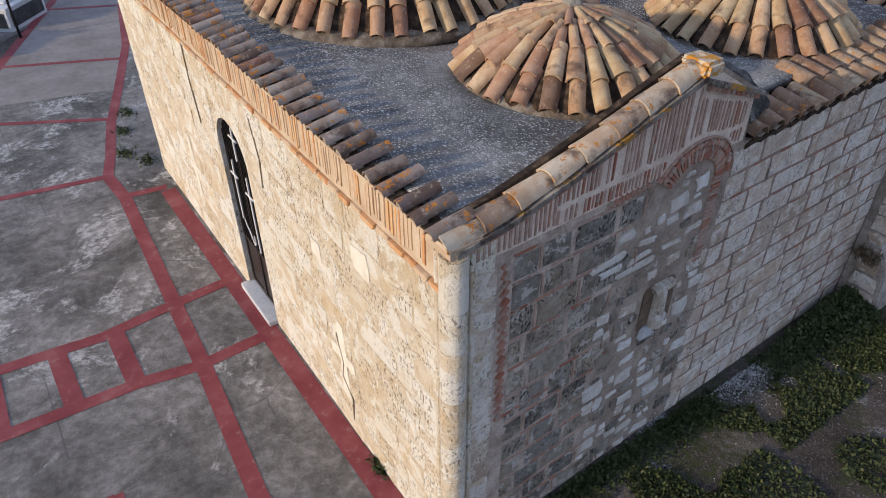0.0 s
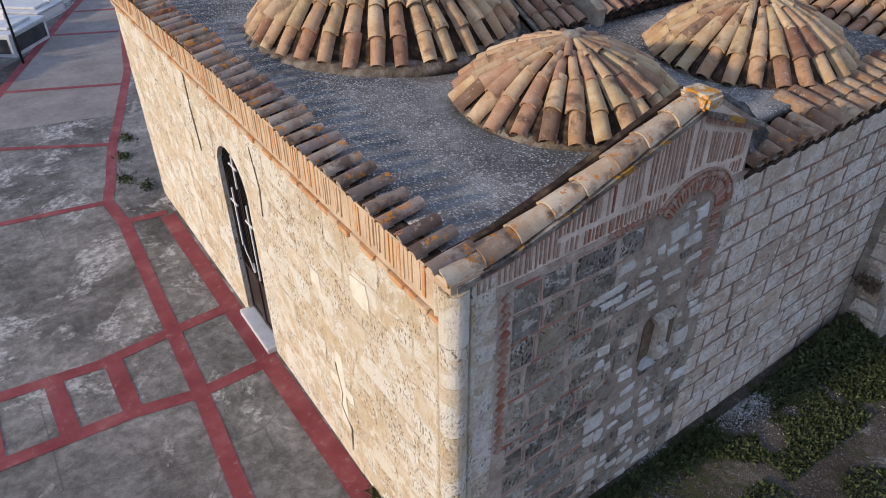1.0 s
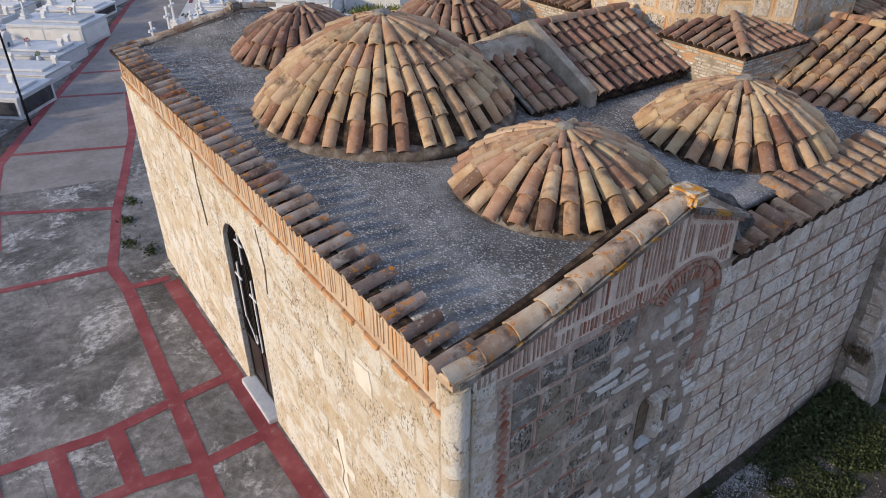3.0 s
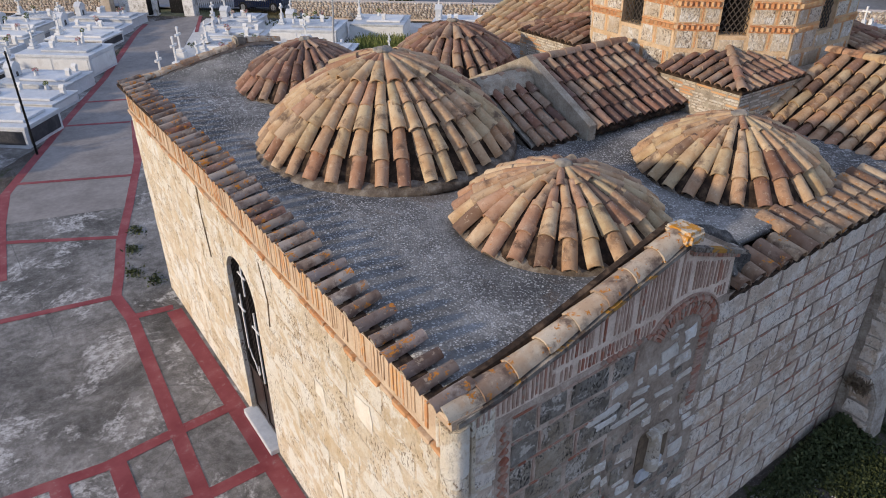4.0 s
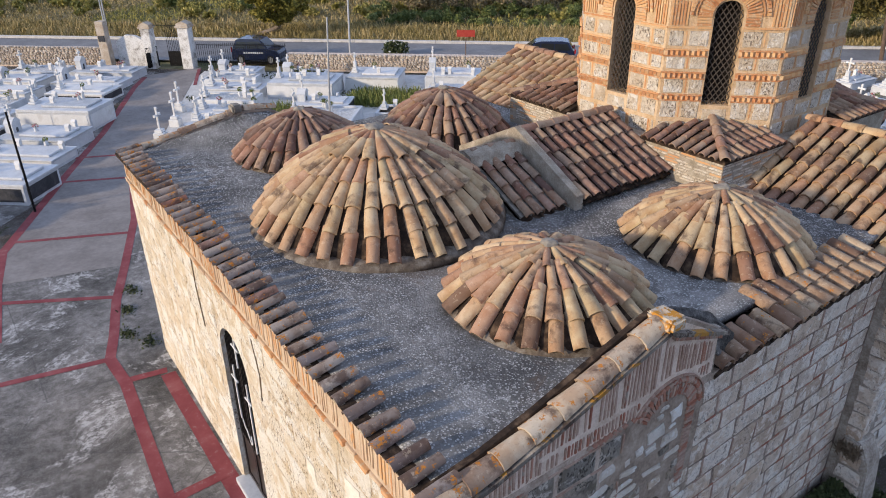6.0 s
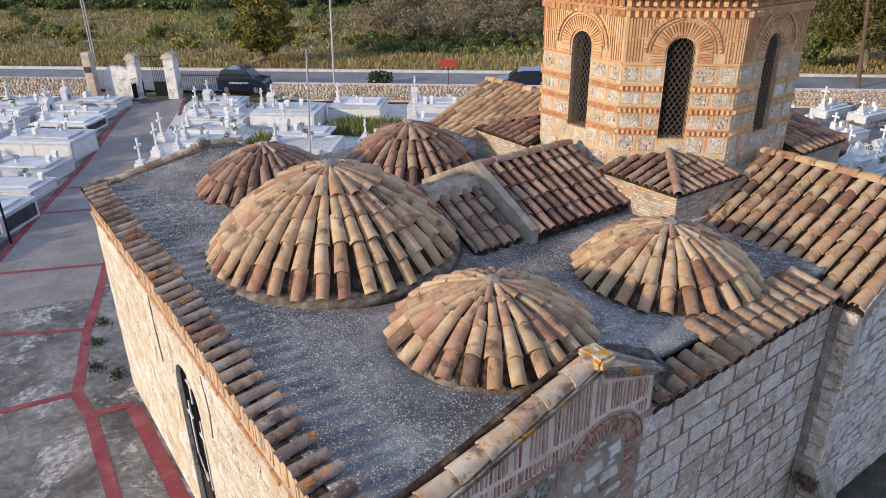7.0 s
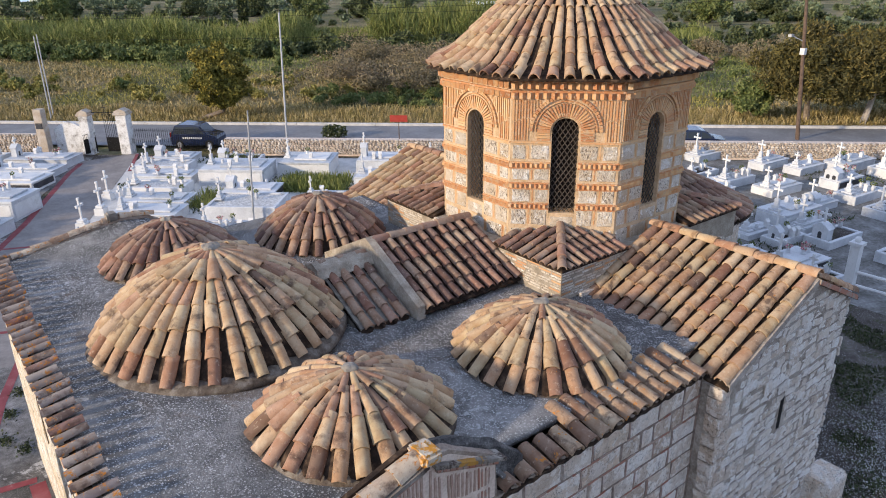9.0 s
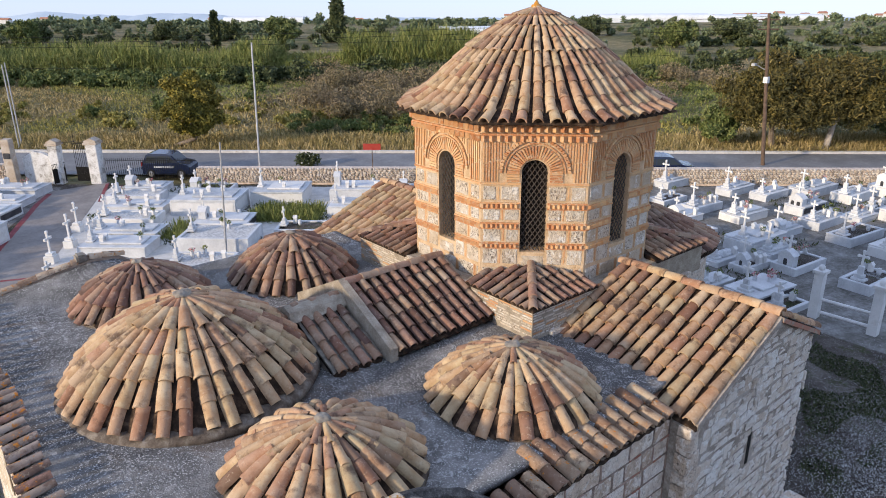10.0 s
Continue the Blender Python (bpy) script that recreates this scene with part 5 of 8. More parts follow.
east_roof = gable_arm("east_arm_roof", 0, Vector((14.3, 6.22, 5.66)), X, 2.1, 1.05, 2.3, "pitched roof of dark weathered cover tiles", tile_set(m_tile_dark, w0=0.1, w1=0.082), pitch=0.27, seed=25)

# gable parapet between the two west roofs
bm = bmesh.new()
prism(bm, [Vector((6.08, y, z)) for y, z in ((4.32, 4.85), (7.84, 4.85), (7.84, 5.2), (6.08, 6.06), (4.32, 5.2))], (0.17, 0, 0))
part("gable_parapet", bm, m_palemortar, church, "cement capped gable edge")
bm = bmesh.new()
prism(bm, [Vector((5.0, y, z)) for y, z in ((4.6, 4.9), (7.5, 4.9), (7.5, 5.0), (6.08, 5.66), (4.6, 5.0))], (1.1, 0, 0))
part("porch_gable", bm, m_fillet, church)
bm = bmesh.new()
prism(bm, [Vector((6.2, y, z)) for y, z in ((4.5, 4.8), (7.66, 4.8), (7.66, 5.1), (6.08, 5.84), (4.5, 5.1))], (2.7, 0, 0))
part("west_arm_wall", bm, m_fillet, church)

bm = bmesh.new()
rows_ = []
for i in range(13):
    x_ = 4.86 + i * 0.105
    rows_.append([bm.verts.new(Vector((x_, 6.08 + y_, 5.7 + z_)) + noise.noise_vector((x_ * 5, y_ * 6, 4.0)) * 0.06) for y_, z_ in ((-0.34, -0.12), (-0.22, 0.06), (0.0, 0.14), (0.22, 0.06), (0.34, -0.12))])
for r0_, r1_ in zip(rows_, rows_[1:]):
    for k in range(4):
        bm.faces.new((r0_[k], r1_[k], r1_[k + 1], r0_[k + 1]))
    bm.faces.new((r0_[4], r1_[4], r1_[0], r0_[0]))
bm.faces.new(rows_[0])
bm.faces.new(rows_[-1][::-1])
bmesh.ops.recalc_face_normals(bm, faces=bm.faces[:])
part("mortar_ridge", bm, m_palemortar, church, "lumpy mortar ridge with flat stones")

# south arm: tall rubble front
ARM_Y = -0.2
bm = bmesh.new()
prism(bm, [Vector((x, ARM_Y, z)) for x, z in ((8.95, -0.3), (13.25, -0.3), (13.25, 4.95), (11.6, 5.78), (8.95, 4.53))], (0, 3.4, 0))
south_arm = part("south_arm_wall", bm, m_rubblemortar, church, "rubble stone gable wall")
rg = random.Random(14)
z = 0.0
while z < 5.7:
    h = rg.uniform(0.15, 0.25)
    s = 9.3 + rg.uniform(-0.05, 0.25)
    while s < 13.28:
        w = min(rg.uniform(0.16, 0.5), max(0.1, 13.27 - s))
        top = 4.62 + (s + w / 2 - 9.14) * 0.47 if s + w / 2 < 11.6 else 5.78 - (s + w / 2 - 11.6) * 0.46
        slit = abs(s + w / 2 - 11.25) < 0.06 + w / 2 and 2.7 < z + h / 2 < 3.5
        if z + h < top - 0.05 and not slit:
            lay(south_arm, flat_blocks, "stone", Vector((s + w / 2, ARM_Y - rg.uniform(0.0, 0.04), z + h / 2 + rg.uniform(-0.03, 0.03))), X, -Y, w - 0.02, h * rg.uniform(0.6, 1.05) - 0.015, 0.1, rg, rg.uniform(-0.16, 0.16))
        s += w
    z += h
# the slit is a near-black plate on the wall, painted as unlit depth
bm = bmesh.new()
box(bm, 11.2, 11.3, ARM_Y - 0.012, ARM_Y + 0.1, 2.75, 3.45)
part("slit_window", bm, m_void, south_arm, "narrow dark slit window")
# its west return, of worn quoins that reach round the corner, on a spreading foot
z = 1.3
while z < 4.45:
    h = rg.uniform(0.2, 0.38)
    lay(south_arm, quoin_blocks, "stone", Vector((8.93 - rg.uniform(0, 0.03), ARM_Y / 2 - 0.02, z + h / 2)), -Y, -X, 0.26 + rg.uniform(-0.02, 0.03), h - 0.03, 0.12, rg, rg.uniform(-0.04, 0.04))
    w = rg.uniform(0.3, 0.6)
    lay(south_arm, quoin_blocks, "stone", Vector((8.94 + w / 2, ARM_Y - 0.03, z + h / 2)), X, -Y, w, h - 0.03, 0.12, rg, rg.uniform(-0.04, 0.04))
    z += h
bm = bmesh.new()
prism(bm, [Vector((8.9, y, z)) for y, z in ((0.02, -0.2), (-0.62, -0.2), (-0.5, 0.9), (-0.3, 1.28), (0.02, 1.32))], (0.5, 0, 0))
bmesh.ops.bevel(bm, geom=bm.edges[:], offset=0.03, segments=2, affect="EDGES")
part("quoin_foot", bm, m_rubblemortar, south_arm, "spreading foot of the corner")
for z, h, w in ((0.0, 0.36, 0.52), (0.37, 0.32, 0.46), (0.7, 0.3, 0.4), (1.0, 0.26, 0.32)):
    lay(south_arm, quoin_blocks, "stone", Vector((8.885, -w / 2 - 0.01, z + h / 2)), -Y, -X, w - 0.02, h - 0.03, 0.1, rg)
bm = bmesh.new()
prism(bm, [Vector((x, ARM_Y - 0.12, z)) for x, z in ((11.6, 5.72), (13.4, 4.88), (13.4, 4.98), (11.6, 5.82))], (0, 0.4, 0))
part("gable_coping", bm, m_oldbrick, south_arm)
bm = bmesh.new()
prism(bm, [Vector((x, -0.29, z)) for x, z in ((9.04, 4.5), (11.6, 5.7), (11.6, 5.83), (9.04, 4.64))], (0, 0.2, 0))
part("verge_mortar", bm, m_rubblemortar, south_arm, "pale mortar under the verge tiles")
bm = bmesh.new()
box(bm, 13.0, 13.9, -0.75, -0.1, -0.2, 0.75)
bmesh.ops.bevel(bm, geom=bm.edges[:], offset=0.06, segments=2, affect="EDGES")
part("buttress_stub", bm, m_ashlar, church, "broken stone buttress")

# remaining body of the church under the cross arms
bm = bmesh.new()
box(bm, 9.2, 14.2, 3.1, 9.4, -0.3, 5.0)
box(bm, 9.14, 14.3, 9.3, 12.4, -0.3, 4.6)
box(bm, 14.1, 16.6, 4.4, 8.04, -0.3, 4.6)
rod(bm, (16.6, 6.22, -0.3), (16.6, 6.22, 4.6), 1.9, n=28)
prism(bm, [Vector((x, 12.35, z)) for x, z in ((9.14, 4.5), (14.3, 4.5), (11.72, 5.7))], (0, 0.1, 0))
body = part("east_body_wall", bm, m_ashlar, church, "grey stone walls of the cross arms")
# half-cone roof of the apse
bm = bmesh.new()
APX, AR = Vector((16.6, 6.22, 5.64)), 2.16
rim = [bm.verts.new(APX + Vector((math.cos(a) * AR, math.sin(a) * AR, -1.02))) for a in np.linspace(-math.pi / 2, math.pi / 2, 30)]
low_rim = [bm.verts.new(v_.co - Z * 0.08) for v_ in rim]
tip_v, low_v = bm.verts.new(APX - Z * 0.02), bm.verts.new(APX - Z * 1.1)
for i in range(29):
    bm.faces.new((rim[i], rim[i + 1], tip_v))
    bm.faces.new((rim[i + 1], rim[i], low_rim[i], low_rim[i + 1]))
    bm.faces.new((low_rim[i + 1], low_rim[i], low_v))
bmesh.ops.recalc_face_normals(bm, faces=bm.faces[:])
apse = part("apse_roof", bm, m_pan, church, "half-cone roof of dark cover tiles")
rg = random.Random(91)
for k in range(5):
    d = k * 0.41
    r = AR - d * 0.905
    nc = max(6, round(math.pi * max(r - 0.2, 0.3) / 0.24))
    for i in range(nc):
        a = -math.pi / 2 + math.pi * (i + 0.5) / nc
        ux = Vector((math.cos(a), math.sin(a), 0))
        up = (-ux * 0.905 + Z * 0.425).normalized()
        nrm = (ux * 0.425 + Z * 0.905).normalized()
        put_tile(apse, arm_tiles, APX + ux * r - Z * (1.02 - d * 0.425) + nrm * 0.03, up, nrm, 0.95, 1.0, 3, rg)

# ---- square base of the drum with its tiled skirt ----
HS = 3.02
bm = bmesh.new()
box(bm, CX - HS, CX + HS, CY - HS, CY + HS, 4.9, 5.58)
sq = part("drum_base", bm, m_palemortar, church, "square base of thin bricks and mortar")
rg = random.Random(31)
for side, (u, n) in enumerate(((X, -Y), (Y, -X))):
    for r in range(11):
        z = 5.0 + r * 0.055
        s = -HS
        while s < HS - 0.05:
            w = min(rg.uniform(0.24, 0.4), HS - s)
            if (s + w < -0.7 or (s > 0.7 and side == 1)) and rg.random() < 0.85:
                lay(sq, drum_blocks if rg.random() < 0.75 else brick_bits, "brick", Vector((CX, CY, z + 0.025)) + u * (s + w / 2) + n * (HS + 0.004), u, n, w - 0.015, 0.04, 0.05, rg)
            s += w
for ax, ay in ((-1, -1), (-1, 1), (1, -1), (1, 1)):
    corner = Vector((CX + ax * HS, CY + ay * HS, 5.6))
    ix, iy = Vector((-ax, 0, 0)), Vector((0, -ay, 0))
    hip_top = corner + ix * 1.15 + iy * 1.15 + Z * 0.34
    bm = bmesh.new()
    far_x, far_y = corner + iy * 1.95, corner + ix * 1.95
    pts = [corner - ix * 0.05 - iy * 0.05, far_x - ix * 0.05, far_x + ix * 0.3 + Z * 0.1, hip_top, far_y + iy * 0.3 + Z * 0.1, far_y - iy * 0.05]
    top = [bm.verts.new(p) for p in pts]
    bot = [bm.verts.new((p.x, p.y, 5.56)) for p in pts]
    bm.faces.new((top[0], top[1], top[2], top[3]))
    bm.faces.new((top[0], top[3], top[4], top[5]))
    for i in range(6):
        bm.faces.new((top[i], top[(i + 1) % 6], bot[(i + 1) % 6], bot[i]))
    bm.faces.new(bot)
    bmesh.ops.recalc_face_normals(bm, faces=bm.faces[:])
    skirt = part("skirt_roof", bm, m_pan, church, "corner skirt of cover tiles")
    for a, b in ((ix, iy), (iy, ix)):
        up = (a + Z * 0.3).normalized()
        nrm = a.cross(b)
        nrm = (Z - up * up.z).normalized()
        s = 0.2
        while s < 1.95:
            run = min(s, 1.15) if s < 1.2 else max(0.3, 1.15 - (s - 1.15) * 0.9)
            d = 0.0
            while d < run - 0.08:
                put_tile(skirt, arm_tiles, corner + b * s - a * 0.1 + up * d + nrm * 0.03, up, nrm, 0.85, min(0.9, max(0.4, (run - d) / 0.46)), 3, rg)
                d += 0.36
            s += 0.225
    hip = hip_top - corner
    d = -0.08
    while d < hip.length - 0.3:
        put_tile(skirt, arm_tiles, corner + hip.normalized() * d + Z * 0.07, hip, Z, 1.05, 1, 2, rg)
        d += 0.41

# ---- octagonal drum ----
AP = 2.66          # from the axis to a face
SIDE = 2 * AP * math.tan(math.pi / 8)
WIN_W, WIN_Z0, WIN_SPRING = 0.27, 6.22, 7.95
# near-black floor and ceiling fill, painted as the drum's unlit inside
bm = bmesh.new()
oct_in = [Vector((CX + 2.2 / math.cos(math.pi / 8) * math.cos(math.pi / 8 + i * math.pi / 4), CY + 2.2 / math.cos(math.pi / 8) * math.sin(math.pi / 8 + i * math.pi / 4), 5.2)) for i in range(8)]
prism(bm, oct_in, (0, 0, 0.9))
oct_top = [Vector((p.x, p.y, 8.5)) for p in oct_in]
prism(bm, oct_top, (0, 0, 0.5))
drum = part("drum", bm, m_void, church, "near-black fill for the unlit inside of the drum")
dentil_rows = ((6.80, 0.09), (7.24, 0.09), (6.36, 0.08))
for k in range(8):
    ang = k * math.pi / 4
    n = Vector((math.cos(ang), math.sin(ang), 0))
    u = Vector((-math.sin(ang), math.cos(ang), 0))
    fo = Vector((CX, CY, 0)) + n * AP - u * (SIDE / 2)
    face = wall_with_arch("drum_face", fo, u, n, 0.0, SIDE, 5.55, 9.0, SIDE / 2, WIN_W, WIN_Z0, WIN_SPRING, 0.42, m_drum_mortar, church)
    face["label"] = "drum face of banded brick and stone"
    rg = random.Random(60 + k)
    C = lambda s, z, d=0.0: fo + u * s + n * d + Z * z
    # stone courses either side of the window, with upright bricks between
    for z0, h in ((5.92, 0.4), (6.42, 0.36), (6.9, 0.32), (7.34, 0.34)):
        for a, b in ((0.03, SIDE / 2 - WIN_W - 0.02), (SIDE / 2 + WIN_W + 0.02, SIDE - 0.03)):
            cut = a + (b - a) * rg.uniform(0.4, 0.62)
            for p, q in ((a, cut - 0.03), (cut + 0.03, b)):
                lay(face, drum_blocks, "stone", C((p + q) / 2, z0 + h / 2, 0.012), u, n, q - p - 0.03, h - 0.04, 0.1, rg)
            lay(face, brick_bits, "brick", C(cut, z0 + h / 2, 0.008), u, n, 0.03, h - 0.05, 0.06, rg)
    lay(face, drum_blocks, "stone", C(SIDE / 2, 6.03, 0.012), u, n, 0.5, 0.24, 0.1, rg)
    a = 0.03
    while a < SIDE - 0.1:
        b = min(a + rg.uniform(0.38, 0.62), SIDE - 0.03)
        lay(face, drum_blocks, "stone", C((a + b) / 2, 5.72, 0.014), u, n, b - a - 0.05, 0.29, 0.1, rg)
        for q in (b - 0.012, b + 0.028):
            if q < SIDE - 0.05:
                lay(face, brick_bits, "brick", C(q, 5.73, 0.012), u, n, 0.026, 0.27, 0.06, rg)
        a = b + 0.045
    # flat brick bands and saw-tooth rows
    bm = bmesh.new()
    M = frame_of(u, n, Z, fo)
    for zc, hh in dentil_rows:
        for a, b in ((0.0, SIDE / 2 - WIN_W - 0.01), (SIDE / 2 + WIN_W + 0.01, SIDE)):
            box(bm, a, b, -0.04, 0.024, zc + hh / 2, zc + hh / 2 + 0.03, M)
            box(bm, a, b, -0.04, 0.024, zc - hh / 2 - 0.03, zc - hh / 2, M)
            s = a + 0.05
            while s < b - 0.04:
                box(bm, -0.032, 0.032, -0.032, 0.032, -hh / 2 + 0.004, hh / 2 - 0.004, M @ Matrix.Translation((s, 0.012, zc)) @ Matrix.Rotation(math.pi / 4, 4, "Z"))
                s += 0.1
    box(bm, 0, SIDE / 2 - WIN_W - 0.01, -0.04, 0.03, 7.7, 7.735, M)
    box(bm, SIDE / 2 + WIN_W + 0.01, SIDE, -0.04, 0.03, 7.7, 7.735, M)
    for zc, out in ((8.66, 0.03), (8.86, 0.07)):
        box(bm, -0.02, SIDE + 0.02, -0.04, out + 0.02, zc + 0.06, zc + 0.1, M)
        s = 0.06
        while s < SIDE:
            box(bm, -0.048, 0.048, -0.048, 0.048, -0.058, 0.058, M @ Matrix.Translation((s, out - 0.004, zc)) @ Matrix.Rotation(math.pi / 4 + rg.uniform(-0.08, 0.08), 4, "Z"))
            s += 0.158
    box(bm, -0.03, SIDE + 0.03, -0.04, 0.12, 8.96, 9.02, M)
    part("dentil_band", bm, m_brick, face, "saw-tooth brick bands")["kind"] = "stuff"
    # arch of radial bricks, a raised outer ring, and upright bricks in the spandrels
    bm = bmesh.new()
    for i in range(25):
        a = math.pi * (i + 0.5) / 25
        Q = M @ Matrix.Translation((SIDE / 2 - math.cos(a) * 0.44, 0.0, WIN_SPRING + math.sin(a) * 0.44)) @ Matrix.Rotation(a - math.pi / 2, 4, "Y")
        box(bm, -0.018, 0.018, -0.05, 0.03 + rg.uniform(0, 0.012), -0.13, 0.13, Q)
    for i in range(30):
        a = math.pi * (i + 0.5) / 30
        Q = M @ Matrix.Translation((SIDE / 2 - math.cos(a) * 0.68, 0.0, WIN_SPRING + math.sin(a) * 0.68)) @ Matrix.Rotation(a - math.pi / 2, 4, "Y")
        box(bm, -0.03, 0.03, -0.05, 0.05, -0.012, 0.05, Q)
    for i in range(16):
        a = math.pi * (i + 0.5) / 16
        Q = M @ Matrix.Translation((SIDE / 2 - math.cos(a) * 0.61, 0.0, WIN_SPRING + math.sin(a) * 0.61)) @ Matrix.Rotation(a - math.pi / 2, 4, "Y")
        box(bm, -0.062, 0.062, -0.05, 0.034, -0.013, 0.013, Q)
    for sg in (-1, 1):
        z = 7.76
        while z < WIN_SPRING:
            box(bm, SIDE / 2 + sg * 0.44 - 0.13, SIDE / 2 + sg * 0.44 + 0.13, -0.05, 0.03, z, z + 0.036, M)
            z += 0.055
    part("brick_arch", bm, m_brick, face, "radial brick arch")
    bm = bmesh.new()
    s = 0.05
    while s < SIDE - 0.04:
        q = abs(s - SIDE / 2)
        z0 = 7.76 if q > 0.75 else WIN_SPRING + math.sqrt(max(0, 0.75 ** 2 - q * q)) + 0.02
        z1 = 8.58
        if z1 - z0 > 0.06:
            mid = z0 + (z1 - z0) * (0.5 + rg.uniform(-0.06, 0.06)) if z1 - z0 > 0.45 else z1
            box(bm, s - 0.016, s + 0.016, -0.05, 0.016 + rg.uniform(0, 0.012), z0, mid - 0.01, M)
            if mid < z1:
                box(bm, s - 0.016, s + 0.016, -0.05, 0.016 + rg.uniform(0, 0.012), mid + 0.01, z1, M)
        s += 0.058
    part("brick_panel", bm, m_brick, face, "upright bricks in pale mortar")["kind"] = "stuff"
    # window: near-black sheet painted as the unlit opening, behind a lattice of iron bars
    bm = bmesh.new()
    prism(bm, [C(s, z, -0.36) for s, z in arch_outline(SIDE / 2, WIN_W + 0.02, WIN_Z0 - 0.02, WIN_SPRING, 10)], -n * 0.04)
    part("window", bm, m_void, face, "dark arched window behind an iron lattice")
    B = lambda s, z, d=-0.1: C(SIDE / 2 + s, z, d)
    for sl in (-1, 1):
        q = -1.4
        while q < 2.2:
            p = []
            for t_ in np.linspace(0, 1, 40):
                sx_ = -WIN_W + 2 * WIN_W * t_
                zz = WIN_Z0 + q + (sx_ + WIN_W) * 1.45 if sl > 0 else WIN_Z0 + q + (WIN_W - sx_) * 1.45
                top = WIN_SPRING + math.sqrt(max(0, WIN_W ** 2 - sx_ ** 2))
                if WIN_Z0 <= zz <= top:
                    p.append((sx_, zz))
            if len(p) > 2:
                bm = bmesh.new()
                rod(bm, B(*p[0]), B(*p[-1]), 0.011, n=4)
                part("lattice_bar", bm, m_lattice, face)
            q += 0.155

# bell-shaped tiled roof of the drum
ROOF = [(3.16, 9.02), (2.86, 9.12), (2.5, 9.37), (2.1, 9.74), (1.65, 10.15), (1.15, 10.54), (0.6, 10.88), (0.12, 11.06)]
ROOF_COLS, seg = 56, 224


def roof_at(d):
    acc = 0.0
    for (r0, z0), (r1, z1) in zip(ROOF, ROOF[1:]):
        l = math.hypot(r1 - r0, z1 - z0)
        if d <= acc + l:
            f = (d - acc) / l
            return r0 + (r1 - r0) * f, z0 + (z1 - z0) * f
        acc += l
    return ROOF[-1]


def oct_scale(ang, z):
    """How far an octagon's edge lies from a circle; it fades out up the roof."""
    q = (ang + math.pi / 8) % (math.pi / 4) - math.pi / 8
    s = math.cos(math.pi / 8) / math.cos(q) / math.cos(math.pi / 8) * 0.955
    f = min(1, max(0, (z - 9.0) / 1.4))
    return s * (1 - f) + f


bm = bmesh.new()
rings = []
for r, z in ROOF:
    rings.append([])
    for i in range(seg):
        a = 2 * math.pi * i / seg
        dip = -0.035 * math.cos(2 * math.pi * i / 4) * min(1, r)
        rr = max(0.03, r * oct_scale(a, z) + dip - 0.03)
        rings[-1].append(bm.verts.new((CX + rr * math.cos(a), CY + rr * math.sin(a), z)))
low = [bm.verts.new((v_.co.x, v_.co.y, 9.0 - 0.02)) for v_ in rings[0]]
for r0, r1 in [(low, rings[0])] + list(zip(rings, rings[1:])):
    for i in range(seg):
        bm.faces.new((r0[i], r0[(i + 1) % seg], r1[(i + 1) % seg], r1[i]))
bm.faces.new(rings[-1])
bm.faces.new(low[::-1])
bmesh.ops.recalc_face_normals(bm, faces=bm.faces[:])
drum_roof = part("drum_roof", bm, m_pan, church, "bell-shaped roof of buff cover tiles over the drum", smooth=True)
rg = random.Random(77)
total = sum(math.hypot(b[0] - a[0], b[1] - a[1]) for a, b in zip(ROOF, ROOF[1:]))
rows = 9
expo = total / rows
for k in range(rows):
    d0 = k * expo - 0.03
    nc = ROOF_COLS if k < 5 else (42 if k < 7 else 28)
    (r, z), (r1, z1) = roof_at(max(d0, 0)), roof_at(max(d0, 0) + 0.45)
    sx = min(1.02, max(0.5, 2 * math.pi * (r + r1) / 2 / nc / 0.285))
    for i in range(nc):
        ang = 2 * math.pi * (i + (0.25 if nc != ROOF_COLS else 0)) / nc + rg.uniform(-0.008, 0.008)
        ux = Vector((math.cos(ang), math.sin(ang), 0))
        p0 = Vector((CX, CY, z)) + ux * (r * oct_scale(ang, z))
        p1 = Vector((CX, CY, z1)) + ux * (r1 * oct_scale(ang, z1))
        up = (p1 - p0).normalized()
        nrm = (ux + Z * 0.5)
        nrm = (nrm - up * nrm.dot(up)).normalized()
        put_tile(drum_roof, dome_tiles, p0 + nrm * 0.025, up, nrm, sx, min(1.05, (expo + 0.08) / 0.5), 2.6, rg)
bm = bmesh.new()
rod(bm, (CX, CY, 10.98), (CX, CY, 11.16), 0.2, 0.1, 14)
rod(bm, (CX, CY, 11.16), (CX, CY, 11.24), 0.07, 0.03, 10)
part("finial", bm, m_lichen.m, drum_roof, "small lichened stone finial")
bm = bmesh.new()
rod(bm, (CX, CY, 11.2), (CX, CY, 11.7), 0.015, n=6)
rod(bm, (CX, CY - 0.14, 11.5), (CX, CY + 0.14, 11.5), 0.015, n=6)
part("roof_cross", bm, m_iron, drum_roof)

# ---- ground, paving, road ----
ROAD_U, ROAD_N = Vector((0.742, -0.67, 0)), Vector((0.67, 0.742, 0))


def R(s, d, z=0.0):
    """A place by its way along the road and its distance from the camera's side."""
    return ROAD_U * s + ROAD_N * d + Z * z


def land_z(d):
    """The plain falls away gently beyond the fields."""
    k = 11.5 - 0.0428 * (d + 4.4)
    return -0.06 + min(0.0, 0.5 * (k - math.sqrt(k * k + 4.0)))


bm = bmesh.new()
ticks = [-3700, -2400, -1200, -600, -300, -150, -75, -40, -20, 0, 20, 40, 75, 150, 300, 600, 1200, 2400, 3700]
deep = [-600, -200, -60, 0, 30, 60, 100, 150, 200, 230, 250, 264, 280, 300, 330, 400, 500, 700, 1000, 1500, 2200, 3000, 3700]
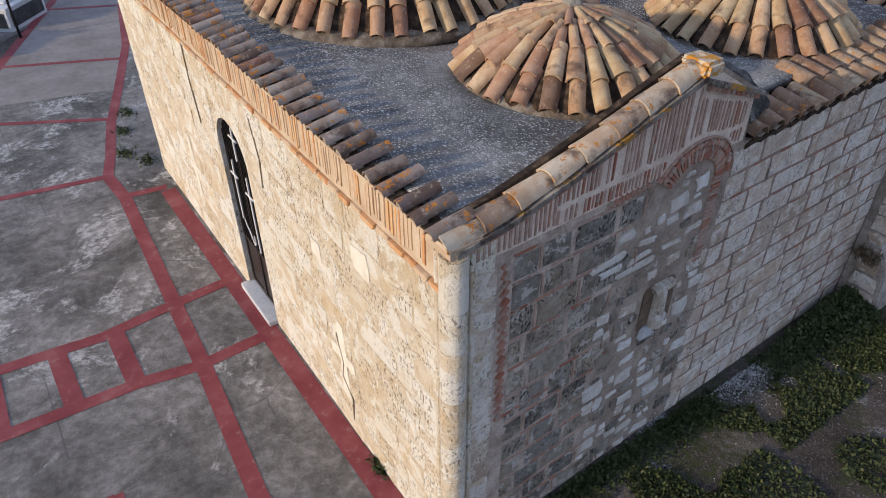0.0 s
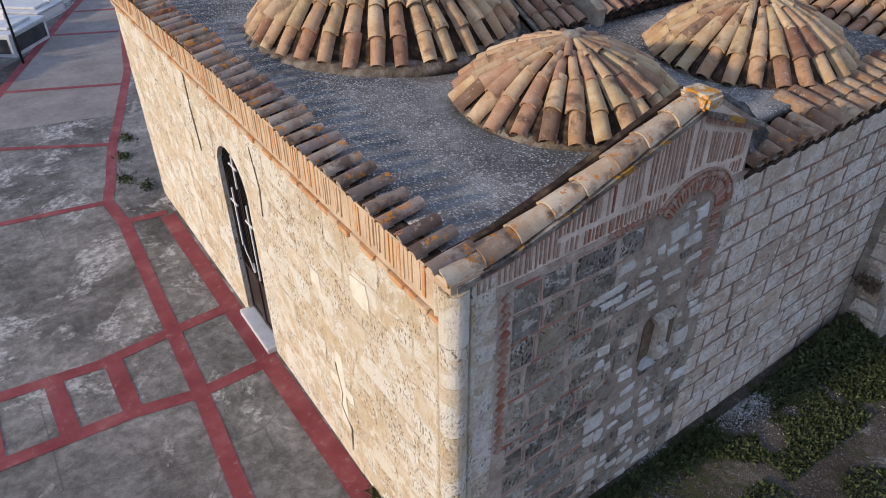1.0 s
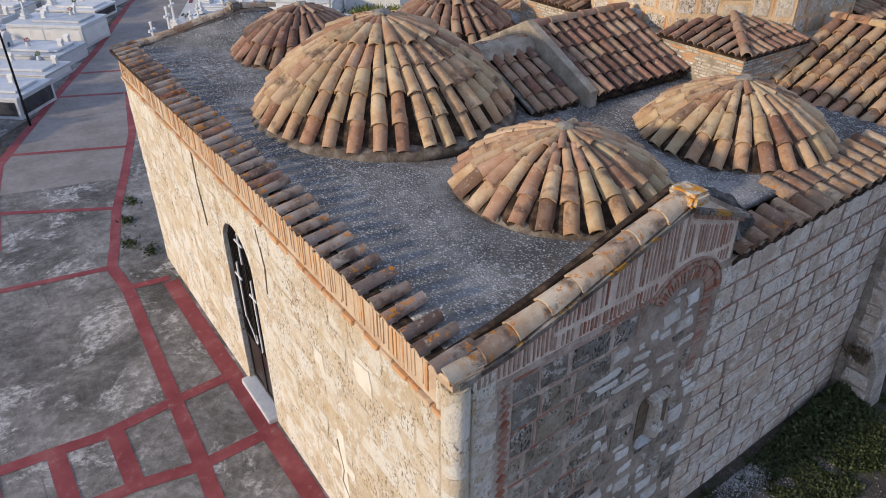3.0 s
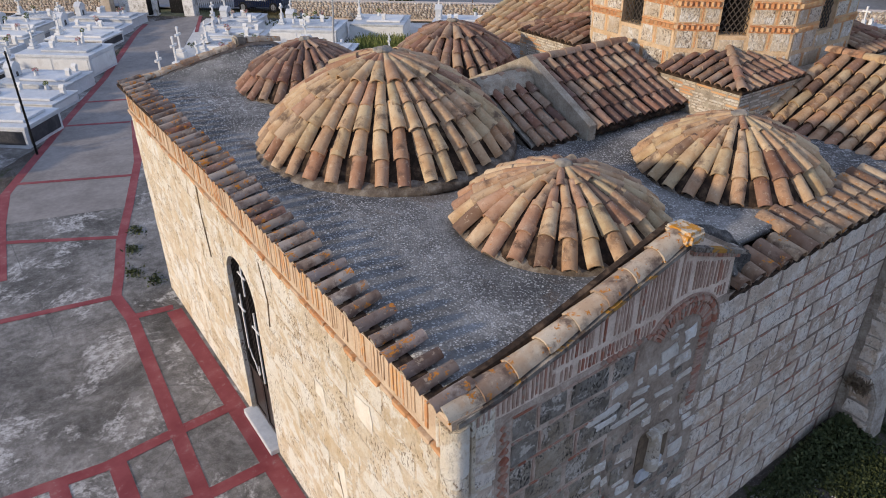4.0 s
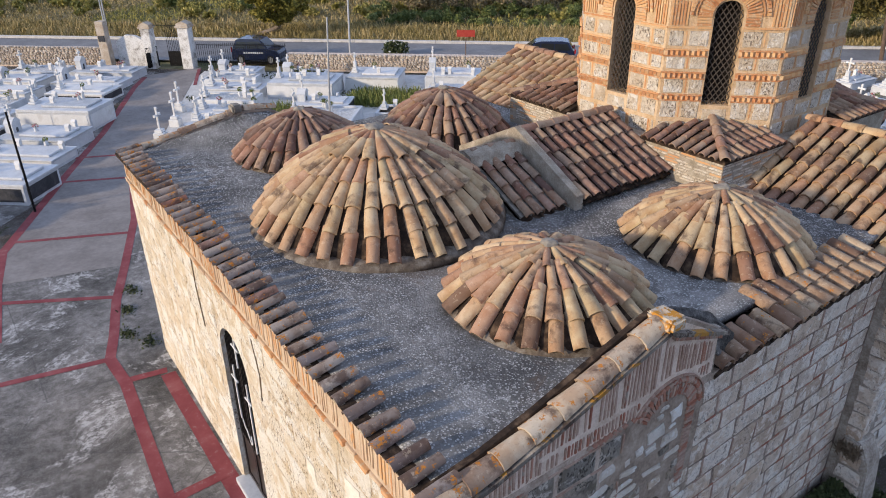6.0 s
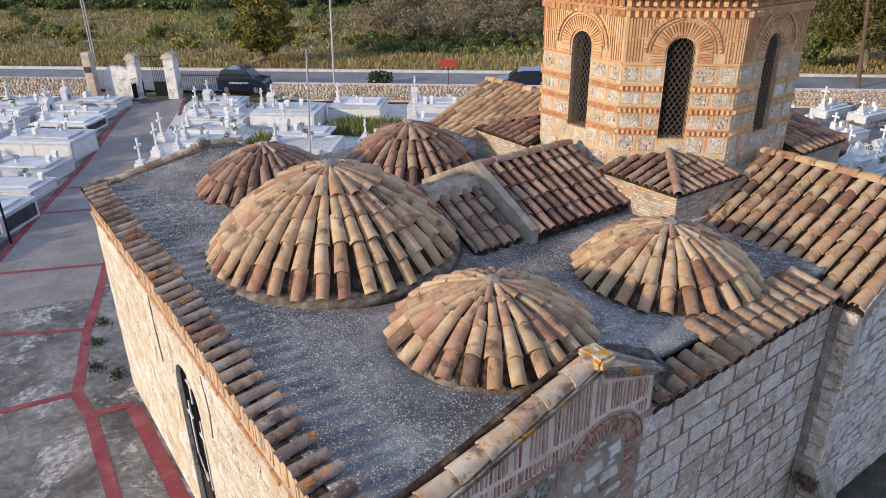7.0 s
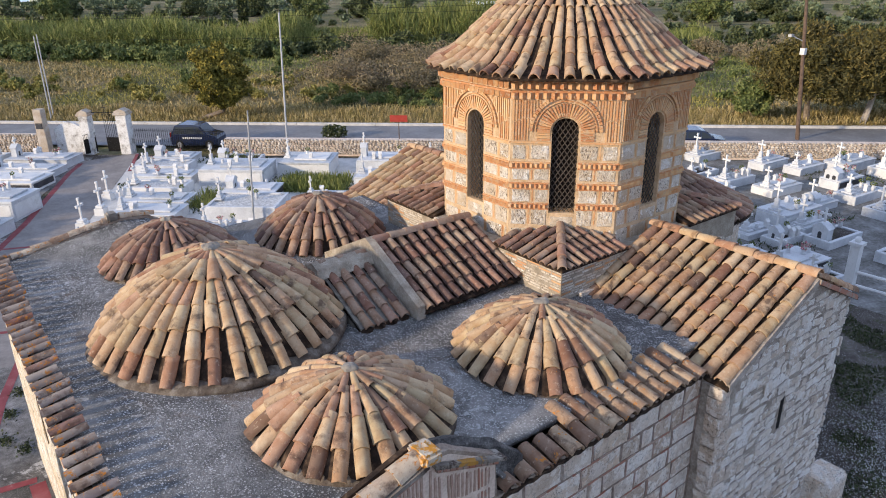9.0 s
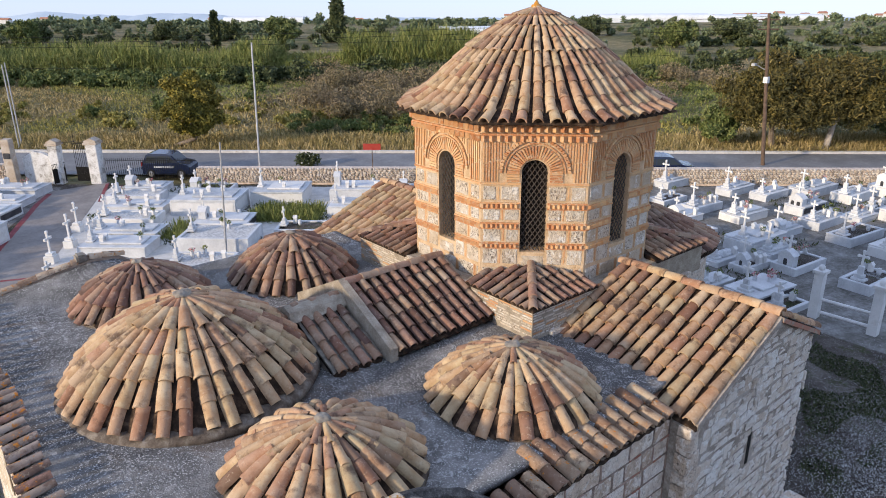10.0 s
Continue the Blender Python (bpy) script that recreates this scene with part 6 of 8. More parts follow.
gv = [[bm.verts.new(R(x, y, land_z(y))) for y in deep] for x in ticks]
for i in range(len(ticks) - 1):
    for j in range(len(deep) - 1):
        bm.faces.new((gv[i][j], gv[i + 1][j], gv[i + 1][j + 1], gv[i][j + 1]))
ground = part("ground", bm, m_ground)
tagged(ground, "flat land of dry grass and green scrub", "ground", kind="structure")


def sheet(name, pts, z, mat, label, category, thick=0.05):
    bm = bmesh.new()
    prism(bm, [Vector((x, y, z - thick)) for x, y in pts], (0, 0, thick))
    ob = part(name, bm, mat)
    return tagged(ob, label, category, kind="structure")


yard = sheet("yard", [(-30, -40), (60, -40), (62, -7), (R(18, 38.4).x, R(18, 38.4).y), (R(-40, 38.4).x, R(-40, 38.4).y), (-30, 50)], -0.012, m_yard,
             "yard of dark soil, weeds and pale gravel", "yard", 0.04)
pavement = sheet("pavement", [(-14, -14), (0.0, -14), (0.0, 0.0), (0.14, 12.0), (0.9, 12.1), (1.3, 17.0), (2.2, 21.0), (4.2, 27.6), (11.2, 42.3), (7.2, 42.3), (3.0, 31.7), (-2.4, 20.7), (-3.4, 14.7), (-14, 14)],
                 0.0, m_pave, "worn grey concrete pavement with lime stains", "pavement", 0.08)
cem_n = sheet("graveyard_paving", [tuple(R(*q))[:2] for q in ((-17.6, 24.2), (9.5, 24.2), (9.5, 38.0), (-19.4, 38.0))], -0.004, m_kerb, "pale cement ground between graves", "paving", 0.03)
cem_w = sheet("graveyard_paving", [tuple(R(*q))[:2] for q in ((-34, 12.5), (-17.0, 12.5), (-16.9, 20.0), (-21.0, 30.0), (-22.4, 37.6), (-34, 37.6))], -0.006, m_pave, "cement ground between graves", "paving", 0.03)
cem_e = sheet("graveyard_paving", [(24.0, -2.5), (48.0, -2.5), (47.5, 9.5), (30.0, 24.0), (24.0, 22.0)], -0.005, m_cemground, "cement ground between graves", "paving", 0.03)
path = sheet("path", [(0.45, 17.3), (1.8, 21.0), (4.2, 27.6), (11.2, 42.3), (7.4, 42.3), (3.0, 31.7), (-2.4, 20.7), (-2.9, 18.2)], 0.003, m_path, "smooth pale concrete path", "path", 0.02)
road = sheet("road", [tuple(R(-400, 41.0))[:2], tuple(R(400, 41.0))[:2], tuple(R(400, 47.6))[:2], tuple(R(-400, 47.6))[:2]], 0.0, m_asphalt, "grey asphalt country road", "road", 0.04)
bm = bmesh.new()
for a in range(-80, 80, 2):
    prism(bm, [R(a, 47.6, -0.05), R(a + 1.98, 47.6, -0.05), R(a + 1.98, 47.9, -0.05), R(a, 47.9, -0.05)], (0, 0, 0.22))
tagged(part("kerb", bm, m_kerb), "pale concrete kerb along the road", "kerb", kind="structure")

# red painted bands on the pavement, each a thin strip
red = thing("pavement_markings", "dull red painted bands on the concrete", "paint", kind="structure")


def band(pts, w, z=0.006):
    bm = bmesh.new()
    P2 = [Vector((x, y, 0)) for x, y in pts]
    left, right = [], []
    for i, p in enumerate(P2):
        t = (P2[min(i + 1, len(P2) - 1)] - P2[max(i - 1, 0)]).normalized()
        nrm = Vector((-t.y, t.x, 0)) * w / 2
        left.append(bm.verts.new(p + nrm + Z * z))
        right.append(bm.verts.new(p - nrm + Z * z))
    for i in range(len(P2) - 1):
        bm.faces.new((right[i], right[i + 1], left[i + 1], left[i]))
    ob = part("red_band", bm, m_red, red)
    return ob


band([(-0.17, -10.0), (-0.17, 0.0), (-0.16, 5.0), (-0.12, 11.0)], 0.34)
band([(-1.68, 0.0), (-1.64, 2.3), (-1.4, 5.1), (-1.28, 7.1), (-1.02, 11.2), (-1.1, 12.4)], 0.27, 0.0075)
band([(-1.1, 12.4), (-0.78, 13.4), (-0.3, 15.2), (0.45, 17.3), (1.6, 20.7), (2.6, 25.0)], 0.25)
band([(-0.05, 5.26), (-1.45, 5.22), (-2.4, 5.42), (-4.6, 5.55), (-9, 5.7)], 0.25, 0.0090)
band([(-0.05, 7.08), (-1.45, 7.0), (-2.6, 6.88), (-4.4, 7.08), (-9, 7.3)], 0.25, 0.0090)
band([(-2.42, 5.5), (-2.4, 6.85)], 0.3, 0.0105)
band([(-3.36, 5.5), (-3.36, 6.85)], 0.3, 0.0105)
band([(-4.4, 5.5), (-4.36, 6.95)], 0.25, 0.0105)
band([(-3.3, 3.5), (-3.3, 1.0), (-3.2, -2.0)], 0.25)
band([(-3.3, 3.4), (-7.0, 3.6)], 0.25, 0.0075)
band([(-0.1, 11.15), (-1.05, 11.3)], 0.22, 0.0090)
band([(-1.1, 12.4), (-3.4, 12.85), (-9, 13.9)], 0.2, 0.0090)
band([(-0.2, 15.4), (-2.8, 16.9), (-6, 18.2)], 0.18, 0.0090)
band([(1.1, 19.6), (-2.2, 21.1)], 0.18, 0.0090)
band([(2.4, 24.9), (0.0, 26.0)], 0.18, 0.0090)
band([(-3.3, 14.8), (-2.9, 18.2), (-2.5, 20.4), (0.6, 26.9), (3.0, 31.7), (6.5, 39.8), (7.6, 41.8)], 0.3)
band([(3.8, 27.5), (1.2, 28.6)], 0.18, 0.0090)
band([(11.0, 42.0), (9.4, 38.0)], 0.2, 0.0090)

# ---- boundary wall, gate ----
def stone_wall(name, s0, s1, d, h, seed, thick=0.55):
    rg = random.Random(seed)
    bm = bmesh.new()
    prism(bm, [R(s0, d, -0.1), R(s1, d, -0.1), R(s1, d, h), R(s0, d, h)], ROAD_N * thick)
    w = part(name, bm, m_pinkmortar)
    tagged(w, "low wall of pale field stones in mortar", "wall", kind="structure")
    bm = bmesh.new()
    z = 0.02
    while z < h - 0.02:
        hh = rg.uniform(0.09, 0.19)
        s = s0
        while s < s1:
            wd = rg.uniform(0.12, 0.36)
            m = frame_of(ROAD_U, ROAD_N, Z, R(s + wd / 2, d - 0.01, z + hh / 2)) @ Matrix.Rotation(rg.uniform(-0.15, 0.15), 4, "Y")
            vs = []
            k = 6
            for ring, (sc, dep) in enumerate(((1.0, 0.05), (0.9, -0.02), (0.5, -0.05 - rg.uniform(0, 0.03)))):
                vs.append([bm.verts.new(m @ Vector((math.cos(2 * math.pi * i / k) * wd * 0.5 * sc * rg.uniform(0.85, 1.1), dep, math.sin(2 * math.pi * i / k) * hh * 0.55 * sc * rg.uniform(0.85, 1.1)))) for i in range(k)])
            for a, b in zip(vs, vs[1:]):
                for i in range(k):
                    bm.faces.new((a[i], a[(i + 1) % k], b[(i + 1) % k], b[i]))
            bm.faces.new(vs[-1])
            s += wd * 0.95
        z += hh * 0.9
    bmesh.ops.recalc_face_normals(bm, faces=bm.faces[:])
    rest = part("wall_stones", bm, m_fieldstone_island, w)
    rest["kind"] = "stuff"
    return w


m_fs = Mat("loose_field_stone", 0.93)
c = m_fs.ramp(m_fs.island, [(0.0, (0.4, 0.34, 0.27)), (0.4, (0.54, 0.47, 0.39)), (0.7, (0.62, 0.56, 0.48)), (1.0, (0.48, 0.39, 0.31))])
c = m_fs.mix(m_fs.mask(m_fs.noise(5, 5), 0.45, 0.7), c, (0.24, 0.2, 0.16))
m_fs.colour(c).bump(m_fs.noise(18, 5), 0.6, 0.02)
m_fieldstone_island = m_fs.m
stone_wall("boundary_wall", -14.3, 46.0, 38.9, 0.95, 1)
stone_wall("boundary_wall", -75.0, -26.6, 38.7, 1.15, 2)

# ---- cemetery ----
m_bloom = leaf_material("faded_flowers", [(0.0, (0.4, 0.06, 0.08)), (0.35, (0.6, 0.25, 0.3)), (0.6, (0.7, 0.66, 0.6)), (1.0, (0.1, 0.16, 0.05))])
NPR = np.random.default_rng(5)


def bevelled(bm, w=0.02):
    bmesh.ops.bevel(bm, geom=bm.edges[:], offset=w, segments=1, affect="EDGES")
    return bm


def cross_bm(h, arm, t, z0=0.0):
    """An upright cross with flared ends, in the y-z plane."""
    bm = bmesh.new()
    box(bm, -t / 2, t / 2, -t / 2, t / 2, z0, z0 + h)
    za = z0 + h * 0.68
    box(bm, -t / 2 + 0.002, t / 2 - 0.002, -arm, -t / 2 - 0.001, za - t / 2, za + t / 2)
    box(bm, -t / 2 + 0.002, t / 2 - 0.002, t / 2 + 0.001, arm, za - t / 2, za + t / 2)
    for y, z in ((-arm, za), (arm, za), (0, z0 + h)):
        box(bm, -t * 0.6, t * 0.6, y - t * 0.7, y + t * 0.7, z - t * 0.7, z + t * 0.7)
    return bm


def shrine(parent, x, y, w, h, rg, mat):
    """A small gabled memorial box with arched glazed openings."""
    d = w * 0.6
    bm = bmesh.new()
    box(bm, x - d / 2, x + d / 2, y - w / 2, y + w / 2, 0.0, h)
    prism(bm, [Vector((x - d / 2 - 0.03, y - w / 2 - 0.04, h)), Vector((x - d / 2 - 0.03, y + w / 2 + 0.04, h)), Vector((x - d / 2 - 0.03, y + w * 0.28, h + 0.16)), Vector((x - d / 2 - 0.03, y, h + 0.24)), Vector((x - d / 2 - 0.03, y - w * 0.28, h + 0.16))], (d + 0.06, 0, 0))
    head = part("headstone", bm, mat, parent, "white gabled memorial box")
    for yy in ((y - w * 0.22, y + w * 0.22) if w > 0.7 else (y,)):
        for side in (-1, 1):
            bm = bmesh.new()
            pts = arch_outline(yy, w * 0.13, h * 0.45, h * 0.72, 6)
            prism(bm, [Vector((x + side * (d / 2 + 0.004), a, b)) for a, b in pts], (-side * 0.02, 0, 0))
            part("glazed_opening", bm, m_blackmarble, head, "dark glass pane")
    return head


def tomb(at, turn, length, width, h, style, seed):
    """A grave: local +x runs from its head to its foot. at is the middle of its head end."""
    rg = random.Random(seed)
    white = m_marble if rg.random() < 0.7 else m_white
    word = {"box": "white marble box grave", "kerb": "white marble kerb grave with gravel", "dark": "marble grave with dark side panels", "slab": "low white marble slab grave", "grass": "white kerbed grave overgrown with grass"}[style]
    g = thing("grave", word + " with a cross", "grave", Matrix.Translation(at) @ Matrix.Rotation(turn, 4, "Z"), "graves")
    W = width / 2
    if style in ("kerb", "grass"):
        bm = bmesh.new()
        t = 0.16
        box(bm, 0, length, -W, -W + t, -0.05, h)
        box(bm, 0, length, W - t, W, -0.05, h)
        box(bm, 0, t, -W + t + 0.001, W - t - 0.001, -0.05, h)
        box(bm, length - t, length, -W + t + 0.001, W - t - 0.001, -0.05, h)
        part("kerb", bevelled(bm, 0.015), white, g)
        bm = bmesh.new()
        box(bm, t + 0.002, length - t - 0.002, -W + t + 0.002, W - t - 0.002, 0.0, h - 0.07)
        part("fill", bm, m_gravel if style == "kerb" else m_yard, g, "pale gravel fill" if style == "kerb" else "weedy soil fill")
        top = h
    else:
        bm = bmesh.new()
        box(bm, 0, length, -W, W, -0.05, h * 0.86)
        part("plinth", bevelled(bm, 0.02), white, g)
        bm = bmesh.new()
        box(bm, 0.06, length + 0.04, -W - 0.03, W + 0.03, h * 0.86 + 0.002, h)
        part("top_slab", bevelled(bm, 0.015), white if style != "slab" else m_greymarble if rg.random() < 0.3 else white, g)
        bm = bmesh.new()
        box(bm, length * 0.3, length * 0.92, -W * 0.62, W * 0.62, h + 0.002, h + 0.1)
        part("raised_slab", bevelled(bm, 0.02), white if rg.random() < 0.75 else m_greymarble, g)
        top = h
        if style in ("dark", "box"):
            mat = m_blackmarble if style == "dark" else m_white
            for y in (-W - 0.006, W + 0.006):
                n = 2 if length > 2.2 else 1
                for i in range(n):
                    a, b = 0.12 + i * (length - 0.12) / n, (i + 1) * (length - 0.12) / n
                    bm = bmesh.new()
                    box(bm, a, b, y - 0.008, y + 0.008, 0.12, h * 0.78)
                    part("side_panel", bm, mat, g, "dark stone panel" if style == "dark" else "")
            bm = bmesh.new()
            box(bm, length + 0.002, length + 0.016, -W + 0.15, W - 0.15, 0.12, h * 0.78)
            part("side_panel", bm, mat, g)
    # head: pedestal with cross, or a memorial box carrying one
    if rg.random() < 0.3:
        hh = rg.uniform(0.3, 0.55)
        head = shrine(g, 0.34, 0.0, rg.uniform(0.5, 0.75), top + hh, rg, white)
        z0 = top + hh + 0.2
    else:
        bm = bmesh.new()
        z0 = top
        for w, dz in ((0.36, 0.1), (0.24, 0.16), (0.15, rg.uniform(0.1, 0.35))):
            box(bm, 0.34 - w / 2, 0.34 + w / 2, -w * 0.75, w * 0.75, z0 - 0.001, z0 + dz)
            z0 += dz
        part("pedestal", bevelled(bm, 0.015), white, g)
    hc = rg.uniform(0.4, 0.72)
    bm = cross_bm(hc, hc * 0.27, 0.07, z0 - 0.03)
    bmesh.ops.translate(bm, verts=bm.verts[:], vec=(0.34, 0, 0))
    part("cross", bm, m_white, g, "white cross")
    # lantern, vase, flowers
    for k in range(rg.randint(2, 5)):
        x, y = rg.uniform(0.7, length - 0.2), rg.uniform(-W * 0.8, W * 0.8)
        bm = bmesh.new()
        kind = rg.random()
        if kind < 0.4:
            box(bm, x - 0.09, x + 0.09, y - 0.09, y + 0.09, top, top + 0.3)
            prism(bm, [Vector((x - 0.11, y - 0.11, top + 0.3)), Vector((x - 0.11, y + 0.11, top + 0.3)), Vector((x - 0.11, y, top + 0.42))], (0.22, 0, 0))
            part("lantern", bm, m_white, g, "small white oil lamp box")
        else:
            rod(bm, (x, y, top), (x, y, top + 0.1), 0.06, 0.1, 10)
            rod(bm, (x, y, top + 0.1), (x, y, top + 0.28), 0.1, 0.075, 10)
            vase = part("vase", bm, white, g, "white stone vase")
            if kind < 0.85:
                pts = clump_points(NPR, [(x, y, top + 0.36)], [0.13], 60)
                link_mesh("bouquet", leaf_mesh("bouquet", pts, 0.055, m_bloom if rg.random() < 0.5 else m_leaf, NPR), [], vase)
    return g


def tomb_sd(s0, s1, d0, d1, h, style, seed, head=-1):
    """A grave laid out along the road's way."""
    mid = (d0 + d1) / 2
    if head < 0:
        return tomb(R(s0, mid), math.atan2(-0.67, 0.742), s1 - s0, d1 - d0, h, style, seed)
    return tomb(R(s1, mid), math.atan2(0.67, -0.742), s1 - s0, d1 - d0, h, style, seed)


west_rows = [(-26.6, -22.6, 35.1, 36.9, 0.5, "slab"), (-26.4, -22.3, 32.9, 34.6, 0.4, "slab"), (-24.9, -21.6, 30.1, 32.2, 0.55, "dark"),
             (-23.3, -19.6, 25.6, 27.8, 1.0, "box"), (-22.3, -18.9, 22.5, 24.6, 0.6, "slab"), (-21.8, -18.3, 20.5, 22.3, 0.45, "box"),
             (-20.4, -17.1, 17.1, 19.2, 0.8, "dark"), (-20.6, -17.4, 13.9, 15.9, 0.7, "box"), (-28.2, -25.4, 27.6, 29.4, 0.5, "kerb"),
             (-27.4, -24.0, 25.3, 27.0, 0.6, "box"), (-26.0, -23.0, 22.4, 24.4, 0.6, "dark"), (-25.4, -22.4, 20.3, 22.0, 0.5, "kerb"),
             (-24.2, -21.2, 17.2, 19.0, 0.6, "box"), (-30.0, -27.0, 32.6, 34.4, 0.5, "box"), (-30.4, -27.2, 35.0, 36.8, 0.5, "kerb"), (-31.8, -28.8, 25.4, 27.4, 0.6, "box"),
             (-30.0, -27.0, 22.0, 24.0, 0.5, "slab"), (-29.2, -26.0, 30.1, 31.9, 0.5, "slab")]
north_rows = [(-15.0, -11.8, 25.5, 27.2, 0.5, "slab"), (-15.6, -12.2, 27.6, 29.2, 0.45, "box"), (-16.4, -13.2, 29.7, 31.3, 0.5, "kerb"), (-16.9, -13.6, 31.9, 33.4, 0.5, "slab"),
              (-17.8, -14.8, 34.0, 35.6, 0.5, "kerb"), (-18.0, -15.4, 36.2, 37.8, 0.4, "slab"), (-10.6, -7.2, 26.2, 28.6, 0.7, "kerb"), (-10.2, -7.4, 23.4, 25.4, 0.35, "kerb"),
              (-13.2, -9.6, 31.9, 34.4, 0.9, "box"), (-13.8, -11.2, 35.6, 37.4, 0.4, "grass"), (-11.0, -8.2, 29.2, 31.0, 0.5, "dark"),
              (-9.4, -6.4, 33.9, 36.4, 0.8, "slab"), (-5.0, -2.0, 34.6, 36.6, 0.8, "slab"), (-4.6, -1.8, 31.8, 33.6, 0.6, "box"), (-1.2, 1.6, 35.2, 37.0, 0.5, "kerb"),
              (-6.6, -4.0, 28.4, 30.0, 0.4, "grass"), (2.4, 5.2, 34.8, 36.8, 0.6, "box"), (6.0, 8.8, 35.0, 37.0, 0.6, "slab"), (-0.8, 2.0, 31.6, 33.2, 0.5, "slab")]
for i, row in enumerate(west_rows):
    tomb_sd(*row, 200 + i)
for i, row in enumerate(north_rows):
    tomb_sd(*row, 300 + i)
east_rows = [(24.1, 6.6, 2.9, 1.9, 0.55, "dark"), (29.4, 9.6, 3.2, 1.9, 0.75, "box"), (33.3, 12.2, 2.8, 1.6, 0.5, "slab"), (33.0, 14.4, 2.6, 1.4, 0.5, "kerb"),
             (33.0, 16.4, 2.4, 1.4, 0.4, "grass"), (37.6, 15.0, 2.8, 1.3, 0.5, "box"), (38.2, 13.2, 2.6, 1.4, 0.5, "slab"), (40.6, 12.0, 3.4, 1.8, 0.6, "slab"),
             (41.2, 9.9, 3.0, 1.6, 0.6, "kerb"), (44.2, 9.0, 3.0, 1.8, 0.7, "box"), (37.0, 10.6, 2.6, 1.4, 0.6, "dark"), (35.2, 9.0, 3.2, 1.5, 0.5, "kerb"),
             (33.9, 7.0, 3.4, 1.6, 0.5, "grass"), (33.4, 4.9, 3.4, 1.7, 0.6, "dark"), (28.6, 4.2, 2.6, 1.6, 0.5, "grass"), (39.4, 6.6, 3.0, 1.8, 0.7, "box"),
             (28.4, 7.0, 2.8, 1.5, 0.4, "grass"), (30.8, 14.0, 2.2, 1.4, 0.4, "slab"), (28.6, 12.2, 2.6, 1.5, 0.5, "kerb"), (29.0, 1.6, 2.8, 1.6, 0.6, "slab"),
             (32.8, 2.4, 2.8, 1.6, 0.6, "box"), (37.4, 3.6, 2.8, 1.6, 0.5, "slab"), (41.6, 4.4, 2.8, 1.6, 0.6, "box"), (36.4, 18.4, 2.6, 1.4, 0.5, "slab"),
             (32.0, 19.4, 2.6, 1.4, 0.5, "box"), (46.2, 6.0, 2.8, 1.6, 0.6, "kerb"), (38.6, 0.6, 2.8, 1.6, 0.6, "dark")]
more = random.Random(77)
for x in (24.2, 26.9, 29.6, 32.3, 35.0, 37.7, 40.4, 43.1):
    for k in range(12):
        y = 5.2 + k * 1.5 + more.uniform(-0.2, 0.2)
        if x * 0.67 + y * 0.742 < 37.0 and all(abs(x - q[0]) > 2.0 or abs(y - q[1]) > 1.2 for q in east_rows):
            east_rows.append((x + more.uniform(-0.3, 0.3), y, more.uniform(2.0, 2.3), more.uniform(1.1, 1.3), more.uniform(0.25, 0.45), more.choice(("slab", "kerb", "box", "grass"))))
for i, (x, y, l, w, h, st) in enumerate(east_rows):
    tomb(Vector((x, y, 0)), radians(-6 + more.uniform(-2, 2)), l * 0.86, w * 0.78, h * 0.85, st, 400 + i)


def pedestal_cross(at, h, seed):
    g = thing("cross_pedestal", "white cross on a small white pedestal", "cross", Matrix.Translation(at) @ Matrix.Rotation(-0.7, 4, "Z"))
    bm = bmesh.new()
    box(bm, -0.24, 0.24, -0.24, 0.24, -0.03, 0.34)
    box(bm, -0.17, 0.17, -0.17, 0.17, 0.34, 0.48)
    part("pedestal", bevelled(bm, 0.015), m_white, g)
    part("cross", cross_bm(h - 0.48, 0.22, 0.08, 0.47), m_white, g)


pedestal_cross(Vector((4.9, 29.0, 0)), 1.45, 1)
pedestal_cross(Vector((6.1, 30.7, 0)), 1.6, 2)
pedestal_cross(Vector((4.2, 26.2, 0)), 1.0, 3)
pedestal_cross(Vector((7.0, 33.0, 0)), 1.5, 4)

# white post and rail fence with two capped posts
fence = thing("white_fence", "white plastered posts with low rails", "fence")
for x, y in ((25.1, 4.2), (25.2, 2.2), (25.9, 0.2)):
    bm = bmesh.new()
    box(bm, x - 0.16, x + 0.16, y - 0.16, y + 0.16, -0.05, 1.75)
    box(bm, x - 0.22, x + 0.22, y - 0.22, y + 0.22, 1.75, 1.86)
    bmesh.ops.create_uvsphere(bm, u_segments=12, v_segments=8, radius=0.12, matrix=Matrix.Translation((x, y, 1.95)))
    part("post", bm, m_white, fence)
for z in (0.25, 0.75):
    bm = bmesh.new()
    rod(bm, (25.1, 4.0, z), (25.2, 2.4, z), 0.06, n=6)
    part("rail", bm, m_white, fence)

# ---- gate and iron fence ----
def gate_pillar(s, d, w, h, seed):
    rg = random.Random(seed)
    p = thing("gate_pillar", "white plastered gate pillar with a stained cap", "pillar", frame_of(ROAD_U, ROAD_N, Z, R(s, d)), "gate pillars")
    bm = bmesh.new()
    box(bm, -w / 2, w / 2, -w / 2, w / 2, -0.05, h - 0.3)
    part("shaft", bevelled(bm, 0.03), m_oldplaster, p)
    bm = bmesh.new()
    box(bm, -w / 2 - 0.08, w / 2 + 0.08, -w / 2 - 0.08, w / 2 + 0.08, h - 0.3, h - 0.18)
    box(bm, -w / 2 - 0.02, w / 2 + 0.02, -w / 2 - 0.02, w / 2 + 0.02, h - 0.18, h - 0.06)
    prism(bm, [Vector((-w / 2, -w / 2, h - 0.06)), Vector((w / 2, -w / 2, h - 0.06)), Vector((0, -w / 2, h + 0.1))], (0, w, 0))
    part("cap", bm, m_post, p, "stained concrete cap")


gate_pillar(-23.1, 38.7, 0.62, 2.75, 1)
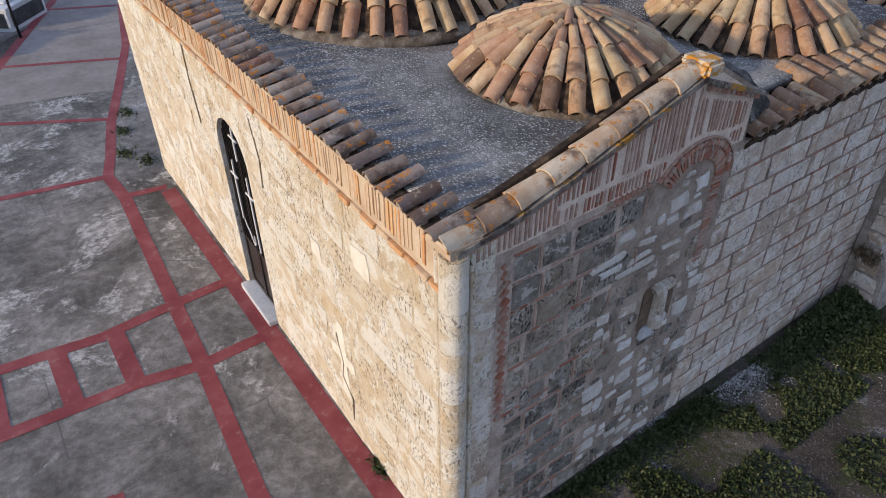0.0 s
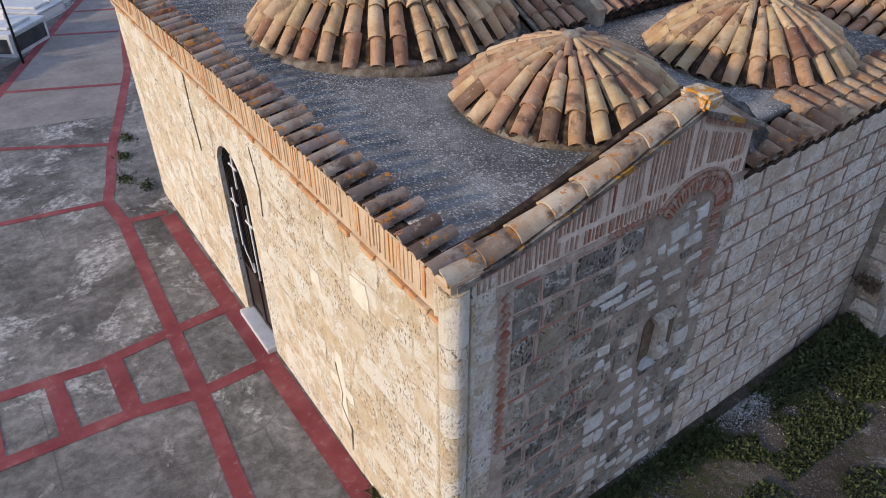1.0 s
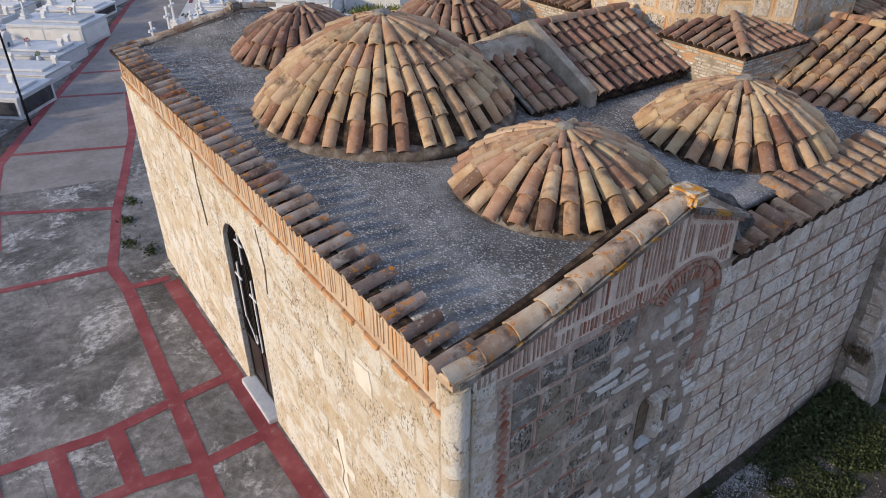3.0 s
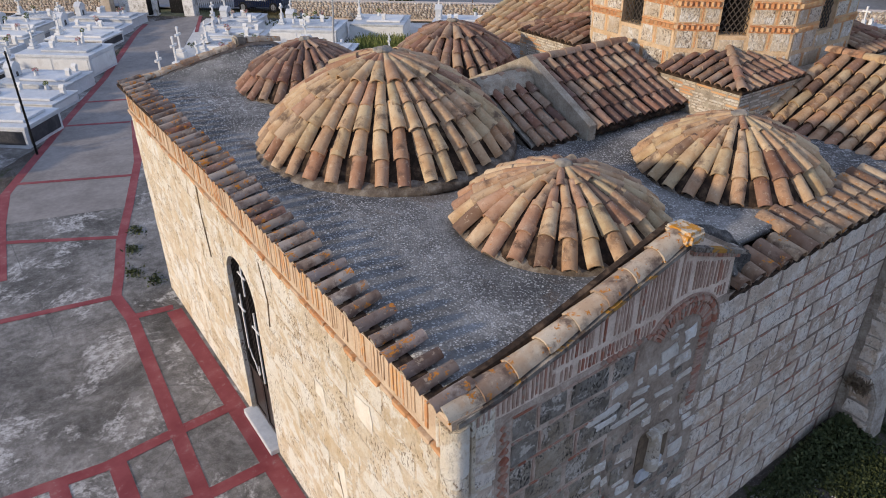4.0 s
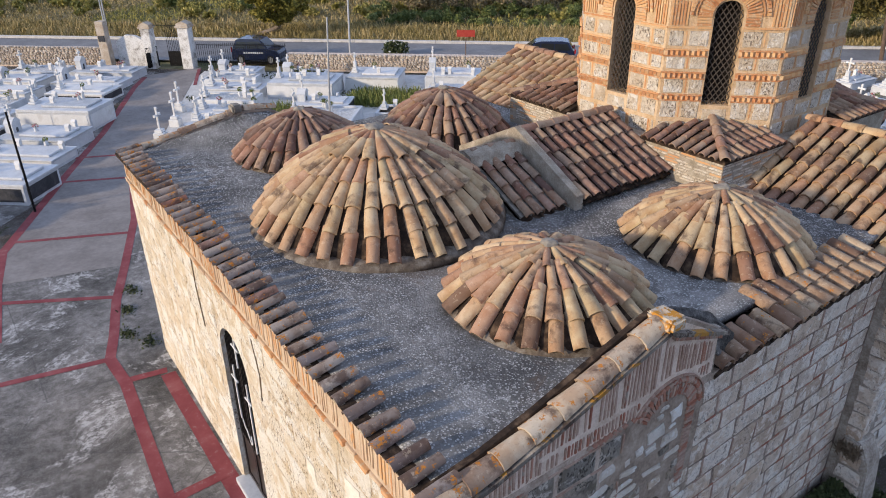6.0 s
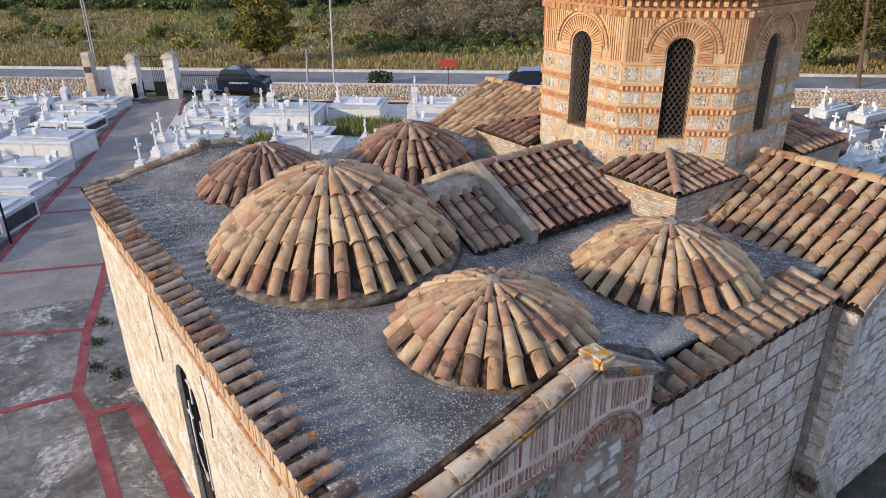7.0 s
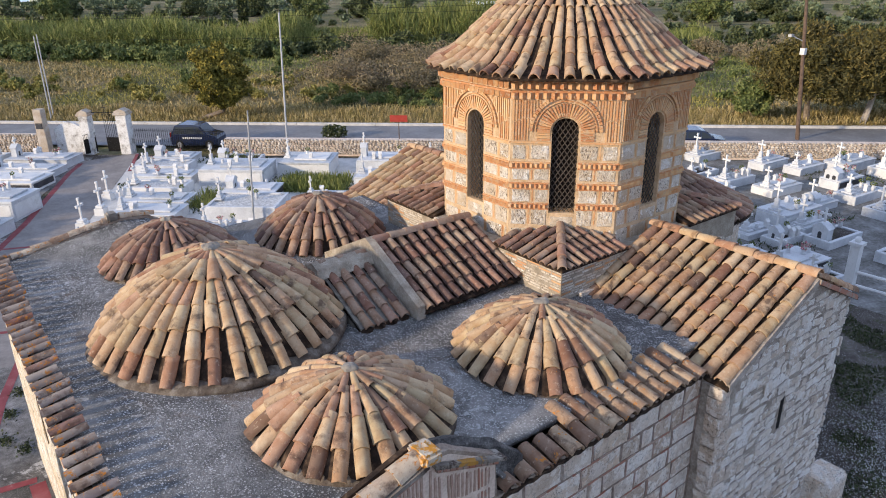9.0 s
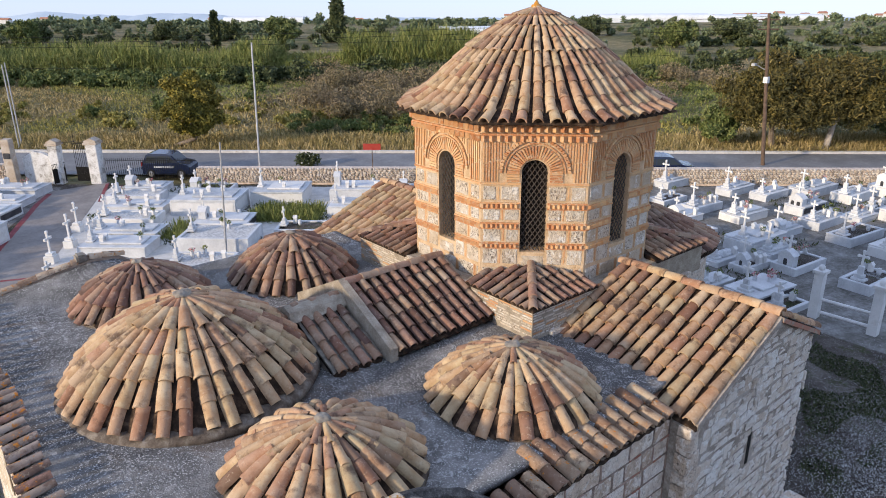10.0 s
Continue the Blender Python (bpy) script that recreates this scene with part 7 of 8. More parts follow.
gate_pillar(-20.7, 38.9, 0.7, 2.8, 2)
post = thing("concrete_post", "brown stained concrete post", "post", frame_of(ROAD_U, ROAD_N, Z, R(-25.7, 38.1)))
bm = bmesh.new()
box(bm, -0.32, 0.32, -0.25, 0.25, -0.05, 2.95)
for v_ in bm.verts:
    if v_.co.z > 1:
        v_.co.x *= 0.85
part("shaft", bevelled(bm, 0.03), m_post, post)
bm = bmesh.new()
box(bm, -0.2, 0.2, -0.31, -0.24, 1.75, 2.1)
part("meter_box", bm, m_blackmarble, post, "dark meter box")
bm = bmesh.new()
prism(bm, [R(s, 38.5, z) for s, z in ((-25.2, -0.1), (-23.45, -0.1), (-23.45, 1.75), (-23.9, 2.0), (-24.5, 2.05), (-25.0, 1.75), (-25.2, 1.6))], ROAD_N * 0.3)
tagged(part("white_wall", bm, m_oldplaster), "white plastered wall by the gate", "wall", kind="structure")
gate = thing("iron_gate", "black iron gate, one leaf standing open", "gate", frame_of(ROAD_U, ROAD_N, Z, R(-22.8, 38.9)))


def leaf(parent, m, w, h, name="gate_leaf"):
    bm = bmesh.new()
    for x in np.linspace(0.03, w - 0.03, 9):
        rod(bm, m @ Vector((x, 0, 0.1)), m @ Vector((x, 0, h)), 0.014, n=5)
    for z in (0.1, 1.0, h):
        rod(bm, m @ Vector((0, 0, z)), m @ Vector((w, 0, z)), 0.02, n=5)
    box(bm, 0, w, -0.006, 0.006, 0.1, 1.0, m)
    return part(name, bm, m_iron, parent)


leaf(gate, Matrix.Translation((0.75, 0, 0)), 0.98, 2.5)
leaf(gate, Matrix.Translation((0.05, 0, 0)) @ Matrix.Rotation(radians(-115), 4, "Z"), 0.9, 1.3)
bm = bmesh.new()
rod(bm, (0, 0, 2.6), (1.8, 0, 2.6), 0.025, n=6)
rod(bm, (0.9, 0, 2.6), (0.9, 0, 3.1), 0.02, n=6)
rod(bm, (0.75, 0, 2.92), (1.05, 0, 2.92), 0.02, n=6)
part("overthrow", bm, m_iron, gate, "iron bar with a small cross")
iron_fence = thing("iron_fence", "black iron railing of upright bars", "fence", frame_of(ROAD_U, ROAD_N, Z, R(-20.3, 39.3)))
for i in range(44):
    bm = bmesh.new()
    rod(bm, (i * 0.135, 0, 0.05), (i * 0.135, 0, 1.5), 0.014, n=5)
    part("bar", bm, m_iron, iron_fence)
for z in (0.25, 1.35):
    bm = bmesh.new()
    rod(bm, (0, 0, z), (5.9, 0, z), 0.022, n=5)
    part("rail", bm, m_iron, iron_fence)

# ---- poles and the sign ----
def pole(name, label, at, h, r, mat, lean=(0, 0)):
    g = thing(name, label, "pole", Matrix.Translation(at))
    bm = bmesh.new()
    rod(bm, (0, 0, -0.1), (lean[0], lean[1], h), r, r * 0.7, 10)
    part("shaft", bm, mat, g)
    return g


pole("flagpole", "slim grey steel flagpole", Vector((11.27, 24.67, 0)), 5.25, 0.05, m_steel, (0.26, -0.1))
pole("flagpole", "tall slim grey steel pole", Vector((18.7, 36.2, 0)), 8.5, 0.07, m_steel, (0.5, 0.5))
pole("lamp_pole", "thin dark metal pole beside the graves", Vector((-1.12, 23.4, 0)), 3.6, 0.045, m_iron, (0.0, 0.1))
pole("lamp_pole", "slim grey pole beyond the gate", R(-32.0, 48.8, -0.1), 6.5, 0.06, m_steel)
pole("lamp_pole", "slim grey pole beyond the gate", R(-32.8, 50.4, -0.1), 6.5, 0.06, m_steel)
sign = pole("road_sign", "red rectangular board on a thin post", Vector((24.0, 31.2, 0)), 2.45, 0.035, m_wood)
m_signred = plain("sign_red", [(0.3, (0.3, 0.03, 0.02)), (0.7, (0.4, 0.06, 0.04))], 3, 0.6, 0.1)
bm = bmesh.new()
box(bm, -0.55, 0.55, -0.03, 0.0, 2.05, 2.45, Matrix.Rotation(math.atan2(-0.67, 0.742), 4, "Z"))
part("board", bm, m_signred, sign)
up_ = pole("utility_pole", "brown wooden utility pole with a street lamp", Vector((46.7, 17.2, -0.1)), 10.0, 0.14, m_wood, (-0.4, 0.9))
bm = bmesh.new()
rod(bm, (-0.26, 0.58, 6.4), (-0.9, 1.1, 6.8), 0.03, n=6)
box(bm, -1.15, -0.8, 1.0, 1.22, 6.72, 6.88)
part("lamp_arm", bm, m_steel, up_, "grey street lamp on an arm")
bm = bmesh.new()
box(bm, -0.14, 0.16, -0.14, 0.16, 5.6, 6.0, Matrix.Translation((-0.23, 0.52, 0)))
part("bracket_box", bm, m_white, up_)
bm = bmesh.new()
rod(bm, (-0.86, 1.26, 9.0), (0.14, 0.36, 9.0), 0.05, n=6)
rod(bm, (-0.88, 1.31, 9.6), (0.12, 0.41, 9.6), 0.05, n=6)
part("crossarm", bm, m_wood, up_)

# ---- parked cars ----
m_car = Mat("dark_blue_car_paint", 0.25)
m_car.colour(m_car.mix(m_car.noise(3), (0.008, 0.014, 0.04), (0.014, 0.022, 0.055)))
m_car.b.inputs["Coat Weight"].default_value = 0.6
m_carglass = Mat("car_glass", 0.05)
m_carglass.colour((0.015, 0.018, 0.02))
m_carglass.b.inputs["Specular IOR Level"].default_value = 0.6
m_rubber = plain("tyre_rubber", [(0.3, (0.012, 0.012, 0.012)), (0.7, (0.025, 0.025, 0.025))], 6, 0.85)
m_rim = plain("alloy_rim", [(0.3, (0.4, 0.4, 0.42)), (0.7, (0.55, 0.55, 0.56))], 6, 0.35, 0.1, metal=0.8)
m_bar = plain("pale_lettering", [(0.3, (0.6, 0.6, 0.6)), (0.7, (0.7, 0.7, 0.7))], 6)
m_taillight = plain("tail_lamp_red", [(0.3, (0.3, 0.01, 0.01)), (0.7, (0.4, 0.02, 0.02))], 6, 0.3)


def car(at, turn, label, wording, size=(0.84, 0.95, 0.95)):
    g = thing("car", label, "car", Matrix.Translation(at) @ Matrix.Rotation(turn, 4, "Z") @ Matrix.Diagonal((*size, 1)))
    L, W = 2.0, 0.86
    side = [(-2.0, 0.32), (-2.04, 0.75), (-1.95, 1.0), (-1.6, 1.62), (-1.2, 1.7), (0.1, 1.68), (0.45, 1.6), (1.05, 1.08), (1.85, 0.92), (2.0, 0.75), (2.0, 0.35)]
    bm = bmesh.new()
    rows = []
    for y, sq in ((-W, 1.0), (-W * 0.9, 1.0), (0, 1.02), (W * 0.9, 1.0), (W, 1.0)):
        row = []
        for x, z in side:
            yy = y * (1 - 0.14 * max(0, (z - 0.95) / 0.75))
            xx = x * (0.985 if abs(y) == W else 1.0)
            row.append(bm.verts.new((xx, yy, z)))
        rows.append(row)
    n = len(side)
    for a, b in zip(rows, rows[1:]):
        for i in range(n):
            bm.faces.new((a[i], a[(i + 1) % n], b[(i + 1) % n], b[i]))
    bm.faces.new(rows[0])
    bm.faces.new(rows[-1][::-1])
    bmesh.ops.recalc_face_normals(bm, faces=bm.faces[:])
    part("body", bm, m_car.m, g)
    for sg in (-1, 1):
        Wy = lambda z: sg * (W * (1 - 0.14 * max(0, (z - 0.95) / 0.75)) + 0.006)
        for win in ([(-1.72, 1.08), (-0.75, 1.08), (-0.75, 1.52), (-1.5, 1.52)], [(-0.68, 1.08), (0.1, 1.08), (0.1, 1.54), (-0.68, 1.53)], [(0.17, 1.08), (0.88, 1.08), (0.42, 1.5), (0.17, 1.54)]):
            bm = bmesh.new()
            prism(bm, [Vector((x, Wy(z), z)) for x, z in win], (0, -sg * 0.02, 0))
            part("side_window", bm, m_carglass.m, g, "dark window glass")
        for x in (-1.28, 1.25):
            bm = bmesh.new()
            rod(bm, (x, sg * (W - 0.2), 0.33), (x, sg * (W + 0.02), 0.33), 0.33, n=20)
            tyre = part("wheel", bm, m_rubber, g, "black tyre")
            bm = bmesh.new()
            rod(bm, (x, sg * (W + 0.018), 0.33), (x, sg * (W + 0.03), 0.33), 0.2, n=16)
            part("rim", bm, m_rim, tyre, "grey alloy rim")
        if wording:
            for i in range(9):
                bm = bmesh.new()
                prism(bm, [Vector((x, sg * (W + 0.008), z)) for x, z in ((-1.0 + i * 0.19, 0.74), (-0.86 + i * 0.19, 0.74), (-0.86 + i * 0.19, 0.86), (-1.0 + i * 0.19, 0.86))], (0, -sg * 0.01, 0))
                part("lettering_bar", bm, m_bar, g, "pale lettering bar")
        bm = bmesh.new()
        box(bm, -2.06, -1.98, sg * 0.78 - 0.07, sg * 0.78 + 0.07, 0.85, 1.15)
        part("tail_light", bm, m_taillight, g, "red tail light")
    bm = bmesh.new()
    prism(bm, [Vector((0.52, -0.7, 1.57)), Vector((1.03, -0.76, 1.12)), Vector((1.03, 0.76, 1.12)), Vector((0.52, 0.7, 1.57))], (0.015, 0, 0.015))
    part("windscreen", bm, m_carglass.m, g, "dark windscreen")
    bm = bmesh.new()
    prism(bm, [Vector((-1.93, -0.68, 1.1)), Vector((-1.65, -0.64, 1.56)), Vector((-1.65, 0.64, 1.56)), Vector((-1.93, 0.68, 1.1))], (-0.015, 0, 0.01))
    part("rear_window", bm, m_carglass.m, g, "dark rear window")
    return g


ROAD_TURN = math.atan2(-0.67, 0.742)
car(R(-16.7, 40.7, 0), ROAD_TURN, "dark blue hatchback parked beyond the railing", True, (0.78, 0.92, 0.95))
car(R(1.6, 42.0, 0), ROAD_TURN + math.pi, "dark blue car parked behind the stone wall", False, (1.0, 0.95, 0.86))
car(R(15.6, 41.1, 0), ROAD_TURN, "dark blue car parked behind the stone wall", False, (0.95, 0.95, 0.82))

# overhead wires from pole to pole along the road
wires = thing("overhead_wires", "thin dark overhead wires along the road", "wires")
for k, (dz, off) in enumerate(((0.0, 0.0), (-0.35, 0.15), (-0.7, -0.1), (-2.2, 0.1))):
    a, b = R(-95, 52.5 + off, 9.6 + dz), Vector((46.3, 18.1, 9.7 + dz))
    pts = [a.lerp(b, i / 24) - Z * 1.3 * (1 - (2 * i / 24 - 1) ** 2) for i in range(25)]
    bm = bmesh.new()
    for p0, p1 in zip(pts, pts[1:]):
        rod(bm, p0, p1, 0.011, n=4)
    bmesh.ops.remove_doubles(bm, verts=bm.verts[:], dist=0.006)
    part("wire", bm, m_iron, wires)

# ---- planting near the church ----
def stuff(name, me, label, category):
    return tagged(link_mesh(name, me, []), label, category, kind="stuff")


def scatter(rg, n, s0, s1, d0, d1, z=0.0):
    s, d = rg.uniform(s0, s1, n), rg.uniform(d0, d1, n)
    p = np.stack([s * 0.742 + d * 0.67, -s * 0.67 + d * 0.742, np.full(n, z)], 1)
    p[:, 2] += np.array([land_z(q) for q in d]) + 0.06
    return p


def patchy(rg, n, x0, x1, y0, y1, scale, cut):
    """Points kept where a noise field is high, so that weeds stand in patches."""
    out = []
    while len(out) < n:
        x, y = rg.uniform(x0, x1), rg.uniform(y0, y1)
        if noise.noise((x * scale, y * scale, 3.3)) > cut:
            out.append((x, y, 0.0))
    return np.array(out)


G = np.random.default_rng(21)
w1 = patchy(G, 26000, 1.2, 9.6, -1.5, -0.05, 1.3, -0.08)
w1 = w1[np.hypot((w1[:, 0] - 5.6) / 0.7, (w1[:, 1] + 0.3) / 0.42) > 1 - 0.25 * G.random(len(w1))]
w2 = np.concatenate([patchy(G, 7000, 9.4, 26.0, -6.5, -0.4, 0.45, 0.25), patchy(G, 9000, 13.9, 23.5, -0.4, 3.2, 0.6, 0.15)])
w3 = patchy(G, 15000, 3.0, 10.5, -5.5, -1.2, 0.9, 0.08)
strip_ = np.stack([np.concatenate([G.uniform(0.6, 4.7, 5000), G.uniform(6.6, 9.6, 4000)]), -np.abs(G.normal(0, 0.22, 9000)) - 0.03, np.zeros(9000)], 1)
mound = np.stack([9.0 - np.abs(G.normal(0, 0.95, 9000)), -np.abs(G.normal(0, 0.34, 9000)) - 0.02, np.zeros(9000)], 1)
mound[:, 2] = G.uniform(0.0, 1.0, 9000) * 0.32 * np.clip(1.25 + mound[:, 1] * 1.3, 0, 1) * np.clip((mound[:, 0] - 6.6) / 1.4, 0, 1)
tufts = np.concatenate([np.stack([G.normal(x, 0.1, 220), G.normal(y, 0.16, 220), np.zeros(220)], 1) for x, y in ((-0.1, 12.6), (-0.45, 13.3), (-0.2, 14.5), (0.2, 15.6))])
stuff("weeds", leaf_mesh("weeds", np.concatenate([w1, w2, w3, strip_, mound, tufts]), 0.055, m_grass, G, 0.1, 1.1, 0.8), "low green weeds along the church wall", "weeds")
w4 = np.concatenate([np.stack([G.uniform(-0.06, 0.0, 60), G.normal(1.75, 0.12, 60), np.zeros(60)], 1),
                     patchy(G, 2600, 8.0, 24.0, 22.0, 38.0, 0.3, 0.3), patchy(G, 3000, 22.0, 46.0, 0.0, 18.0, 0.25, 0.25)])
stuff("weeds", leaf_mesh("weeds", w4, 0.09, m_grass, G, 0.3, 1.8, 0.6), "tufts of weeds between graves and paving", "weeds")
lush = np.concatenate([scatter(G, 5200, -8.6, -5.0, 30.8, 33.4), scatter(G, 900, -12.2, -10.9, 27.9, 30.2), scatter(G, 800, -14.0, -11.4, 36.0, 37.2)])
stuff("tall_grass", leaf_mesh("tall_grass", lush, 0.22, m_reed, G, 0.6, 2.4, 0.2), "lush tall green grass among the graves", "grass")
peb = np.concatenate([patchy(G, 3600, 3.2, 24.0, -5.0, -0.3, 0.5, 0.1), np.stack([G.normal(5.75, 0.4, 5200), -0.06 - np.abs(G.normal(0.0, 0.2, 5200)), np.zeros(5200)], 1), np.stack([G.normal(6.5, 0.7, 1500), G.normal(-0.75, 0.25, 1500), np.zeros(1500)], 1), np.stack([G.normal(19.5, 2.6, 44000), G.normal(-0.4, 1.3, 44000), np.zeros(44000)], 1)])
peb = peb[((peb[:, 1] < -0.1) | (peb[:, 0] > 13.9)) & ((peb[:, 0] < 9.0) | (peb[:, 1] < -0.45) | (peb[:, 0] > 13.9))]
peb[:, 2] += 0.004
far_peb = np.stack([G.normal(16.5, 2.6, 16000), G.normal(-2.4, 1.5, 16000), np.full(16000, 0.004)], 1)
far_peb = far_peb[(far_peb[:, 1] < -0.8) | (far_peb[:, 0] > 13.9)]
stuff("gravel", leaf_mesh("gravel", far_peb, 0.045, m_gravel, G, -0.5, 0.7), "coarse pale gravel beside the graves", "gravel")
stuff("gravel", leaf_mesh("gravel", peb[::2], 0.022, m_gravel, G, -0.5, 0.7), "scattered pale gravel on the soil", "gravel")

dry = np.stack([8.82 - np.abs(G.normal(0, 0.05, 420)), G.uniform(-0.34, 0.02, 420), 1.12 + G.normal(0, 0.045, 420)], 1)
stuff("wall_plant", leaf_mesh("wall_plant", dry, 0.07, m_crack, G, 0.2, 1.4, 0.4), "dark dry plant rooted in the wall corner", "plant")

# ---- road verge and fields ----
G = np.random.default_rng(22)
stuff("dry_verge", leaf_mesh("dry_verge", scatter(G, 90000, -75, 85, 47.9, 54.5), 0.24, m_dry, G, 0.6, 2.0, 0.25), "tall dry grass along the road", "grass")
mix_pts = scatter(G, 190000, -85, 105, 53.0, 96.0)
keep = np.array([noise.noise((p[0] * 0.045, p[1] * 0.045, 1.0)) for p in mix_pts])
stuff("green_field", leaf_mesh("green_field", mix_pts[keep > 0.16], 0.2, m_reed, G, 0.6, 1.4, 0.4), "rough green meadow", "grass")
stuff("meadow", leaf_mesh("meadow", mix_pts[(keep > -0.06) & (keep <= 0.16)], 0.2, m_meadow, G, 0.6, 1.4, 0.4), "olive meadow of ripening grass", "grass")
stuff("dry_field", leaf_mesh("dry_field", mix_pts[keep <= -0.06], 0.2, m_dry, G, 0.6, 1.4, 0.4), "patches of dry yellow grass", "grass")


def bushes(name, n, area, size, per, leaf, mat, label, seed, squash=0.75):
    rg = np.random.default_rng(seed)
    c = scatter(rg, n, *area)
    r = rg.uniform(*size, n)
    c[:, 2] += r * 0.45
    sub_c, sub_r = [], []
    for p, q in zip(c, r):
        for k in range(4):
            o = rg.normal(size=3) * q * 0.55
            o[2] = abs(o[2]) * 0.7
            sub_c.append(p + o)
            sub_r.append(q * rg.uniform(0.45, 0.75))
    pts = clump_points(rg, sub_c, sub_r, per, squash)
    pts = pts[pts[:, 2] > -400]
    stuff(name, leaf_mesh(name, pts, leaf, mat, rg, 0.0, 1.2), label, "bushes")


bushes("scrub", 130, (-14, 20, 62, 84), (1.1, 2.6), 330, 0.125, m_brush, "brown dry scrub bushes in the field", 31, 0.6)
bushes("scrub", 34, (24, 60, 62, 92), (0.8, 2.0), 260, 0.14, m_brush, "brown dry scrub bushes in the field", 39, 0.7)
bushes("scrub", 42, (-14, 16, 55, 63), (0.3, 0.8), 190, 0.13, m_leaf, "low dark thicket in the field", 40, 0.6)
bushes("scrub", 70, (-80, 100, 60, 100), (0.5, 1.2), 150, 0.17, m_leaf, "green scrub bushes in the field", 32)
bushes("hedge", 120, (-85, -26, 86, 95), (0.7, 1.4), 130, 0.26, m_leaf, "green hedge below the reeds", 33)
bushes("hedge", 50, (-30, 4, 90, 96), (0.8, 1.8), 130, 0.3, m_leaf_dark, "dark hedge below the reeds", 41)
bushes("hedge", 70, (0, 110, 92, 112), (0.7, 1.6), 130, 0.3, m_leaf_dark, "green hedge across the fields", 34)


def reed_bed(n, s0, s1, d0, d1, low, high, seed):
    """Reeds in uneven stands, taller in some than in others."""
    rg = np.random.default_rng(seed)
    p = scatter(rg, n, s0, s1, d0, d1)
    top = np.array([low + (high - low) * min(1, max(0, 0.5 + 0.9 * noise.noise((q[0] * 0.11, q[1] * 0.11, 2.0)) + 0.5 * noise.noise((q[0] * 0.4, q[1] * 0.4, 7.0)))) for q in p])
    p[:, 2] += rg.uniform(0, 1, n) * top
    stuff("reeds", leaf_mesh("reeds", p, 0.42, m_reed, rg, 0.6, 2.6, 0.2), "tall olive-green reed bed", "reeds")


reed_bed(90000, -95, -26, 95, 112, 1.2, 4.2, 35)
reed_bed(30000, -28, -14, 99, 114, 0.4, 2.2, 46)
reed_bed(52000, -15, 6, 96, 112, 2.6, 6.4, 43)
reed_bed(12000, 10, 34, 100, 114, 0.3, 2.0, 44)
bushes("scrub", 120, (-60, 20, 58, 70), (0.25, 0.6), 90, 0.16, m_meadow, "tussocks of olive grass", 45)

# belts of trees and scrub across the plain, one behind the other
for k, (s0, s1, d0, d1, n, lo, hi, lf, mt) in enumerate((
        (-130, -34, 120, 130, 60, 0.4, 1.0, 0.3, m_leaf), (-150, -30, 142, 152, 60, 0.5, 1.3, 0.36, m_leaf_dark), (-160, 0, 172, 186, 60, 0.6, 1.5, 0.42, m_leaf_dark),
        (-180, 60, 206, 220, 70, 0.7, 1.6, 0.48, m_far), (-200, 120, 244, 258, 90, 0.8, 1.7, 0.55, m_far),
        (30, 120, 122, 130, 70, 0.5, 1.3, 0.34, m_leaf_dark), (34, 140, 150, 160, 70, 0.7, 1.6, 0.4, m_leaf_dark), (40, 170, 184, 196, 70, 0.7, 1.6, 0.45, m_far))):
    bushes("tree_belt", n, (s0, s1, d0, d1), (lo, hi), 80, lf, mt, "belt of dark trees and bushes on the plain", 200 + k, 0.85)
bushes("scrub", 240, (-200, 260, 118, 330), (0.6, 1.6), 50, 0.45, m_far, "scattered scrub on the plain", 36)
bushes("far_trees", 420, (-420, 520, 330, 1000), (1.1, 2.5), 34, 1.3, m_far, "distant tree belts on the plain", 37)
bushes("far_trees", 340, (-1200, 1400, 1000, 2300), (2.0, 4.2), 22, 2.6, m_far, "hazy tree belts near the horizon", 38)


# ---- single trees ----
def tree(label, at, h, spread, mat, seed, lean=0.0, trunk_mat=None, leaf=0.2, clumps=46, per=150, trunk_h=0.35, weep=0.0, tall=1.4, slim=1.0):
    rg = np.random.default_rng(seed)
    g = thing("tree", label, "tree", Matrix.Translation(at))
    bm = bmesh.new()
    base, top = Vector((0, 0, -0.2)), ROAD_U * lean + Z * (h * trunk_h)
    rod(bm, base, top, h * 0.035, h * 0.025, 9)
    ends = []
    for k in range(6):
        a = k * 1.05 + rg.uniform(-0.3, 0.3)
        e = top + Vector((math.cos(a) * spread * 0.5, math.sin(a) * spread * 0.5, h * rg.uniform(0.18, 0.4)))
        rod(bm, top - Vector((0, 0, 0.1)), e, h * 0.016, h * 0.007, 6)
        ends.append(e)
    part("trunk", bm, trunk_mat or m_bark, g, "grey-brown trunk with limbs")
    cz = h * (trunk_h + 1.0) / 2
    cs, rs = [], []
    for k in range(clumps):
        v = rg.normal(size=3)
        v /= np.linalg.norm(v)
        q = rg.uniform(0.35, 0.95)
        z = cz + v[2] * q * (h - cz) * 0.95
        wide = spread * (0.72 + 0.28 * math.cos((z - cz) / (h - cz) * 1.3)) * rg.uniform(0.75, 1.1)
        cs.append((lean * ROAD_U.x + v[0] * q * wide, lean * ROAD_U.y + v[1] * q * wide, max(0.5, z - weep * q * math.hypot(v[0], v[1]))))
        rs.append(spread * rg.uniform(0.16, 0.3))
    pts = clump_points(rg, cs, rs, per, 0.85)
    link_mesh("crown", leaf_mesh("crown", pts, leaf, mat, rg, 0.0, tall, slim), [], g, "uneven leafy crown")
    return g


tree("round olive-gold tree with a leaning trunk", R(-21.0, 50.0, -0.1), 6.0, 2.4, m_leaf_gold, 51, 2.5, leaf=0.13, trunk_h=0.12, clumps=120, per=330)
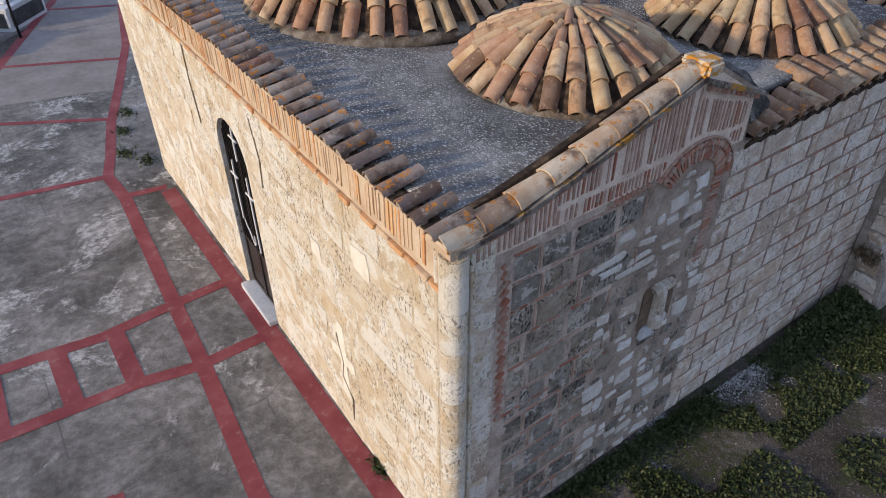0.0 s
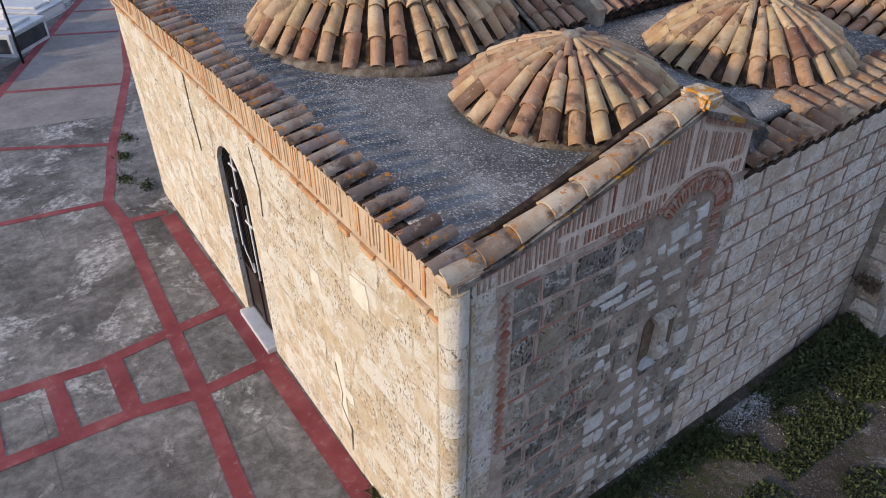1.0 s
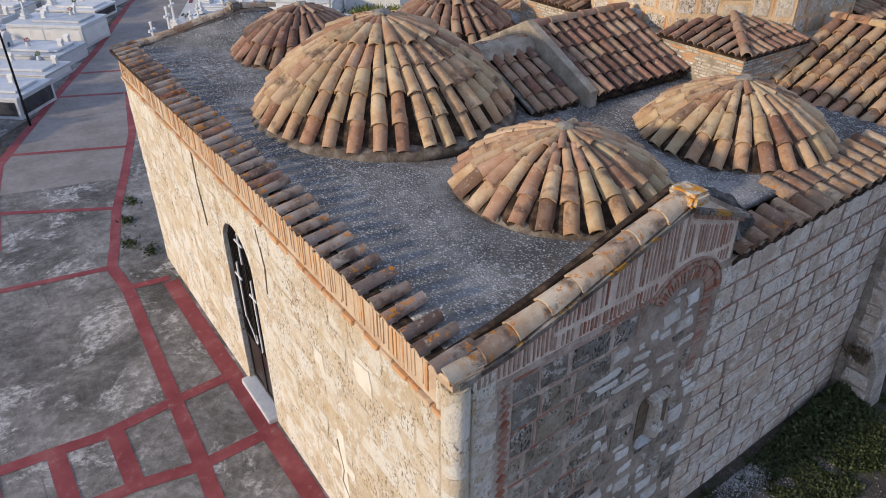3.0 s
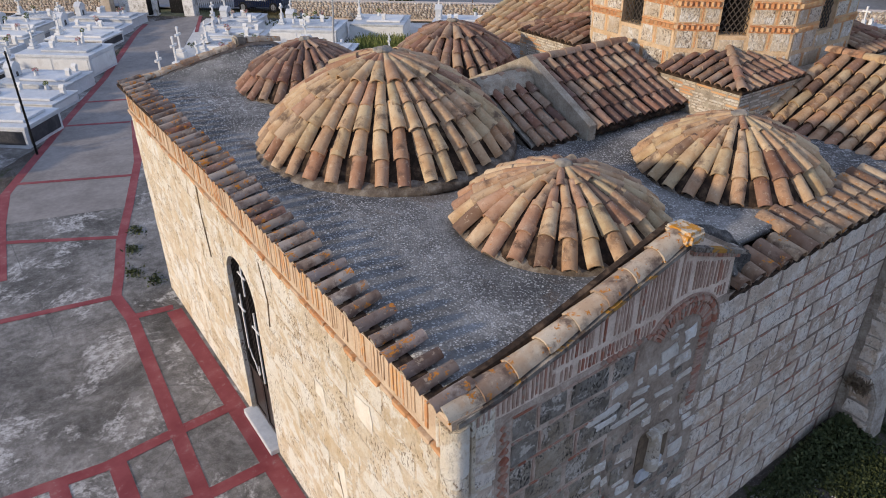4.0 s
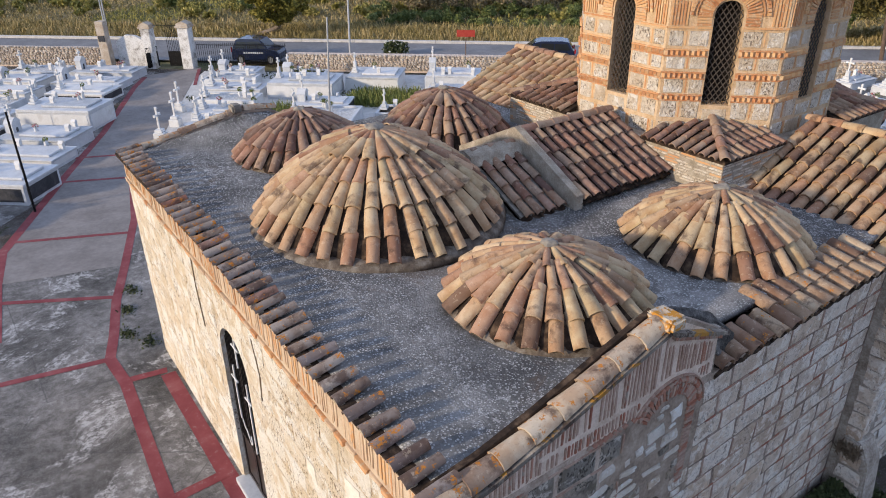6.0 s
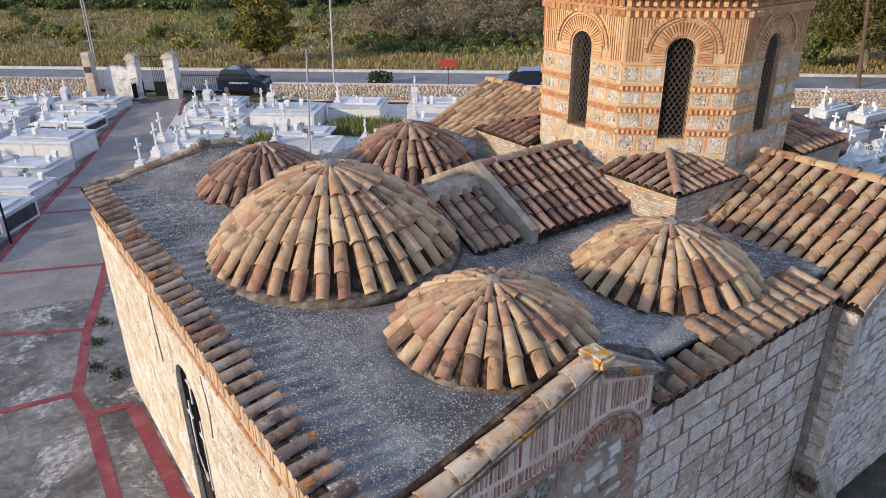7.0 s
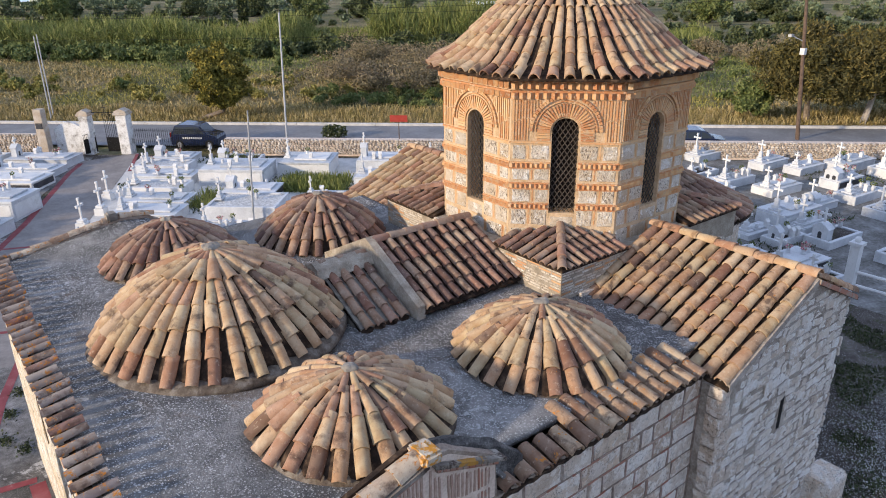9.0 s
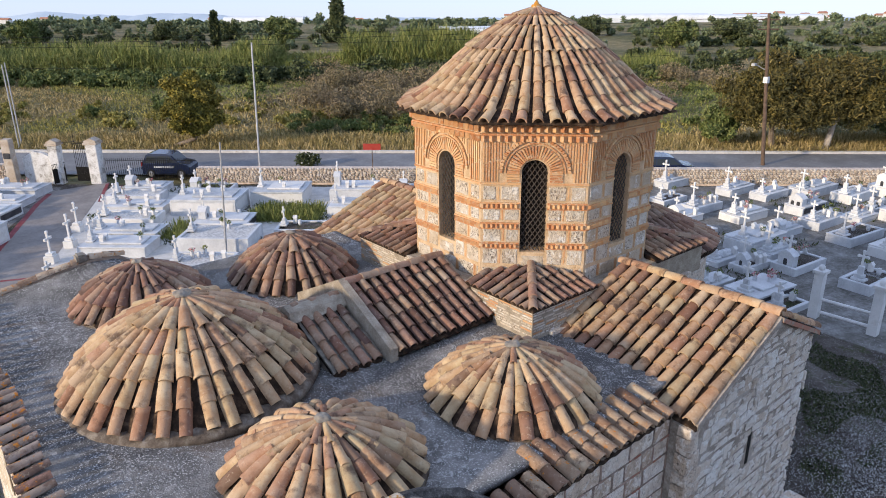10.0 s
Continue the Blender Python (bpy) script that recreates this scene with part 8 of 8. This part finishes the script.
tree("large dark drooping roadside tree", R(26.0, 50.0, -0.1), 7.3, 4.4, m_leaf_olive, 52, -0.2, leaf=0.14, clumps=120, per=300, trunk_h=0.24, weep=0.9, tall=1.7, slim=0.8)
tree("large drooping roadside tree with pale trunk", R(29.6, 49.2, -0.1), 7.4, 4.2, m_leaf_olive, 53, 0.4, m_bark_pale, leaf=0.14, clumps=110, per=300, trunk_h=0.3, weep=0.9, tall=1.9, slim=0.7)
tree("dark leafy roadside tree", R(36.0, 51.0, -0.1), 7.0, 4.4, m_leaf_dark, 54, 0.2, leaf=0.16, clumps=110, per=260, trunk_h=0.2, weep=1.0)
tree("low bushy green roadside tree", R(22.3, 50.8, -0.1), 3.2, 1.7, m_leaf, 55, 0.1, leaf=0.14, clumps=60, per=200, trunk_h=0.1)
tree("dark leafy roadside tree", R(44.0, 53.0, -0.1), 7.0, 4.4, m_leaf_dark, 56, 0.2, leaf=0.2, clumps=70, per=200, trunk_h=0.22)
for k, (s, d, h, sp) in enumerate(((-84, 136, 7, 3.6), (-70, 170, 4.4, 3.6), (12, 176, 4.4, 3.6), (-38, 158, 4.6, 3.0), (-30, 170, 4.0, 3.4), (-16, 148, 4.2, 3.0), (46, 150, 5.4, 4.4), (62, 165, 5, 4.4), (34, 190, 5, 4.4), (-48, 190, 5.4, 4), (-58, 180, 4.6, 3.2), (-102, 170, 5.4, 4))):
    tree("round green tree on the plain", R(s, d, land_z(d)), h, sp, m_leaf_dark if k % 3 else m_leaf, 70 + k, 0.0, leaf=0.3, clumps=60, per=130, trunk_h=0.08)


def cypress(at, h, seed):
    rg = np.random.default_rng(seed)
    g = thing("cypress", "tall dark slender cypress tree", "tree", Matrix.Translation(at))
    bm = bmesh.new()
    rod(bm, (0, 0, -0.2), (0, 0, h * 0.8), 0.2, 0.06, 8)
    part("trunk", bm, m_bark, g)
    z = rg.uniform(0.05, 1, 2600)
    a = rg.uniform(0, 6.28, 2600)
    r = h * 0.1 * np.sin(np.pi * np.clip(z, 0.02, 1) ** 0.7) * rg.uniform(0.6, 1.1, 2600)
    pts = np.stack([r * np.cos(a), r * np.sin(a), z * h], 1)
    link_mesh("crown", leaf_mesh("crown", pts, 0.5, m_leaf_dark, rg, 0.0, 1.6), [], g)


cypress(R(-26.7, 160.0, -0.1), 13.5, 1)
cypress(R(-51.0, 150.0, -0.1), 7.0, 2)

# ---- far buildings and hills ----
m_film = plain("greenhouse_film", [(0.3, (0.62, 0.66, 0.7)), (0.7, (0.75, 0.78, 0.8))], 0.3, 0.5, 0.1)


def greenhouse(s, d, length, w, h):
    g = thing("greenhouse", "long low white plastic greenhouse", "greenhouse", frame_of(ROAD_U, ROAD_N, Z, R(s, d, land_z(d))), "greenhouses")
    n = max(1, int(w / 6))
    for k in range(n):
        bm = bmesh.new()
        prof = [(0, -0.2)] + [(3 - 3 * math.cos(math.pi * i / 8), h * 0.55 + h * 0.45 * math.sin(math.pi * i / 8)) for i in range(9)] + [(6, -0.2)]
        prism(bm, [Vector((0, k * 6 + a, b)) for a, b in prof], (length, 0, 0))
        part("tunnel", bm, m_film, g)


greenhouse(-24.0, 154.0, 20, 12, 1.5)
greenhouse(-6.0, 200.0, 30, 12, 1.8)
greenhouse(60.0, 330.0, 50, 12, 3.5)
greenhouse(140.0, 420.0, 60, 18, 3.5)
greenhouse(-120.0, 360.0, 40, 12, 3.5)
hr = random.Random(9)
m_roofred = plain("far_roof", [(0.3, (0.35, 0.16, 0.1)), (0.7, (0.45, 0.24, 0.16))], 0.5)
for k in range(46):
    s, d = hr.uniform(330, 900), hr.uniform(820, 1150)
    if k > 36:
        s, d = hr.uniform(-700, 200), hr.uniform(900, 1200)
    g = thing("house", "small distant white house with a tiled roof", "house", frame_of(ROAD_U, ROAD_N, Z, R(s, d, land_z(d))), "distant houses")
    w, dp, h = hr.uniform(8, 15), hr.uniform(7, 10), hr.uniform(5, 9)
    bm = bmesh.new()
    box(bm, -w / 2, w / 2, -dp / 2, dp / 2, -1, h)
    part("wall", bm, m_white, g)
    bm = bmesh.new()
    prism(bm, [Vector((-w / 2 - 0.4, -dp / 2 - 0.4, h)), Vector((-w / 2 - 0.4, dp / 2 + 0.4, h)), Vector((-w / 2 - 0.4, 0, h + 2.2))], (w + 0.8, 0, 0))
    part("roof", bm, m_roofred, g)

# air haze is put into the hills' blue colour, with a faint glow added
m_hill = Mat("haze_painted_hill", 1.0)
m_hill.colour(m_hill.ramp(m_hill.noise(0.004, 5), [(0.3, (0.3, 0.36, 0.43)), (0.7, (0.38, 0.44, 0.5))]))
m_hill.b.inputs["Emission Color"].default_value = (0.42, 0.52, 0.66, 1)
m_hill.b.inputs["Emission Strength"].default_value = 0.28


def hill_height(s):
    """Skyline of the far hills, higher towards the north."""
    big = 46 * math.exp(-((s + 1900) / 420) ** 2) + 34 * math.exp(-((s + 1250) / 260) ** 2) + 16 * math.exp(-((s + 300) / 700) ** 2) + 14 * math.exp(-((s - 2400) / 900) ** 2)
    return max(6.0, big + 9 * noise.noise((s * 0.006, 0.0, 0.0)) + 4 * noise.noise((s * 0.03, 5.0, 0.0)) + 6)


bm = bmesh.new()
D0 = 3300
front = [[], [], []]
for i in range(181):
    s = -3600 + i * 40
    b = land_z(D0)
    h = hill_height(s)
    front[0].append(bm.verts.new(R(s, D0 - 250, b - 12)))
    front[1].append(bm.verts.new(R(s, D0, b + h)))
    front[2].append(bm.verts.new(R(s, D0 + 400, b - 30)))
for r0, r1 in zip(front, front[1:]):
    for i in range(180):
        bm.faces.new((r0[i], r0[i + 1], r1[i + 1], r1[i]))
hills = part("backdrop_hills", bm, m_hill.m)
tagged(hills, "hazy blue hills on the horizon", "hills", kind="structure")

# flowering bush beside the road
g = thing("bush", "small bush with white flowers by the road", "bush", Matrix.Translation(R(-8.2, 43.6, 0)))
rg_ = np.random.default_rng(61)
pts = clump_points(rg_, [(q * 0.42 * 0.742, -q * 0.42 * 0.67, 0.45) for q in (-1, 0, 1)], [0.46, 0.52, 0.42], 320, 0.9)
pts[:, 2] = np.maximum(pts[:, 2], 0.02)
link_mesh("foliage", leaf_mesh("foliage", pts, 0.12, m_leaf_dark, rg_, 0.0, 1.3), [], g)
link_mesh("blossom", leaf_mesh("blossom", pts[::14] + [0, 0, 0.06], 0.1, m_white, rg_, 0.0, 1.0), [], g, "white blossom")
